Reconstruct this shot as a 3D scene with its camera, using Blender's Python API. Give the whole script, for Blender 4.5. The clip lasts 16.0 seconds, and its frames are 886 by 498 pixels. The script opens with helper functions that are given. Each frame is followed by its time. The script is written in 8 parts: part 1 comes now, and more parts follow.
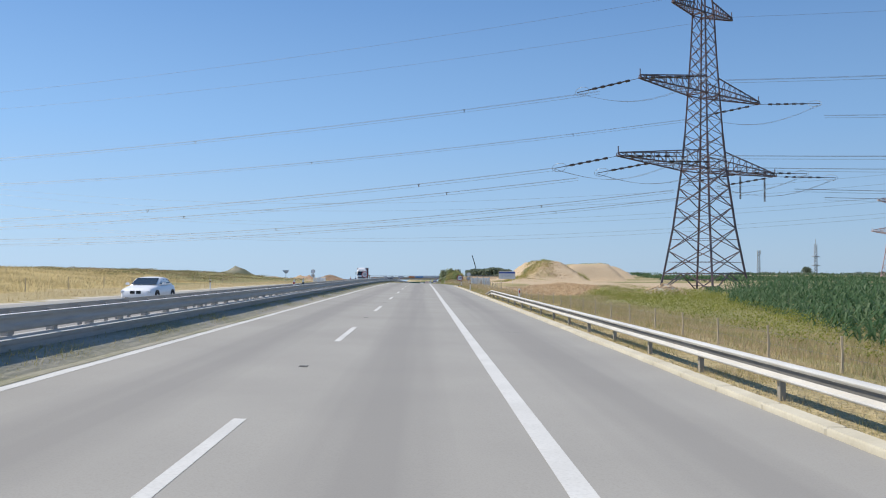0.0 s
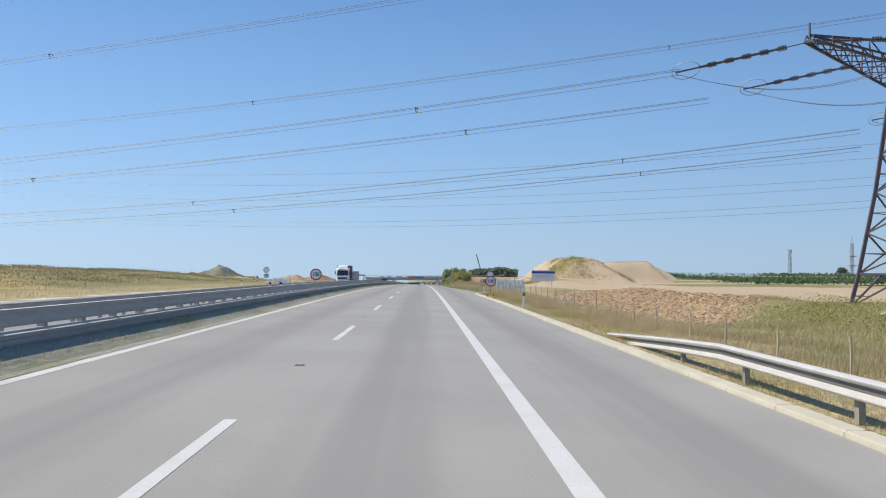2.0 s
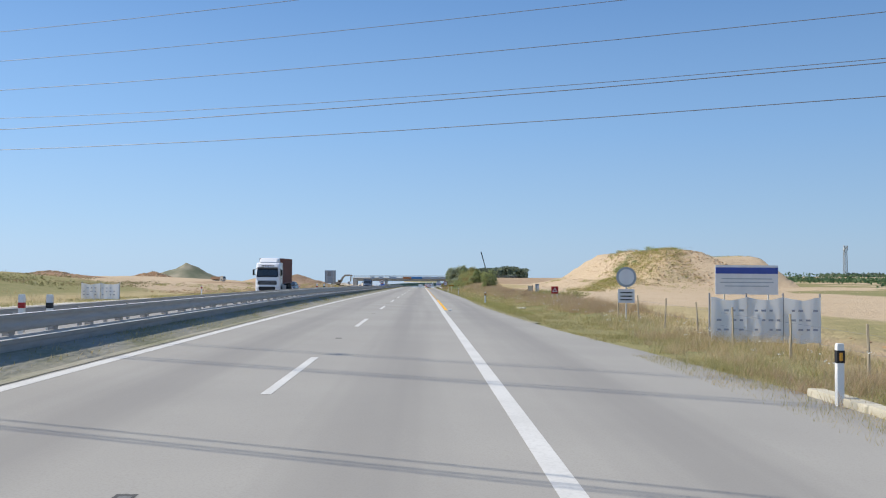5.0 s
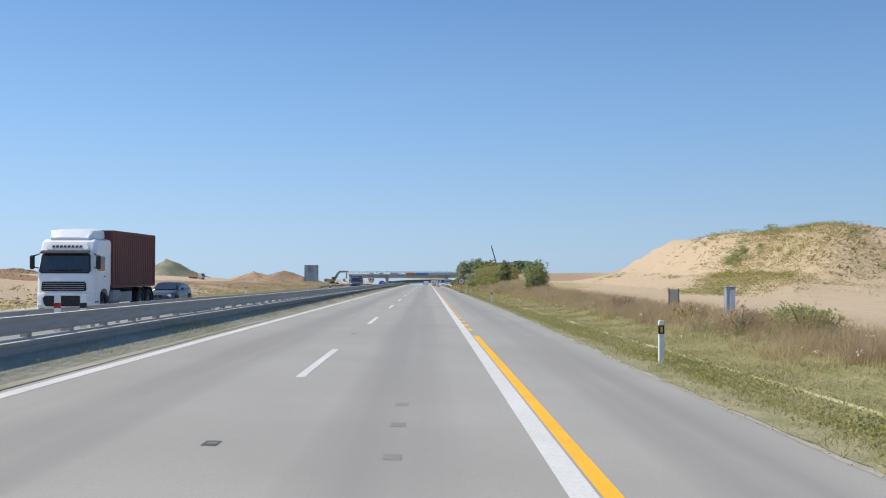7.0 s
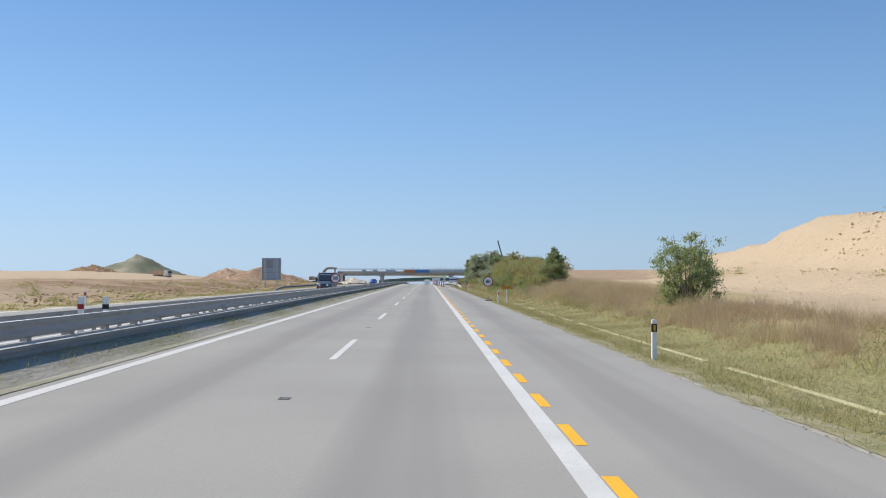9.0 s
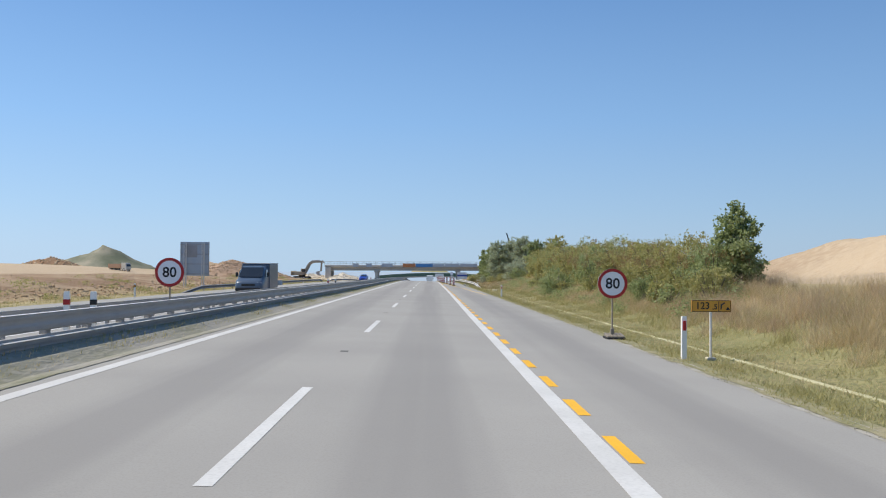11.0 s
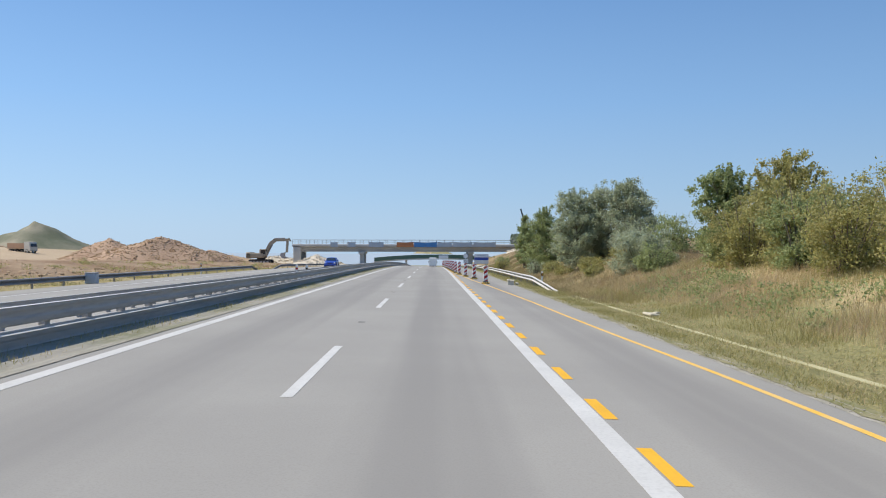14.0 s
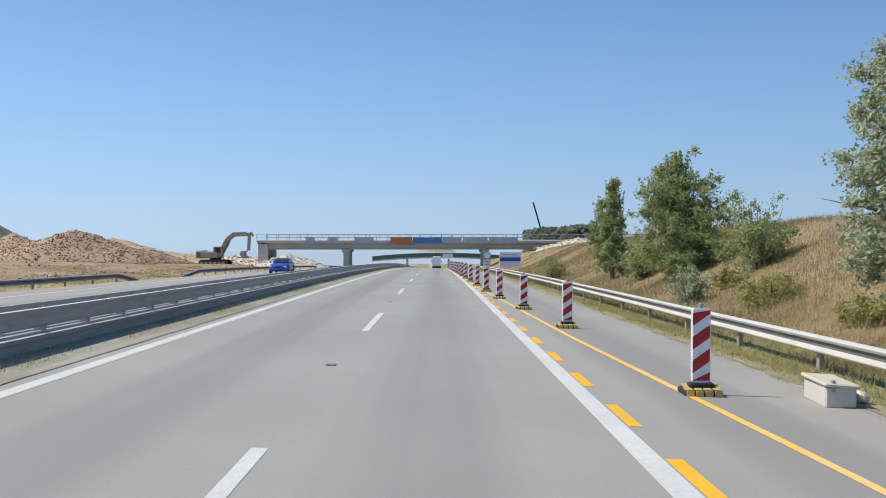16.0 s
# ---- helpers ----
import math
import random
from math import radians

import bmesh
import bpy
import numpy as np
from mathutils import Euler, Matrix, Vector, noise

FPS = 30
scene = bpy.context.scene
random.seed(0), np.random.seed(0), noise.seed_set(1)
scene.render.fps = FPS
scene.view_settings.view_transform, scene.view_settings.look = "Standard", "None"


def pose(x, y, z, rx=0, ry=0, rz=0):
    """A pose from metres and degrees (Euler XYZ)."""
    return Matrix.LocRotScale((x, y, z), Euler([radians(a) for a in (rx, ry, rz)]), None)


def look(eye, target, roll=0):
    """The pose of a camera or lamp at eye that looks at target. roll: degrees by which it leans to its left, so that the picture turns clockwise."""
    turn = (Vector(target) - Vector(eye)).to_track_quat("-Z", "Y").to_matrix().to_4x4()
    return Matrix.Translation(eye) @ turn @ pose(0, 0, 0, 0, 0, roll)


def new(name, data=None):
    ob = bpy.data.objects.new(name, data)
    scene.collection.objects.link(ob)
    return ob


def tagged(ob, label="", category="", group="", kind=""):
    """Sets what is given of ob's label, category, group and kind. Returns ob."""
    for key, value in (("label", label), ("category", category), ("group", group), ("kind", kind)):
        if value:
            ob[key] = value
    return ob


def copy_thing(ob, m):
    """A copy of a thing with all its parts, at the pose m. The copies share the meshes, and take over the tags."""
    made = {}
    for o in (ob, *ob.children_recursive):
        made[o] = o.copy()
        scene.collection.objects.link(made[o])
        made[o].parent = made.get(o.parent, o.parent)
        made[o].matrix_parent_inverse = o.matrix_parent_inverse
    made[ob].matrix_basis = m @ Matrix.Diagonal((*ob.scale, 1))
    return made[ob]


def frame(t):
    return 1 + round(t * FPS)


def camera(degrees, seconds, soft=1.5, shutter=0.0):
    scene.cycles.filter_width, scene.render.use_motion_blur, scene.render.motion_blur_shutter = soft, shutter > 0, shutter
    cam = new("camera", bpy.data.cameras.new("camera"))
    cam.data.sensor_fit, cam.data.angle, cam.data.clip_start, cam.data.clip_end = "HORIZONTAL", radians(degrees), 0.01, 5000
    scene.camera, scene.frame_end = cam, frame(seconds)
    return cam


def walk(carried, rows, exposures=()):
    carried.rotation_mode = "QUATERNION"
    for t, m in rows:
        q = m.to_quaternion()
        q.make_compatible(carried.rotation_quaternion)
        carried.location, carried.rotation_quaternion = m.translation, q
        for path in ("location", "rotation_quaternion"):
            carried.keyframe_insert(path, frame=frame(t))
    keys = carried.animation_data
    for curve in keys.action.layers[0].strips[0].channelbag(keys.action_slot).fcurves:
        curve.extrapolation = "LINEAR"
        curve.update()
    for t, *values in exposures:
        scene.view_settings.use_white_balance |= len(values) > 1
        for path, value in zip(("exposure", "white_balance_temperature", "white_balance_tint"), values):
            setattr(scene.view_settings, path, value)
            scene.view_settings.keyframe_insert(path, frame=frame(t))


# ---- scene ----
# ---------------------------------------------------------------- camera
cam = camera(54.5, 16.0, 1.1)
PATH = [
    (0, (-0.002, 2.326, 1.888), -1.367, 1.612, 0.250),
    (0.5, (-0.009, 15.878, 1.852), -1.326, 1.603, 0.295),
    (1, (0.033, 29.739, 1.865), -1.299, 1.596, 0.336),
    (1.5, (0.055, 43.471, 1.874), -1.291, 1.577, 0.376),
    (2, (0.001, 56.816, 1.823), -1.336, 1.611, 0.420),
    (2.5, (0.069, 70.285, 1.886), -1.322, 1.616, 0.453),
    (3, (0.079, 83.842, 1.864), -1.303, 1.610, 0.496),
    (3.5, (0.076, 97.553, 1.888), -1.323, 1.572, 0.547),
    (4, (0.087, 111.088, 1.876), -1.411, 1.614, 0.586),
    (6.5, (0.038, 177.195, 1.545), -1.246, 1.470, 0.141),
    (7, (-0.002, 189.767, 1.444), -1.083, 1.343, 0.105),
    (7.5, (-0.041, 202.650, 1.362), -1.033, 1.280, 0.064),
    (8, (-0.051, 215.365, 1.206), -1.026, 1.253, 0.066),
    (8.5, (-0.109, 227.855, 1.071), -1.041, 1.236, 0.097),
    (11, (-0.413, 288.022, 0.285), -0.881, 0.905, 0.408),
    (11.5, (-0.491, 299.685, 0.171), -0.861, 0.827, 0.343),
    (12, (-0.422, 311.111, 0.052), -0.829, 0.670, 0.282),
    (12.5, (-0.411, 322.308, -0.067), -0.808, 0.417, 0.242),
    (13, (-0.391, 333.359, -0.199), -0.752, 0.174, 0.265),
    (13.5, (-0.381, 344.573, -0.297), -0.747, -0.096, 0.308),
    (14, (-0.411, 356.232, -0.467), -0.691, -0.327, 0.334),
    (14.5, (-0.468, 367.858, -0.546), -0.631, -0.418, 0.329),
    (15, (-0.569, 379.102, -0.740), -0.603, -0.415, 0.295),
    (15.5, (-0.598, 390.135, -0.848), -0.552, -0.444, 0.249),
    (16, (-0.597, 400.965, -0.968), -0.494, -0.450, 0.214),
]
# seconds, eye, yaw, pitch, lean to the left
walk(cam, [(t, pose(*eye, 90 + pitch, 0, yaw) @ pose(0, 0, 0, 0, 0, lean)) for t, eye, yaw, pitch, lean in PATH])

# ---------------------------------------------------------------- light
SUN_ELEVATION, SUN_FROM = radians(50), Vector((-1.0, 0.02, 0)).normalized()
world = bpy.data.worlds.new("sky")
scene.world = world
world.use_nodes = True
nt = world.node_tree
sky = nt.nodes.new("ShaderNodeTexSky")
sky.sky_type = "NISHITA"
sky.sun_disc = False
sky.sun_elevation = SUN_ELEVATION
sky.sun_rotation = math.atan2(SUN_FROM.x, SUN_FROM.y)
sky.altitude, sky.air_density, sky.dust_density, sky.ozone_density = 300, 1.0, 1.0, 4.0
# clear summer air: the sky's blue by height above the horizon, over the sky texture
tc = nt.nodes.new("ShaderNodeTexCoord")
up = nt.nodes.new("ShaderNodeSeparateXYZ")
nt.links.new(tc.outputs["Generated"], up.inputs[0])
ramp = nt.nodes.new("ShaderNodeValToRGB")
for spot, colour in ((0.0, (0.44, 0.61, 0.80)), (0.06, (0.36, 0.56, 0.81)), (0.16, (0.255, 0.47, 0.80)), (0.30, (0.155, 0.33, 0.66)), (1.0, (0.07, 0.17, 0.42))):
    e = ramp.color_ramp.elements[0] if spot == 0 else ramp.color_ramp.elements[-1] if spot == 1 else ramp.color_ramp.elements.new(spot)
    e.position, e.color = spot, (*colour, 1)
nt.links.new(up.outputs["Z"], ramp.inputs[0])
gain = nt.nodes.new("ShaderNodeVectorMath")
gain.operation = "SCALE"
gain.inputs["Scale"].default_value = 7.7
lean = nt.nodes.new("ShaderNodeMath")
lean.operation = "MULTIPLY_ADD"
lean.inputs[1].default_value, lean.inputs[2].default_value = -2.0, 7.4
nt.links.new(up.outputs["X"], lean.inputs[0])
nt.links.new(lean.outputs[0], gain.inputs["Scale"])
nt.links.new(ramp.outputs[0], gain.inputs[0])
air = nt.nodes.new("ShaderNodeMix")
air.data_type = "RGBA"
air.inputs[0].default_value = 0.88
nt.links.new(sky.outputs[0], air.inputs[6])
nt.links.new(gain.outputs[0], air.inputs[7])
nt.links.new(air.outputs[2], nt.nodes["Background"].inputs[0])
nt.nodes["Background"].inputs[1].default_value = 0.14
sun_data = bpy.data.lights.new("sun", "SUN")
sun_data.energy, sun_data.angle, sun_data.color = 5.0, radians(0.5), (1.0, 0.915, 0.775)
sun = new("sun", sun_data)
sun_way = SUN_FROM * math.cos(SUN_ELEVATION) + Vector((0, 0, math.sin(SUN_ELEVATION)))
sun.matrix_world = look((0, 0, 60), Vector((0, 0, 60)) - sun_way)
scene.view_settings.exposure = 0.0


# ---------------------------------------------------------------- materials
def material(name, base, second=None, third=None, scale=3.0, fine=60.0, rough=0.85, metal=0.0, bump=0.3, depth=0.02, stretch=None, wear=0.25, spec=0.3):
    """Two colours mixed by coarse noise, a third by fine noise, and relief from the fine noise. Sizes in repeats per metre."""
    m = bpy.data.materials.new(name)
    m.use_nodes = True
    n, l = m.node_tree.nodes, m.node_tree.links
    out = n["Principled BSDF"]
    out.inputs["Roughness"].default_value, out.inputs["Metallic"].default_value = rough, metal
    out.inputs["Specular IOR Level"].default_value = spec
    geo = n.new("ShaderNodeNewGeometry")
    where = geo.outputs["Position"]
    if stretch:
        mp = n.new("ShaderNodeMapping")
        mp.inputs["Scale"].default_value = stretch
        l.new(where, mp.inputs["Vector"])
        where = mp.outputs[0]
    coarse, small = n.new("ShaderNodeTexNoise"), n.new("ShaderNodeTexNoise")
    for tex, s, d in ((coarse, scale, 4.0), (small, fine, 3.0)):
        tex.inputs["Scale"].default_value, tex.inputs["Detail"].default_value = s, d
        l.new(where, tex.inputs["Vector"])
    second = second or tuple(c * 0.8 for c in base)
    third = third or tuple(c * 0.65 for c in base)
    r1, r2 = n.new("ShaderNodeMapRange"), n.new("ShaderNodeMapRange")
    for r, tex, lo, hi in ((r1, coarse, 0.35, 0.65), (r2, small, 0.45, 0.75)):
        r.inputs["From Min"].default_value, r.inputs["From Max"].default_value = lo, hi
        l.new(tex.outputs["Fac"], r.inputs["Value"])
    r2.inputs["To Max"].default_value = wear
    m1, m2 = n.new("ShaderNodeMix"), n.new("ShaderNodeMix")
    for mix in (m1, m2):
        mix.data_type = "RGBA"
    m1.inputs[6].default_value, m1.inputs[7].default_value = (*base, 1), (*second, 1)
    m2.inputs[7].default_value = (*third, 1)
    l.new(r1.outputs[0], m1.inputs[0])
    l.new(m1.outputs[2], m2.inputs[6])
    l.new(r2.outputs[0], m2.inputs[0])
    l.new(m2.outputs[2], out.inputs["Base Color"])
    if bump:
        b = n.new("ShaderNodeBump")
        b.inputs["Strength"].default_value, b.inputs["Distance"].default_value = bump, depth
        l.new(small.outputs["Fac"], b.inputs["Height"])
        l.new(b.outputs[0], out.inputs["Normal"])
    m["out_mix"] = m2.name
    return m


def leafy(name, base, second, third, sheen=0.0):
    """Leaf and grass colour that varies from piece to piece, with some light coming through."""
    m = bpy.data.materials.new(name)
    m.use_nodes = True
    n, l = m.node_tree.nodes, m.node_tree.links
    out = n["Principled BSDF"]
    out.inputs["Roughness"].default_value = 0.6
    out.inputs["Specular IOR Level"].default_value = 0.25
    geo = n.new("ShaderNodeNewGeometry")
    ramp = n.new("ShaderNodeValToRGB")
    ramp.color_ramp.elements[0].color, ramp.color_ramp.elements[1].color = (*base, 1), (*third, 1)
    e = ramp.color_ramp.elements.new(0.5)
    e.color = (*second, 1)
    tex = n.new("ShaderNodeTexNoise")
    tex.inputs["Scale"].default_value = 0.6
    l.new(geo.outputs["Position"], tex.inputs["Vector"])
    add = n.new("ShaderNodeMath")
    add.operation = "MULTIPLY_ADD"
    add.inputs[1].default_value, add.inputs[2].default_value = 0.6, -0.05
    l.new(geo.outputs["Random Per Island"], add.inputs[0])
    add2 = n.new("ShaderNodeMath")
    add2.operation = "MULTIPLY_ADD"
    add2.inputs[1].default_value = 0.55
    l.new(tex.outputs["Fac"], add2.inputs[0])
    l.new(add.outputs[0], add2.inputs[2])
    l.new(add2.outputs[0], ramp.inputs[0])
    l.new(ramp.outputs[0], out.inputs["Base Color"])
    tr = n.new("ShaderNodeBsdfTranslucent")
    l.new(ramp.outputs[0], tr.inputs["Color"])
    mix = n.new("ShaderNodeMixShader")
    mix.inputs[0].default_value = 0.45
    l.new(out.outputs[0], mix.inputs[1])
    l.new(tr.outputs[0], mix.inputs[2])
    l.new(mix.outputs[0], n["Material Output"].inputs["Surface"])
    return m


def rocky(name, low, mid, high):
    """Stone whose colour varies from piece to piece, with rough relief."""
    m = material(name, mid, low, high, 0.7, 7, 0.95, 0, 0.5, 0.04)
    n, l = m.node_tree.nodes, m.node_tree.links
    geo = [k for k in n if k.bl_idname == "ShaderNodeNewGeometry"][0]
    ramp = n.new("ShaderNodeValToRGB")
    ramp.color_ramp.elements[0].color, ramp.color_ramp.elements[1].color = (*low, 1), (*high, 1)
    e = ramp.color_ramp.elements.new(0.45)
    e.color = (*mid, 1)
    l.new(geo.outputs["Random Per Island"], ramp.inputs[0])
    mix = n.new("ShaderNodeMix")
    mix.data_type = "RGBA"
    mix.inputs[0].default_value = 0.7
    l.new(n[m["out_mix"]].outputs[2], mix.inputs[6])
    l.new(ramp.outputs[0], mix.inputs[7])
    l.new(mix.outputs[2], n["Principled BSDF"].inputs["Base Color"])
    return m


GALVANISED = material("galvanised steel", (0.66, 0.645, 0.61), (0.58, 0.565, 0.53), (0.42, 0.41, 0.385), 1.2, 30, 0.5, 0.2, 0.1, 0.004)
GREY_STEEL = material("weathered steel", (0.34, 0.34, 0.35), (0.285, 0.285, 0.294), (0.2, 0.2, 0.204), 0.8, 25, 0.55, 0.1, 0.1, 0.004)
WHITE_PAINT = material("white road paint", (0.63, 0.625, 0.6), (0.56, 0.555, 0.53), (0.38, 0.375, 0.36), 0.8, 22, 0.7, 0, 0.2, 0.004, wear=0.35)
YELLOW_PAINT = material("yellow road tape", (0.85, 0.46, 0.02), (0.78, 0.42, 0.02), (0.6, 0.34, 0.05), 1.5, 30, 0.6, 0, 0.1, 0.003)
CONCRETE = material("concrete", (0.55, 0.53, 0.48), (0.46, 0.44, 0.39), (0.34, 0.32, 0.28), 0.7, 25, 0.9, 0, 0.3, 0.01)
PALE_CONCRETE = material("pale kerb concrete", (0.6, 0.56, 0.45), (0.5, 0.46, 0.36), (0.34, 0.3, 0.22), 0.6, 18, 0.9, 0, 0.3, 0.01)
BRIDGE_CONCRETE = material("weathered bridge concrete", (0.5, 0.49, 0.46), (0.43, 0.42, 0.4), (0.33, 0.32, 0.3), 0.3, 6, 0.9, 0, 0.2, 0.02)
WHITE_PLASTIC = material("white plastic", (0.82, 0.82, 0.8), (0.75, 0.75, 0.72), (0.5, 0.5, 0.47), 3, 40, 0.5, 0, 0.05, 0.002)
BLACK = material("black", (0.02, 0.02, 0.022), (0.03, 0.03, 0.03), (0.05, 0.05, 0.05), 4, 60, 0.6, 0, 0.05, 0.002)
RED = material("red reflective film", (0.42, 0.03, 0.03), (0.36, 0.03, 0.03), (0.2, 0.02, 0.02), 3, 40, 0.5, 0, 0, 0)
SIGN_WHITE = material("white sign film", (0.78, 0.78, 0.8), (0.72, 0.72, 0.75), (0.6, 0.6, 0.62), 2, 30, 0.5, 0, 0, 0)
SIGN_BLUE = material("blue sign film", (0.06, 0.1, 0.42), (0.05, 0.09, 0.36), (0.04, 0.06, 0.25), 2, 30, 0.5, 0, 0, 0)
SIGN_ORANGE = material("orange sign film", (0.72, 0.36, 0.05), (0.66, 0.32, 0.05), (0.5, 0.25, 0.05), 2, 30, 0.5, 0, 0, 0)
PANEL_BACK = material("grey sign back", (0.4, 0.45, 0.51), (0.35, 0.4, 0.46), (0.27, 0.31, 0.36), 0.6, 12, 0.5, 0.3, 0.05, 0.003)
RUBBER = material("black rubber", (0.025, 0.025, 0.027), (0.035, 0.035, 0.035), (0.06, 0.06, 0.055), 5, 70, 0.85, 0, 0.2, 0.004)
WORN_YELLOW = material("worn yellow road paint", (0.85, 0.5, 0.07), (0.8, 0.54, 0.18), (0.6, 0.44, 0.2), 1.2, 26, 0.7, 0, 0.1, 0.003, wear=0.35)
BASE_YELLOW = material("yellow rubber base", (0.56, 0.4, 0.12), (0.45, 0.33, 0.13), (0.26, 0.22, 0.14), 5, 50, 0.8, 0, 0.2, 0.004)
WOOD = material("bleached fence wood", (0.5, 0.42, 0.3), (0.4, 0.34, 0.25), (0.28, 0.23, 0.17), 2, 40, 0.9, 0, 0.3, 0.005, (1, 1, 0.1))
PYLON_STEEL = material("rusty painted lattice steel", (0.1, 0.1, 0.13), (0.16, 0.11, 0.11), (0.06, 0.065, 0.09), 0.5, 6, 0.7, 0.3, 0.1, 0.005, wear=0.5)
WIRE = material("aluminium conductor", (0.22, 0.23, 0.26), (0.18, 0.19, 0.22), (0.14, 0.14, 0.16), 1, 20, 0.5, 0.5, 0, 0)
INSULATOR = material("dark glazed insulator", (0.03, 0.025, 0.03), (0.05, 0.04, 0.04), (0.08, 0.07, 0.07), 2, 30, 0.25, 0, 0, 0, spec=0.5)
WHITE_CAR = material("white car paint", (0.8, 0.81, 0.83), (0.78, 0.79, 0.81), (0.7, 0.7, 0.7), 1, 30, 0.25, 0, 0, 0, wear=0.1, spec=0.6)
BLUE_CAR = material("dark grey car paint", (0.085, 0.09, 0.105), (0.08, 0.085, 0.1), (0.07, 0.07, 0.08), 1, 30, 0.25, 0.2, 0, 0, wear=0.1, spec=0.6)
BRIGHT_BLUE_CAR = material("bright blue car paint", (0.03, 0.08, 0.4), (0.03, 0.07, 0.36), (0.03, 0.06, 0.3), 1, 30, 0.25, 0.1, 0, 0, wear=0.1, spec=0.6)
VAN_PAINT = material("blue grey van paint", (0.075, 0.105, 0.155), (0.065, 0.095, 0.14), (0.06, 0.08, 0.11), 1, 30, 0.3, 0.1, 0, 0, wear=0.2, spec=0.6)
CAR_GLASS = material("tinted glass", (0.015, 0.02, 0.025), (0.02, 0.025, 0.03), (0.02, 0.02, 0.02), 1, 30, 0.08, 0, 0, 0, spec=0.8)
CONTAINER_RED = material("oxide red container steel", (0.2, 0.085, 0.07), (0.165, 0.07, 0.06), (0.1, 0.05, 0.045), 0.6, 10, 0.7, 0, 0.05, 0.004)
LAMP_GLASS = material("clear lamp glass", (0.75, 0.77, 0.8), (0.65, 0.67, 0.7), (0.5, 0.5, 0.52), 6, 60, 0.1, 0, 0, 0, spec=0.8)
CHROME = material("bright alloy", (0.6, 0.6, 0.62), (0.5, 0.5, 0.52), (0.3, 0.3, 0.3), 4, 50, 0.3, 0.8, 0, 0)
BARK = material("grey brown bark", (0.16, 0.13, 0.1), (0.22, 0.19, 0.16), (0.08, 0.065, 0.05), 3, 30, 0.9, 0, 0.5, 0.02)
STONE = rocky("quarry stone", (0.3, 0.195, 0.105), (0.44, 0.315, 0.185), (0.58, 0.46, 0.3))
PALE_STONE = rocky("pale rubble", (0.42, 0.36, 0.27), (0.56, 0.5, 0.4), (0.7, 0.65, 0.55))
CLOD = rocky("ochre clods", (0.42, 0.3, 0.19), (0.54, 0.41, 0.27), (0.66, 0.54, 0.39))
GRAVEL = material("grey gravel", (0.43, 0.39, 0.32), (0.33, 0.295, 0.235), (0.2, 0.175, 0.13), 1.2, 28, 0.95, 0, 0.6, 0.02)
VERGE_SOIL = material("verge soil and moss", (0.36, 0.32, 0.2), (0.22, 0.22, 0.095), (0.26, 0.225, 0.13), 1.6, 16, 0.95, 0, 0.9, 0.05, wear=0.7)
GUTTER_CONCRETE = material("stained channel concrete", (0.47, 0.44, 0.28), (0.37, 0.35, 0.2), (0.25, 0.24, 0.12), 0.8, 14, 0.95, 0, 0.4, 0.01, wear=0.5)
EDGE_GRAVEL = material("dusty gravel of the road edge", (0.4, 0.375, 0.325), (0.27, 0.255, 0.19), (0.5, 0.47, 0.41), 1.8, 26, 0.95, 0, 0.7, 0.02, wear=0.5)
PALE_GRAVEL = material("pale crushed stone", (0.58, 0.55, 0.49), (0.5, 0.47, 0.41), (0.38, 0.35, 0.3), 0.6, 14, 0.95, 0, 0.5, 0.02)
LEAF_GREEN = leafy("mid green foliage", (0.22, 0.275, 0.1), (0.32, 0.37, 0.16), (0.44, 0.465, 0.25))
LEAF_GREY = leafy("grey green willow foliage", (0.28, 0.325, 0.2), (0.4, 0.44, 0.29), (0.56, 0.59, 0.43))
LEAF_OLIVE = leafy("olive hedge foliage", (0.27, 0.28, 0.09), (0.385, 0.37, 0.14), (0.5, 0.43, 0.21))
# distance haze is mixed into these greens, which makes them paler and greyer
LEAF_HAZY = leafy("far foliage paled by haze", (0.13, 0.165, 0.12), (0.18, 0.215, 0.155), (0.24, 0.275, 0.2))
CORN_LEAF = leafy("maize leaves", (0.04, 0.09, 0.04), (0.075, 0.145, 0.062), (0.2, 0.265, 0.15))
YELLOW_WEED = leafy("yellow green weeds", (0.16, 0.195, 0.035), (0.26, 0.28, 0.055), (0.39, 0.36, 0.09))
DRY_GRASS = leafy("dry standing grass", (0.42, 0.32, 0.17), (0.54, 0.43, 0.25), (0.64, 0.54, 0.34))
GREEN_GRASS = leafy("verge grass", (0.26, 0.25, 0.09), (0.37, 0.335, 0.14), (0.48, 0.425, 0.22))
BROWN_GRASS = leafy("brown late summer grass", (0.22, 0.17, 0.09), (0.3, 0.235, 0.13), (0.39, 0.31, 0.18))
RED_WEED = leafy("reddish dry weeds", (0.36, 0.255, 0.155), (0.48, 0.36, 0.225), (0.6, 0.48, 0.325))
HEDGE_TIPS = leafy("reddish brown shoots", (0.24, 0.15, 0.07), (0.33, 0.23, 0.11), (0.36, 0.31, 0.14))
HILL_WEED = leafy("dark olive weeds", (0.17, 0.175, 0.07), (0.215, 0.21, 0.09), (0.29, 0.26, 0.13))
WHITE_FLOWER = leafy("white umbel flowers", (0.7, 0.7, 0.62), (0.75, 0.75, 0.68), (0.8, 0.8, 0.74))


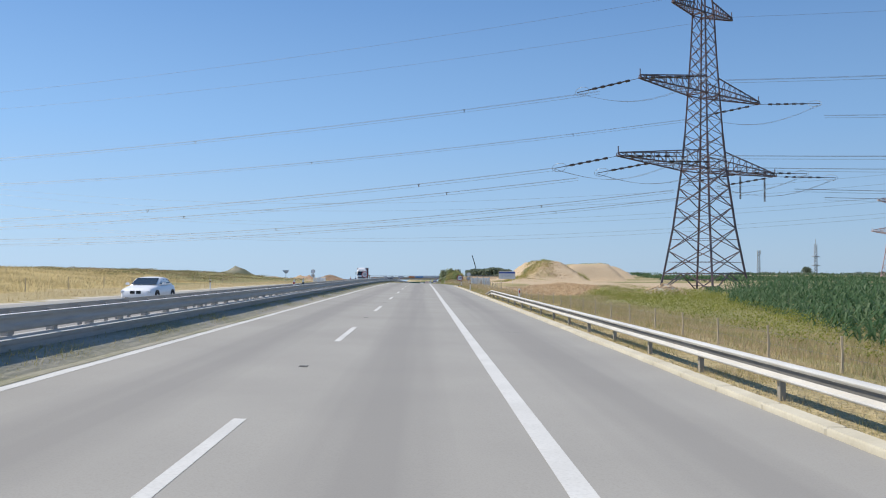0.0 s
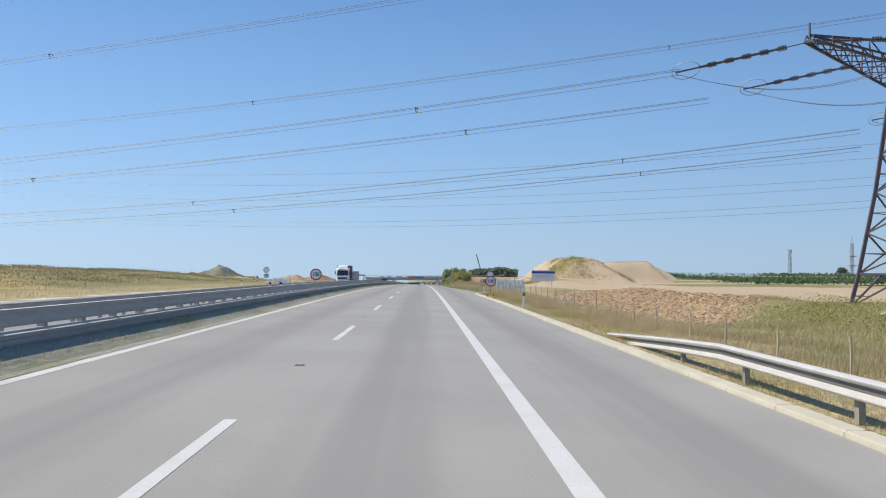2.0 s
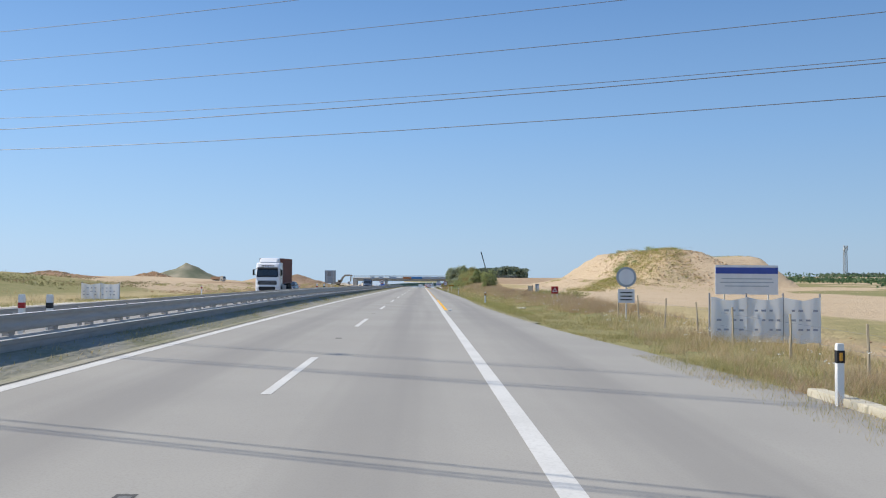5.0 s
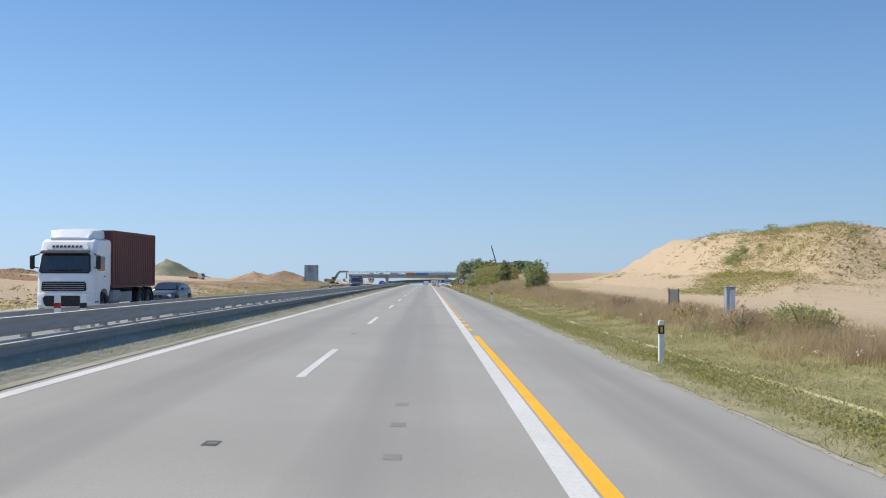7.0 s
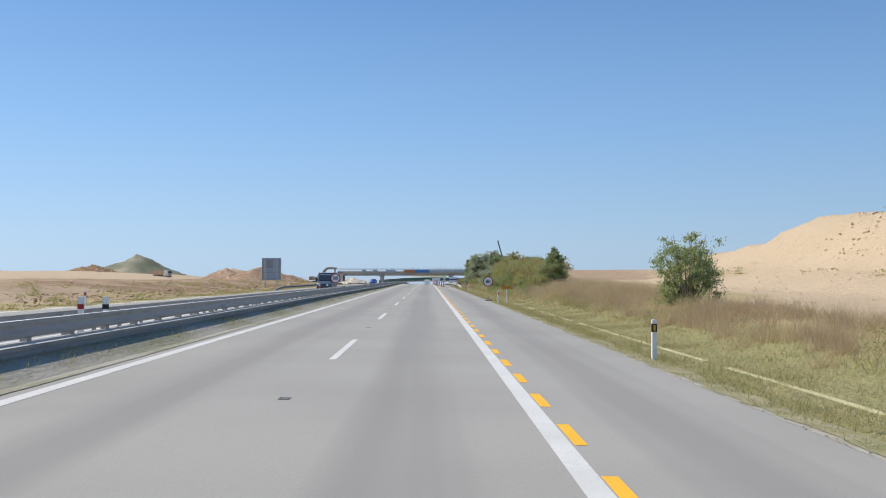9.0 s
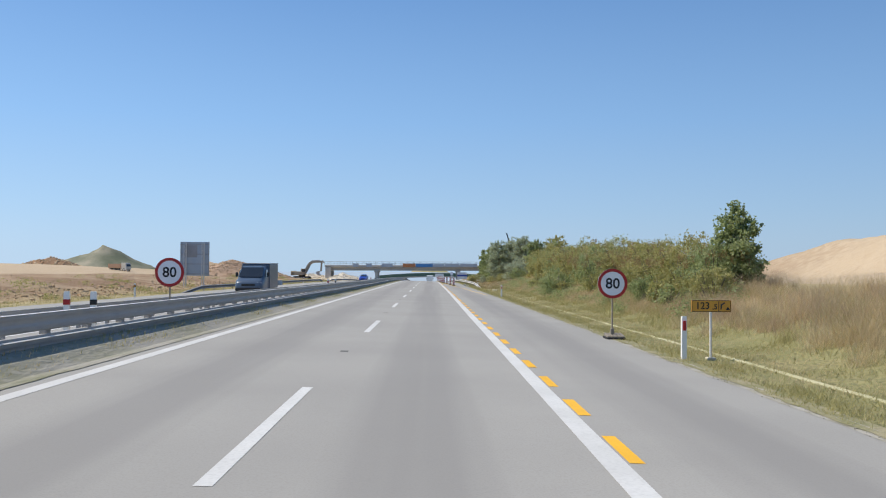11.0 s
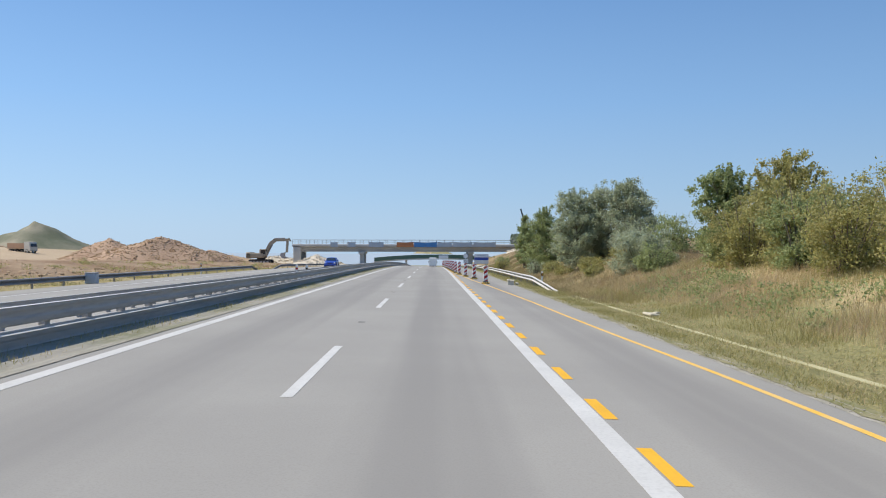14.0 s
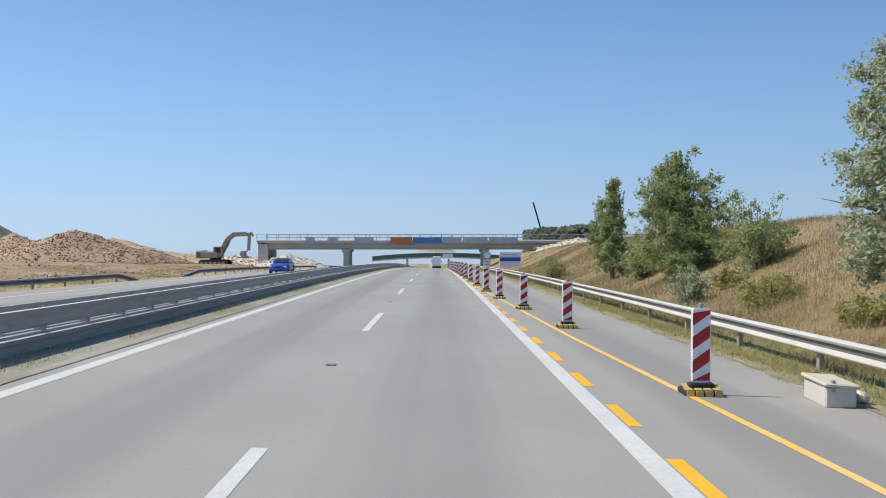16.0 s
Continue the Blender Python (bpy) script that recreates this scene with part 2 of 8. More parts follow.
# ---------------------------------------------------------------- mesh building
class Shape:
    """Vertices and faces gathered for one mesh."""

    def __init__(self):
        self.v, self.f, self.smooth = [], [], False

    def add(self, verts, faces):
        k = len(self.v)
        self.v += [tuple(p) for p in verts]
        self.f += [tuple(i + k for i in face) for face in faces]
        return self

    def box(self, c, s, turn=None, bevel=0.0):
        hx, hy, hz = s[0] / 2, s[1] / 2, s[2] / 2
        c = Vector(c)
        if bevel:
            b = min(bevel, hx * 0.9, hy * 0.9, hz * 0.9)
            ring = [(-hx + b, -hy), (hx - b, -hy), (hx, -hy + b), (hx, hy - b), (hx - b, hy), (-hx + b, hy), (-hx, hy - b), (-hx, -hy + b)]
            k = 1 - b / max(hx, hy)
            pts = [(x * k, y * k, -hz) for x, y in ring] + [(x, y, -hz + b) for x, y in ring] + [(x, y, hz - b) for x, y in ring] + [(x * k, y * k, hz) for x, y in ring]
            faces = [tuple(range(7, -1, -1)), tuple(range(24, 32))]
            for r in range(3):
                faces += [(r * 8 + i, r * 8 + (i + 1) % 8, r * 8 + 8 + (i + 1) % 8, r * 8 + 8 + i) for i in range(8)]
        else:
            pts = [(x, y, z) for z in (-hz, hz) for x, y in ((-hx, -hy), (hx, -hy), (hx, hy), (-hx, hy))]
            faces = [(3, 2, 1, 0), (4, 5, 6, 7), (0, 1, 5, 4), (1, 2, 6, 5), (2, 3, 7, 6), (3, 0, 4, 7)]
        pts = [Vector(p) for p in pts]
        if turn is not None:
            pts = [turn @ p for p in pts]
        return self.add([p + c for p in pts], faces)

    def bar(self, a, b, w, h=None, sides=4):
        """A straight bar from a to b."""
        a, b = Vector(a), Vector(b)
        d = (b - a)
        if d.length < 1e-6:
            return self
        q = d.to_track_quat("Z", "Y").to_matrix()
        h = h or w
        ring = [q @ Vector((math.cos((i + 0.5) * math.tau / sides) * w * 0.7071, math.sin((i + 0.5) * math.tau / sides) * h * 0.7071, 0)) for i in range(sides)]
        return self.add([a + r for r in ring] + [b + r for r in ring],
                        [tuple(range(sides - 1, -1, -1)), tuple(range(sides, 2 * sides))] + [(i, (i + 1) % sides, sides + (i + 1) % sides, sides + i) for i in range(sides)])

    def tube(self, points, radii, sides=6, cap=True):
        """A round limb through points, with a radius at each."""
        pts = [Vector(p) for p in points]
        verts, faces = [], []
        for i, p in enumerate(pts):
            d = (pts[min(i + 1, len(pts) - 1)] - pts[max(i - 1, 0)])
            q = d.to_track_quat("Z", "Y").to_matrix() if d.length > 1e-6 else Matrix.Identity(3)
            verts += [p + q @ Vector((math.cos(k * math.tau / sides) * radii[i], math.sin(k * math.tau / sides) * radii[i], 0)) for k in range(sides)]
        for i in range(len(pts) - 1):
            faces += [(i * sides + k, i * sides + (k + 1) % sides, (i + 1) * sides + (k + 1) % sides, (i + 1) * sides + k) for k in range(sides)]
        if cap:
            faces += [tuple(range(sides - 1, -1, -1)), tuple((len(pts) - 1) * sides + k for k in range(sides))]
        return self.add(verts, faces)

    def sweep(self, outline, stations, closed=True):
        """An outline of (across, up) pairs carried along stations of (origin, across axis, up axis)."""
        n = len(outline)
        verts, faces = [], []
        for o, ax, up in stations:
            o, ax, up = Vector(o), Vector(ax), Vector(up)
            verts += [o + ax * a + up * b for a, b in outline]
        m = n if closed else n - 1
        for i in range(len(stations) - 1):
            faces += [(i * n + k, i * n + (k + 1) % n, (i + 1) * n + (k + 1) % n, (i + 1) * n + k) for k in range(m)]
        if closed:
            faces += [tuple(range(n - 1, -1, -1)), tuple((len(stations) - 1) * n + k for k in range(n))]
        return self.add(verts, faces)

    def disc(self, c, r, thick, axis="Y", sides=32, inner=0.0):
        """A flat disc or ring."""
        verts, faces = [], []
        for s in (-thick / 2, thick / 2):
            for rr in ((r, inner) if inner else (r,)):
                for k in range(sides):
                    a, b = math.cos(k * math.tau / sides) * rr, math.sin(k * math.tau / sides) * rr
                    verts.append(Vector(c) + (Vector((a, s, b)) if axis == "Y" else Vector((s, a, b)) if axis == "X" else Vector((a, b, s))))
        n = sides
        if inner:
            for k in range(n):
                j = (k + 1) % n
                faces += [(k, j, n + j, n + k), (2 * n + j, 2 * n + k, 3 * n + k, 3 * n + j), (k, 2 * n + k, 2 * n + j, j), (n + j, 3 * n + j, 3 * n + k, n + k)]
        else:
            faces += [tuple(range(n)), tuple(range(2 * n - 1, n - 1, -1))] + [(k, n + k, n + (k + 1) % n, (k + 1) % n) for k in range(n)]
        return self.add(verts, faces)

    def mesh(self, name, mat, smooth=False):
        me = bpy.data.meshes.new(name)
        me.from_pydata([tuple(p) for p in self.v], [], self.f)
        me.validate()
        if smooth:
            me.polygons.foreach_set("use_smooth", [True] * len(me.polygons))
        if mat:
            me.materials.append(mat)
        me.update()
        return me


def part(name, shape, mat, parent, label="", smooth=False):
    """One mesh object of its own under a thing or a part."""
    ob = new(name, shape if isinstance(shape, bpy.types.Mesh) else shape.mesh(name, mat, smooth))
    ob.parent = parent
    return tagged(ob, label)


def thing(name, at, label, category, group="", turn=0.0):
    ob = new(name)
    ob.empty_display_size = 0.3
    ob.matrix_basis = pose(*at, 0, 0, turn)
    return tagged(ob, label, category, group)


def structure(name, shape, mat, label, category, smooth=False, kind="structure"):
    return tagged(new(name, shape.mesh(name, mat, smooth)), label, category, "", kind)


# ---------------------------------------------------------------- lie of the land
def road_z(y):
    """Height of the road's right edge line along the way: two gentle crests."""
    y = np.asarray(y, float)
    z = -0.012 * (np.clip(y, 100, 220) - 100) ** 2 / 240 - 0.012 * np.clip(y - 220, 0, None)
    z = z - 6e-5 * (np.clip(y, 430, 640) - 430) ** 2 - 0.0252 * np.clip(y - 640, 0, None)
    return z


def surface(x, y):
    """Height of our carriageway, which falls to the right."""
    return road_z(y) - 0.025 * (np.asarray(x, float) - 1.35)


def far_surface(x, y):
    """Height of the opposite carriageway, which falls to the left."""
    fall = 0.003 + 0.019 * smooth(np.asarray(y, float), 230, 330)
    return road_z(y) + 0.2 + fall * (np.asarray(x, float) + 10.0)


def smooth(x, lo, hi):
    k = np.clip((x - lo) / (hi - lo), 0, 1)
    return k * k * (3 - 2 * k)


def ripple(x, y, size, seed=0.0):
    """Cheap rolling unevenness."""
    a, b = x / size + seed, y / size - seed * 1.7
    return (np.sin(a * 1.3 + 1.7 * np.sin(b * 0.9)) + np.sin(b * 1.7 + 1.3 * np.sin(a * 1.1 + seed)) + 0.5 * np.sin(2.9 * a + 2.3 * b)) / 2.5


def mound(x, y, cx, cy, hx, hy, top, slopes, power=6.0):
    """A heap with a flattened top: its height above the ground round it; slopes to the left, right, near and far side."""
    left, right = hx
    dx = np.where(x < cx, slopes[0], slopes[1]) * np.clip(np.where(x < cx, left, right) - np.abs(x - cx), 1e-4, None)
    dy = np.where(y < cy, slopes[2], slopes[3]) * np.clip(hy - np.abs(y - cy), 1e-4, None)
    h = (dx ** -power + dy ** -power) ** (-1 / power)
    h = np.where(h < 0.01, 0.0, h)
    return h / (1 + (h / top) ** 16) ** (1 / 16)


def mounds(x, y):
    """The stony spur with the block set back beside it, and the tail behind them."""
    uneven = 0.4 * ripple(x, y, 17, 2)
    spur = mound(x, y, 40.5, 299, (9.6, 9.5), 43, 6.6 + uneven, (0.9, 1.0, 0.5, 0.5), 9.0)
    apron = mound(x, y, 40, 300, (14.5, 10), 47, 1.5 + 0.6 * uneven, (0.26, 1.0, 0.2, 0.3))
    spur = np.maximum(spur, apron)
    block = mound(x, y, 58, 344, (16, 12), 50, 5.7 + 0.5 * uneven, (0.55, 1.3, 0.9, 0.5))
    return np.maximum(spur, block), mound(x, y, 68, 372, (24, 15), 42, 5.1, (0.5, 1.0, 0.6, 0.5))


BANK_Y = np.array([-500.0, 150, 185, 235, 265, 330, 402, 440, 520, 600, 5000])
BANK_H = np.array([0.0, 0.0, 0.25, 0.48, 0.78, 1.4, 1.7, 3.8, 3.5, 3.0, 3.0])


def ground(x, y):
    """Height of the open ground."""
    x, y = np.broadcast_arrays(np.asarray(x, float), np.asarray(y, float))
    zr = road_z(y)
    right_edge = surface(5.0, y) - 0.05
    # right side: verge, ditch, then the bank that grows along the way
    bank = np.interp(y, BANK_Y, BANK_H)
    flat = -0.55 * smooth(x, 6, 14) * (1 - smooth(y, 130, 190))
    base_r = right_edge + flat + bank * smooth(x, 7.0, 9.5 + 2.3 * np.maximum(bank, 0.2))
    plateau = 0.4 * zr - 0.5
    r = base_r + (plateau + bank * 0.9 - base_r) * smooth(x, 30, 120)
    # ditch and rubble bank between the fence and the dirt terrace
    trench = smooth(y, 96, 118) * (1 - smooth(y, 150, 175))
    r = r - trench * 1.2 * smooth(x, 11.5, 15) * (1 - smooth(x, 19, 25)) + trench * (0.45 * smooth(x, 20, 26) + 0.75 * smooth(x, 17, 20.5) * (1 - smooth(x, 22.5, 29)))
    # the long mound of subsoil
    m1, m2 = mounds(x, y)
    r = r + np.maximum(m1, m2) * (1 + 0.05 * ripple(x, y, 7, 1)) + 0.12 * ripple(x, y, 3.1, 4) * smooth(np.maximum(m1, m2), 0.1, 1.5)
    # left side
    left_edge = far_surface(-21.5, y) - 0.05
    base_l = zr * (0.62 + 0.33 * smooth(y, 330, 520)) + 0.35
    l = left_edge + (base_l - left_edge) * smooth(-x, 24, 40) + 0.5 * smooth(-x, 120, 700)
    dirt_l = smooth(y, 150, 200)
    # a low green hill beside the wheat
    l = l + 2.1 * smooth(-x, 27, 64) * (1 - smooth(y, 235, 330))
    l = l + 2.4 * smooth(-x, 60, 150) * smooth(y, 400, 520) * (1 - smooth(y, 740, 900))
    l = l + 2.4 * smooth(-x, 72, 105) * smooth(y, 510, 600) * (1 - smooth(y, 740, 900))
    l = l + smooth(y, 225, 250) * 0.16 * (ripple(x, y, 2.4, 6) + 0.6 * ripple(x, y, 1.2, 2)) * smooth(-x, 24, 27) * (1 - smooth(-x, 45, 60))
    l = l + dirt_l * 0.35 * ripple(x, y, 9, 3) * smooth(-x, 26, 45) * (1 - smooth(-x, 150, 300))
    out = np.where(x > -8, r, l)
    inside = (x > -21.6) & (x < 5.0)
    median = zr + 0.13 + (0.25 - 0.22 * smooth(y, 300, 390)) * smooth(-x, 6.5, 7.3) - 0.55 * (1 - smooth(x, -8.15, -7.85))
    out = np.where(inside, np.where((x > -10.1) & (x < -6.4), median, zr - 0.35), out)
    # beyond the last crest the land sinks to a wide plain
    fall = smooth(y, 640, 1500)
    sides = smooth(np.abs(x), 60, 400)
    out = out * (1 - fall) + fall * (-26.0 + 15 * sides)
    out = out - 40 * smooth(y, 700, 1500) * smooth(np.abs(x), 40, 140)
    return out


def g(x, y):
    return float(ground(x, y))


# ---------------------------------------------------------------- ground sheet
def zones(x, y):
    """Shares of bare dirt, green, wheat and dry grass on the ground."""
    wob = 2.5 * ripple(x, y, 11, 5) + 1.0 * ripple(x, y, 3.3, 8)
    m1, m2 = mounds(x, y)
    near = smooth(y, 186, 204) * (1 - smooth(y, 272, 300))
    dirt_r = smooth(x + wob * (1 - 0.7 * near), 19 - 6.5 * near, 23 - 8.5 * near) * smooth(y + wob, 118, 130) * (1 - smooth(y, 560, 640)) * (1 - smooth(x, 150, 220))
    bank = np.interp(y, BANK_Y, BANK_H)
    dirt_r = dirt_r * np.where(y > 300, smooth(x + wob, 21, 25), 1)
    trench = smooth(y + wob - 78 - 1.6 * np.clip(x, 0, 30), -6, 6) * (1 - smooth(y, 160, 175)) * smooth(x + wob, 13, 15.5) * (1 - smooth(x, 150, 220))
    patch = smooth(ripple(x, y, 15, 9) + 0.5 * ripple(x, y, 5, 2), 0.35, 0.7)
    grown = np.maximum(m1, m2)
    nose = np.clip(1 - ((x - 32) / 10) ** 2 - ((y - 268) / 15) ** 2, 0, 1)
    dirt_r = np.maximum(dirt_r, trench)
    weedy = smooth(x + 2 * wob - 0.1 * (y - 200), 40, 50) * smooth(y + wob, 196, 208) * smooth(np.sin(y / 13.0 + x * 0.012 + 0.5 * wob), -0.7, 0.0) * (grown < 0.05)
    dirt_r = dirt_r * (1 - 0.9 * smooth(x + 2 * wob - 0.1 * (y - 200), 40, 50) * smooth(y + wob, 196, 208) * smooth(np.sin(y / 13.0 + x * 0.012 + 0.5 * wob), -0.5, 0.1))
    dirt_r = np.where(grown > 0.05, 1 - 0.35 * smooth(nose, 0.1, 0.4) - 0.55 * patch * smooth(grown, 4.2, 5.6), dirt_r)
    dirt_l = smooth(-x + wob, 27, 31) * smooth(y + 2 * wob + np.clip(x + 30, -45, 10), 226, 250) * (1 - smooth(-x, 260, 420)) * (1 - smooth(y, 560, 650))
    dirt = np.where(x > 0, np.clip(dirt_r, 0, 1), dirt_l)
    wheat = np.where(x < 0, smooth(-x + wob, 30, 33) * (1 - smooth(y + 3 * wob + 1.0 * x, 100, 116)), 0)
    wheat = wheat * (1 - dirt)
    green_r = (1 - smooth(x, 9, 11)) * smooth(y, 60, 180) + smooth(x + wob, 10.5 + 3.5 * smooth(y, 95, 115), 13.5 + 4.5 * smooth(y, 95, 115)) * (1 - smooth(y, 160, 200)) + smooth(x, 120, 160) + 0.55 * smooth(y, 390, 410) + weedy
    green_l = smooth(-x, 60, 200) * (0.2 + 0.3 * patch) + (1 - smooth(-x, 22, 26)) * 0.4 + 1.1 * smooth(-x, 28, 34) * smooth(y, 84, 104) * (1 - smooth(y + 0.6 * (x + 30), 225, 262))
    green = np.clip(np.where(x > -3, green_r, green_l), 0, 1)
    green = np.clip(green + 0.3 * smooth(y, 700, 1100), 0, 1)
    strip_d = smooth(x, -7.9, -7.7) * (1 - smooth(x, -6.0, -5.9)) * smooth(ripple(x * 2, y, 2.3, 9), -0.3, 0.4) * 0.5
    strip_m = strip_d + smooth(x, -10.6, -10.2) * (1 - smooth(x, -6.0, -5.9)) * (0.2 + 0.75 * smooth(x, -6.95, -6.5) + 0.35 * ripple(x * 3, y, 1.9, 4))
    brown = (0.58 + 0.4 * smooth(ripple(x, y, 5, 4) + 0.6 * ripple(x, y, 2, 7), -0.3, 0.5)) * smooth(-x, 23, 27) * (1 - smooth(-x + 3 * wob, 48, 75)) * smooth(y + 4 * wob, 290, 340) * (1 - smooth(y, 545, 600))
    brown = brown + 0.75 * smooth(-x, 33, 40) * smooth(ripple(x, y, 13, 6) + 0.6 * ripple(x, y, 4, 3), 0.25, 0.6) * smooth(y + x, 95, 120) * (1 - smooth(y, 235, 265))
    brown = brown + np.where(x > 0, 0.6 * trench * (1 - smooth(x, 26, 32)), 0)
    brown = brown + 0.6 * smooth(x, 6.5, 8.5) * smooth(y, 380, 402) * (1 - smooth(x, 40, 60)) * (1 - smooth(y, 600, 680))
    return np.maximum(dirt, strip_m), green, wheat, np.clip(brown, 0, 1)


def steps(*spans):
    out = []
    for lo, hi, d in spans:
        n = max(1, round((hi - lo) / d))
        out += [lo + (hi - lo) * i / n for i in range(n)]
    return np.array(out + [spans[-1][1]])


gx = steps((-3000, -1000, 400), (-1000, -300, 70), (-300, -120, 15), (-120, -60, 4), (-60, -30, 1.5), (-30, -21.6, 0.7), (-21.6, -10.1, 4), (-10.1, -6.05, 0.27), (-6.05, 5.0, 4), (5.0, 13, 0.4), (13, 32, 0.8),
           (32, 80, 1.6), (80, 150, 3.5), (150, 400, 25), (400, 1000, 75), (1000, 3000, 400))
gy = steps((-400, -60, 40), (-60, 0, 8), (0, 470, 1.6), (470, 640, 3.5), (640, 1200, 20), (1200, 4500, 300))
GX, GY = np.meshgrid(gx, gy)
GZ = ground(GX, GY)
near = smooth(np.abs(GX), 6, 9) * (1 - smooth(np.abs(GX), 90, 200))
GZ = GZ + near * 0.05 * ripple(GX, GY, 1.1, 6) * ((GX < -22) | (GX > 5.3))
heaped = smooth(np.maximum(*mounds(GX, GY)), 0.1, 1.0)
GZ = GZ + heaped * (0.14 * ripple(GX, GY, 4.2, 3) + 0.1 * ripple(GX, GY, 1.9, 7) + 0.16 * ripple(GX * 0.15, GY, 1.5, 5))
nx, ny = len(gx), len(gy)
me = bpy.data.meshes.new("ground")
quads = [(j * nx + i, j * nx + i + 1, (j + 1) * nx + i + 1, (j + 1) * nx + i) for j in range(ny - 1) for i in range(nx - 1)]
me.from_pydata(np.stack([GX, GY, GZ], -1).reshape(-1, 3).tolist(), [], quads)
me.polygons.foreach_set("use_smooth", [True] * len(me.polygons))
for key, share in zip(("dirt", "green", "wheat", "brown"), zones(GX, GY)):
    me.attributes.new(key, "FLOAT", "POINT").data.foreach_set("value", share.reshape(-1).astype(np.float32))


def ground_material():
    m = bpy.data.materials.new("open ground")
    m.use_nodes = True
    n, l = m.node_tree.nodes, m.node_tree.links
    out = n["Principled BSDF"]
    out.inputs["Roughness"].default_value = 0.95
    out.inputs["Specular IOR Level"].default_value = 0.1
    geo = n.new("ShaderNodeNewGeometry")

    def noise_tex(scale, detail=5.0):
        t = n.new("ShaderNodeTexNoise")
        t.inputs["Scale"].default_value, t.inputs["Detail"].default_value = scale, detail
        l.new(geo.outputs["Position"], t.inputs["Vector"])
        return t.outputs["Fac"]

    def blend(fac, a, b):
        x = n.new("ShaderNodeMix")
        x.data_type = "RGBA"
        l.new(fac, x.inputs[0])
        for k, v in ((6, a), (7, b)):
            if isinstance(v, tuple):
                x.inputs[k].default_value = (*v, 1)
            else:
                l.new(v, x.inputs[k])
        return x.outputs[2]

    def ranged(v, lo, hi):
        r = n.new("ShaderNodeMapRange")
        r.inputs["From Min"].default_value, r.inputs["From Max"].default_value = lo, hi
        l.new(v, r.inputs["Value"])
        return r.outputs[0]

    big, mid, fine = noise_tex(0.06), noise_tex(0.9), noise_tex(9.0)
    b, md, fn = ranged(big, 0.4, 0.6), ranged(mid, 0.35, 0.65), ranged(fine, 0.35, 0.7)
    dry = blend(md, blend(b, (0.43, 0.34, 0.19), (0.36, 0.3, 0.16)), (0.3, 0.25, 0.13))
    dry = blend(fn, dry, (0.5, 0.41, 0.24))
    green = blend(md, blend(b, (0.22, 0.215, 0.095), (0.275, 0.255, 0.12)), (0.33, 0.295, 0.15))
    green = blend(fn, green, (0.22, 0.215, 0.1))
    dirt = blend(md, blend(b, (0.49, 0.385, 0.265), (0.42, 0.32, 0.212)), (0.455, 0.345, 0.23))
    dirt = blend(fn, dirt, (0.55, 0.445, 0.315))
    wheat = blend(md, (0.52, 0.41, 0.2), (0.45, 0.35, 0.16))

    def share(key, sharp=0.35):
        a = n.new("ShaderNodeAttribute")
        a.attribute_name = key
        add = n.new("ShaderNodeMath")
        add.operation = "MULTIPLY_ADD"
        add.inputs[1].default_value = 0.9
        s = n.new("ShaderNodeMath")
        s.operation = "SUBTRACT"
        s.inputs[1].default_value = 0.5
        l.new(mid, s.inputs[0])
        l.new(s.outputs[0], add.inputs[0])
        l.new(a.outputs["Fac"], add.inputs[2])
        return ranged(add.outputs[0], 0.5 - sharp, 0.5 + sharp)

    c = blend(share("green"), dry, green)
    c = blend(share("wheat", 0.2), c, wheat)
    c = blend(share("dirt", 0.2), c, dirt)
    c = blend(share("brown", 0.45), c, blend(fn, (0.31, 0.215, 0.14), (0.235, 0.155, 0.095)))
    l.new(c, out.inputs["Base Color"])
    bp = n.new("ShaderNodeBump")
    bp.inputs["Strength"].default_value, bp.inputs["Distance"].default_value = 0.8, 0.3
    rough = n.new("ShaderNodeMath")
    rough.operation = "MULTIPLY_ADD"
    rough.inputs[1].default_value = 0.4
    l.new(fine, rough.inputs[0])
    l.new(noise_tex(2.2, 8.0), rough.inputs[2])
    l.new(rough.outputs[0], bp.inputs["Height"])
    l.new(bp.outputs[0], out.inputs["Normal"])
    return m


me.materials.append(ground_material())
tagged(new("ground", me), "dry grass, fields and bare yellow dirt of a building site", "ground", "", "structure")

# ---------------------------------------------------------------- carriageways
ROAD_Y0, ROAD_Y1 = -60.0, 900.0
RIGHT_EDGE = 4.98


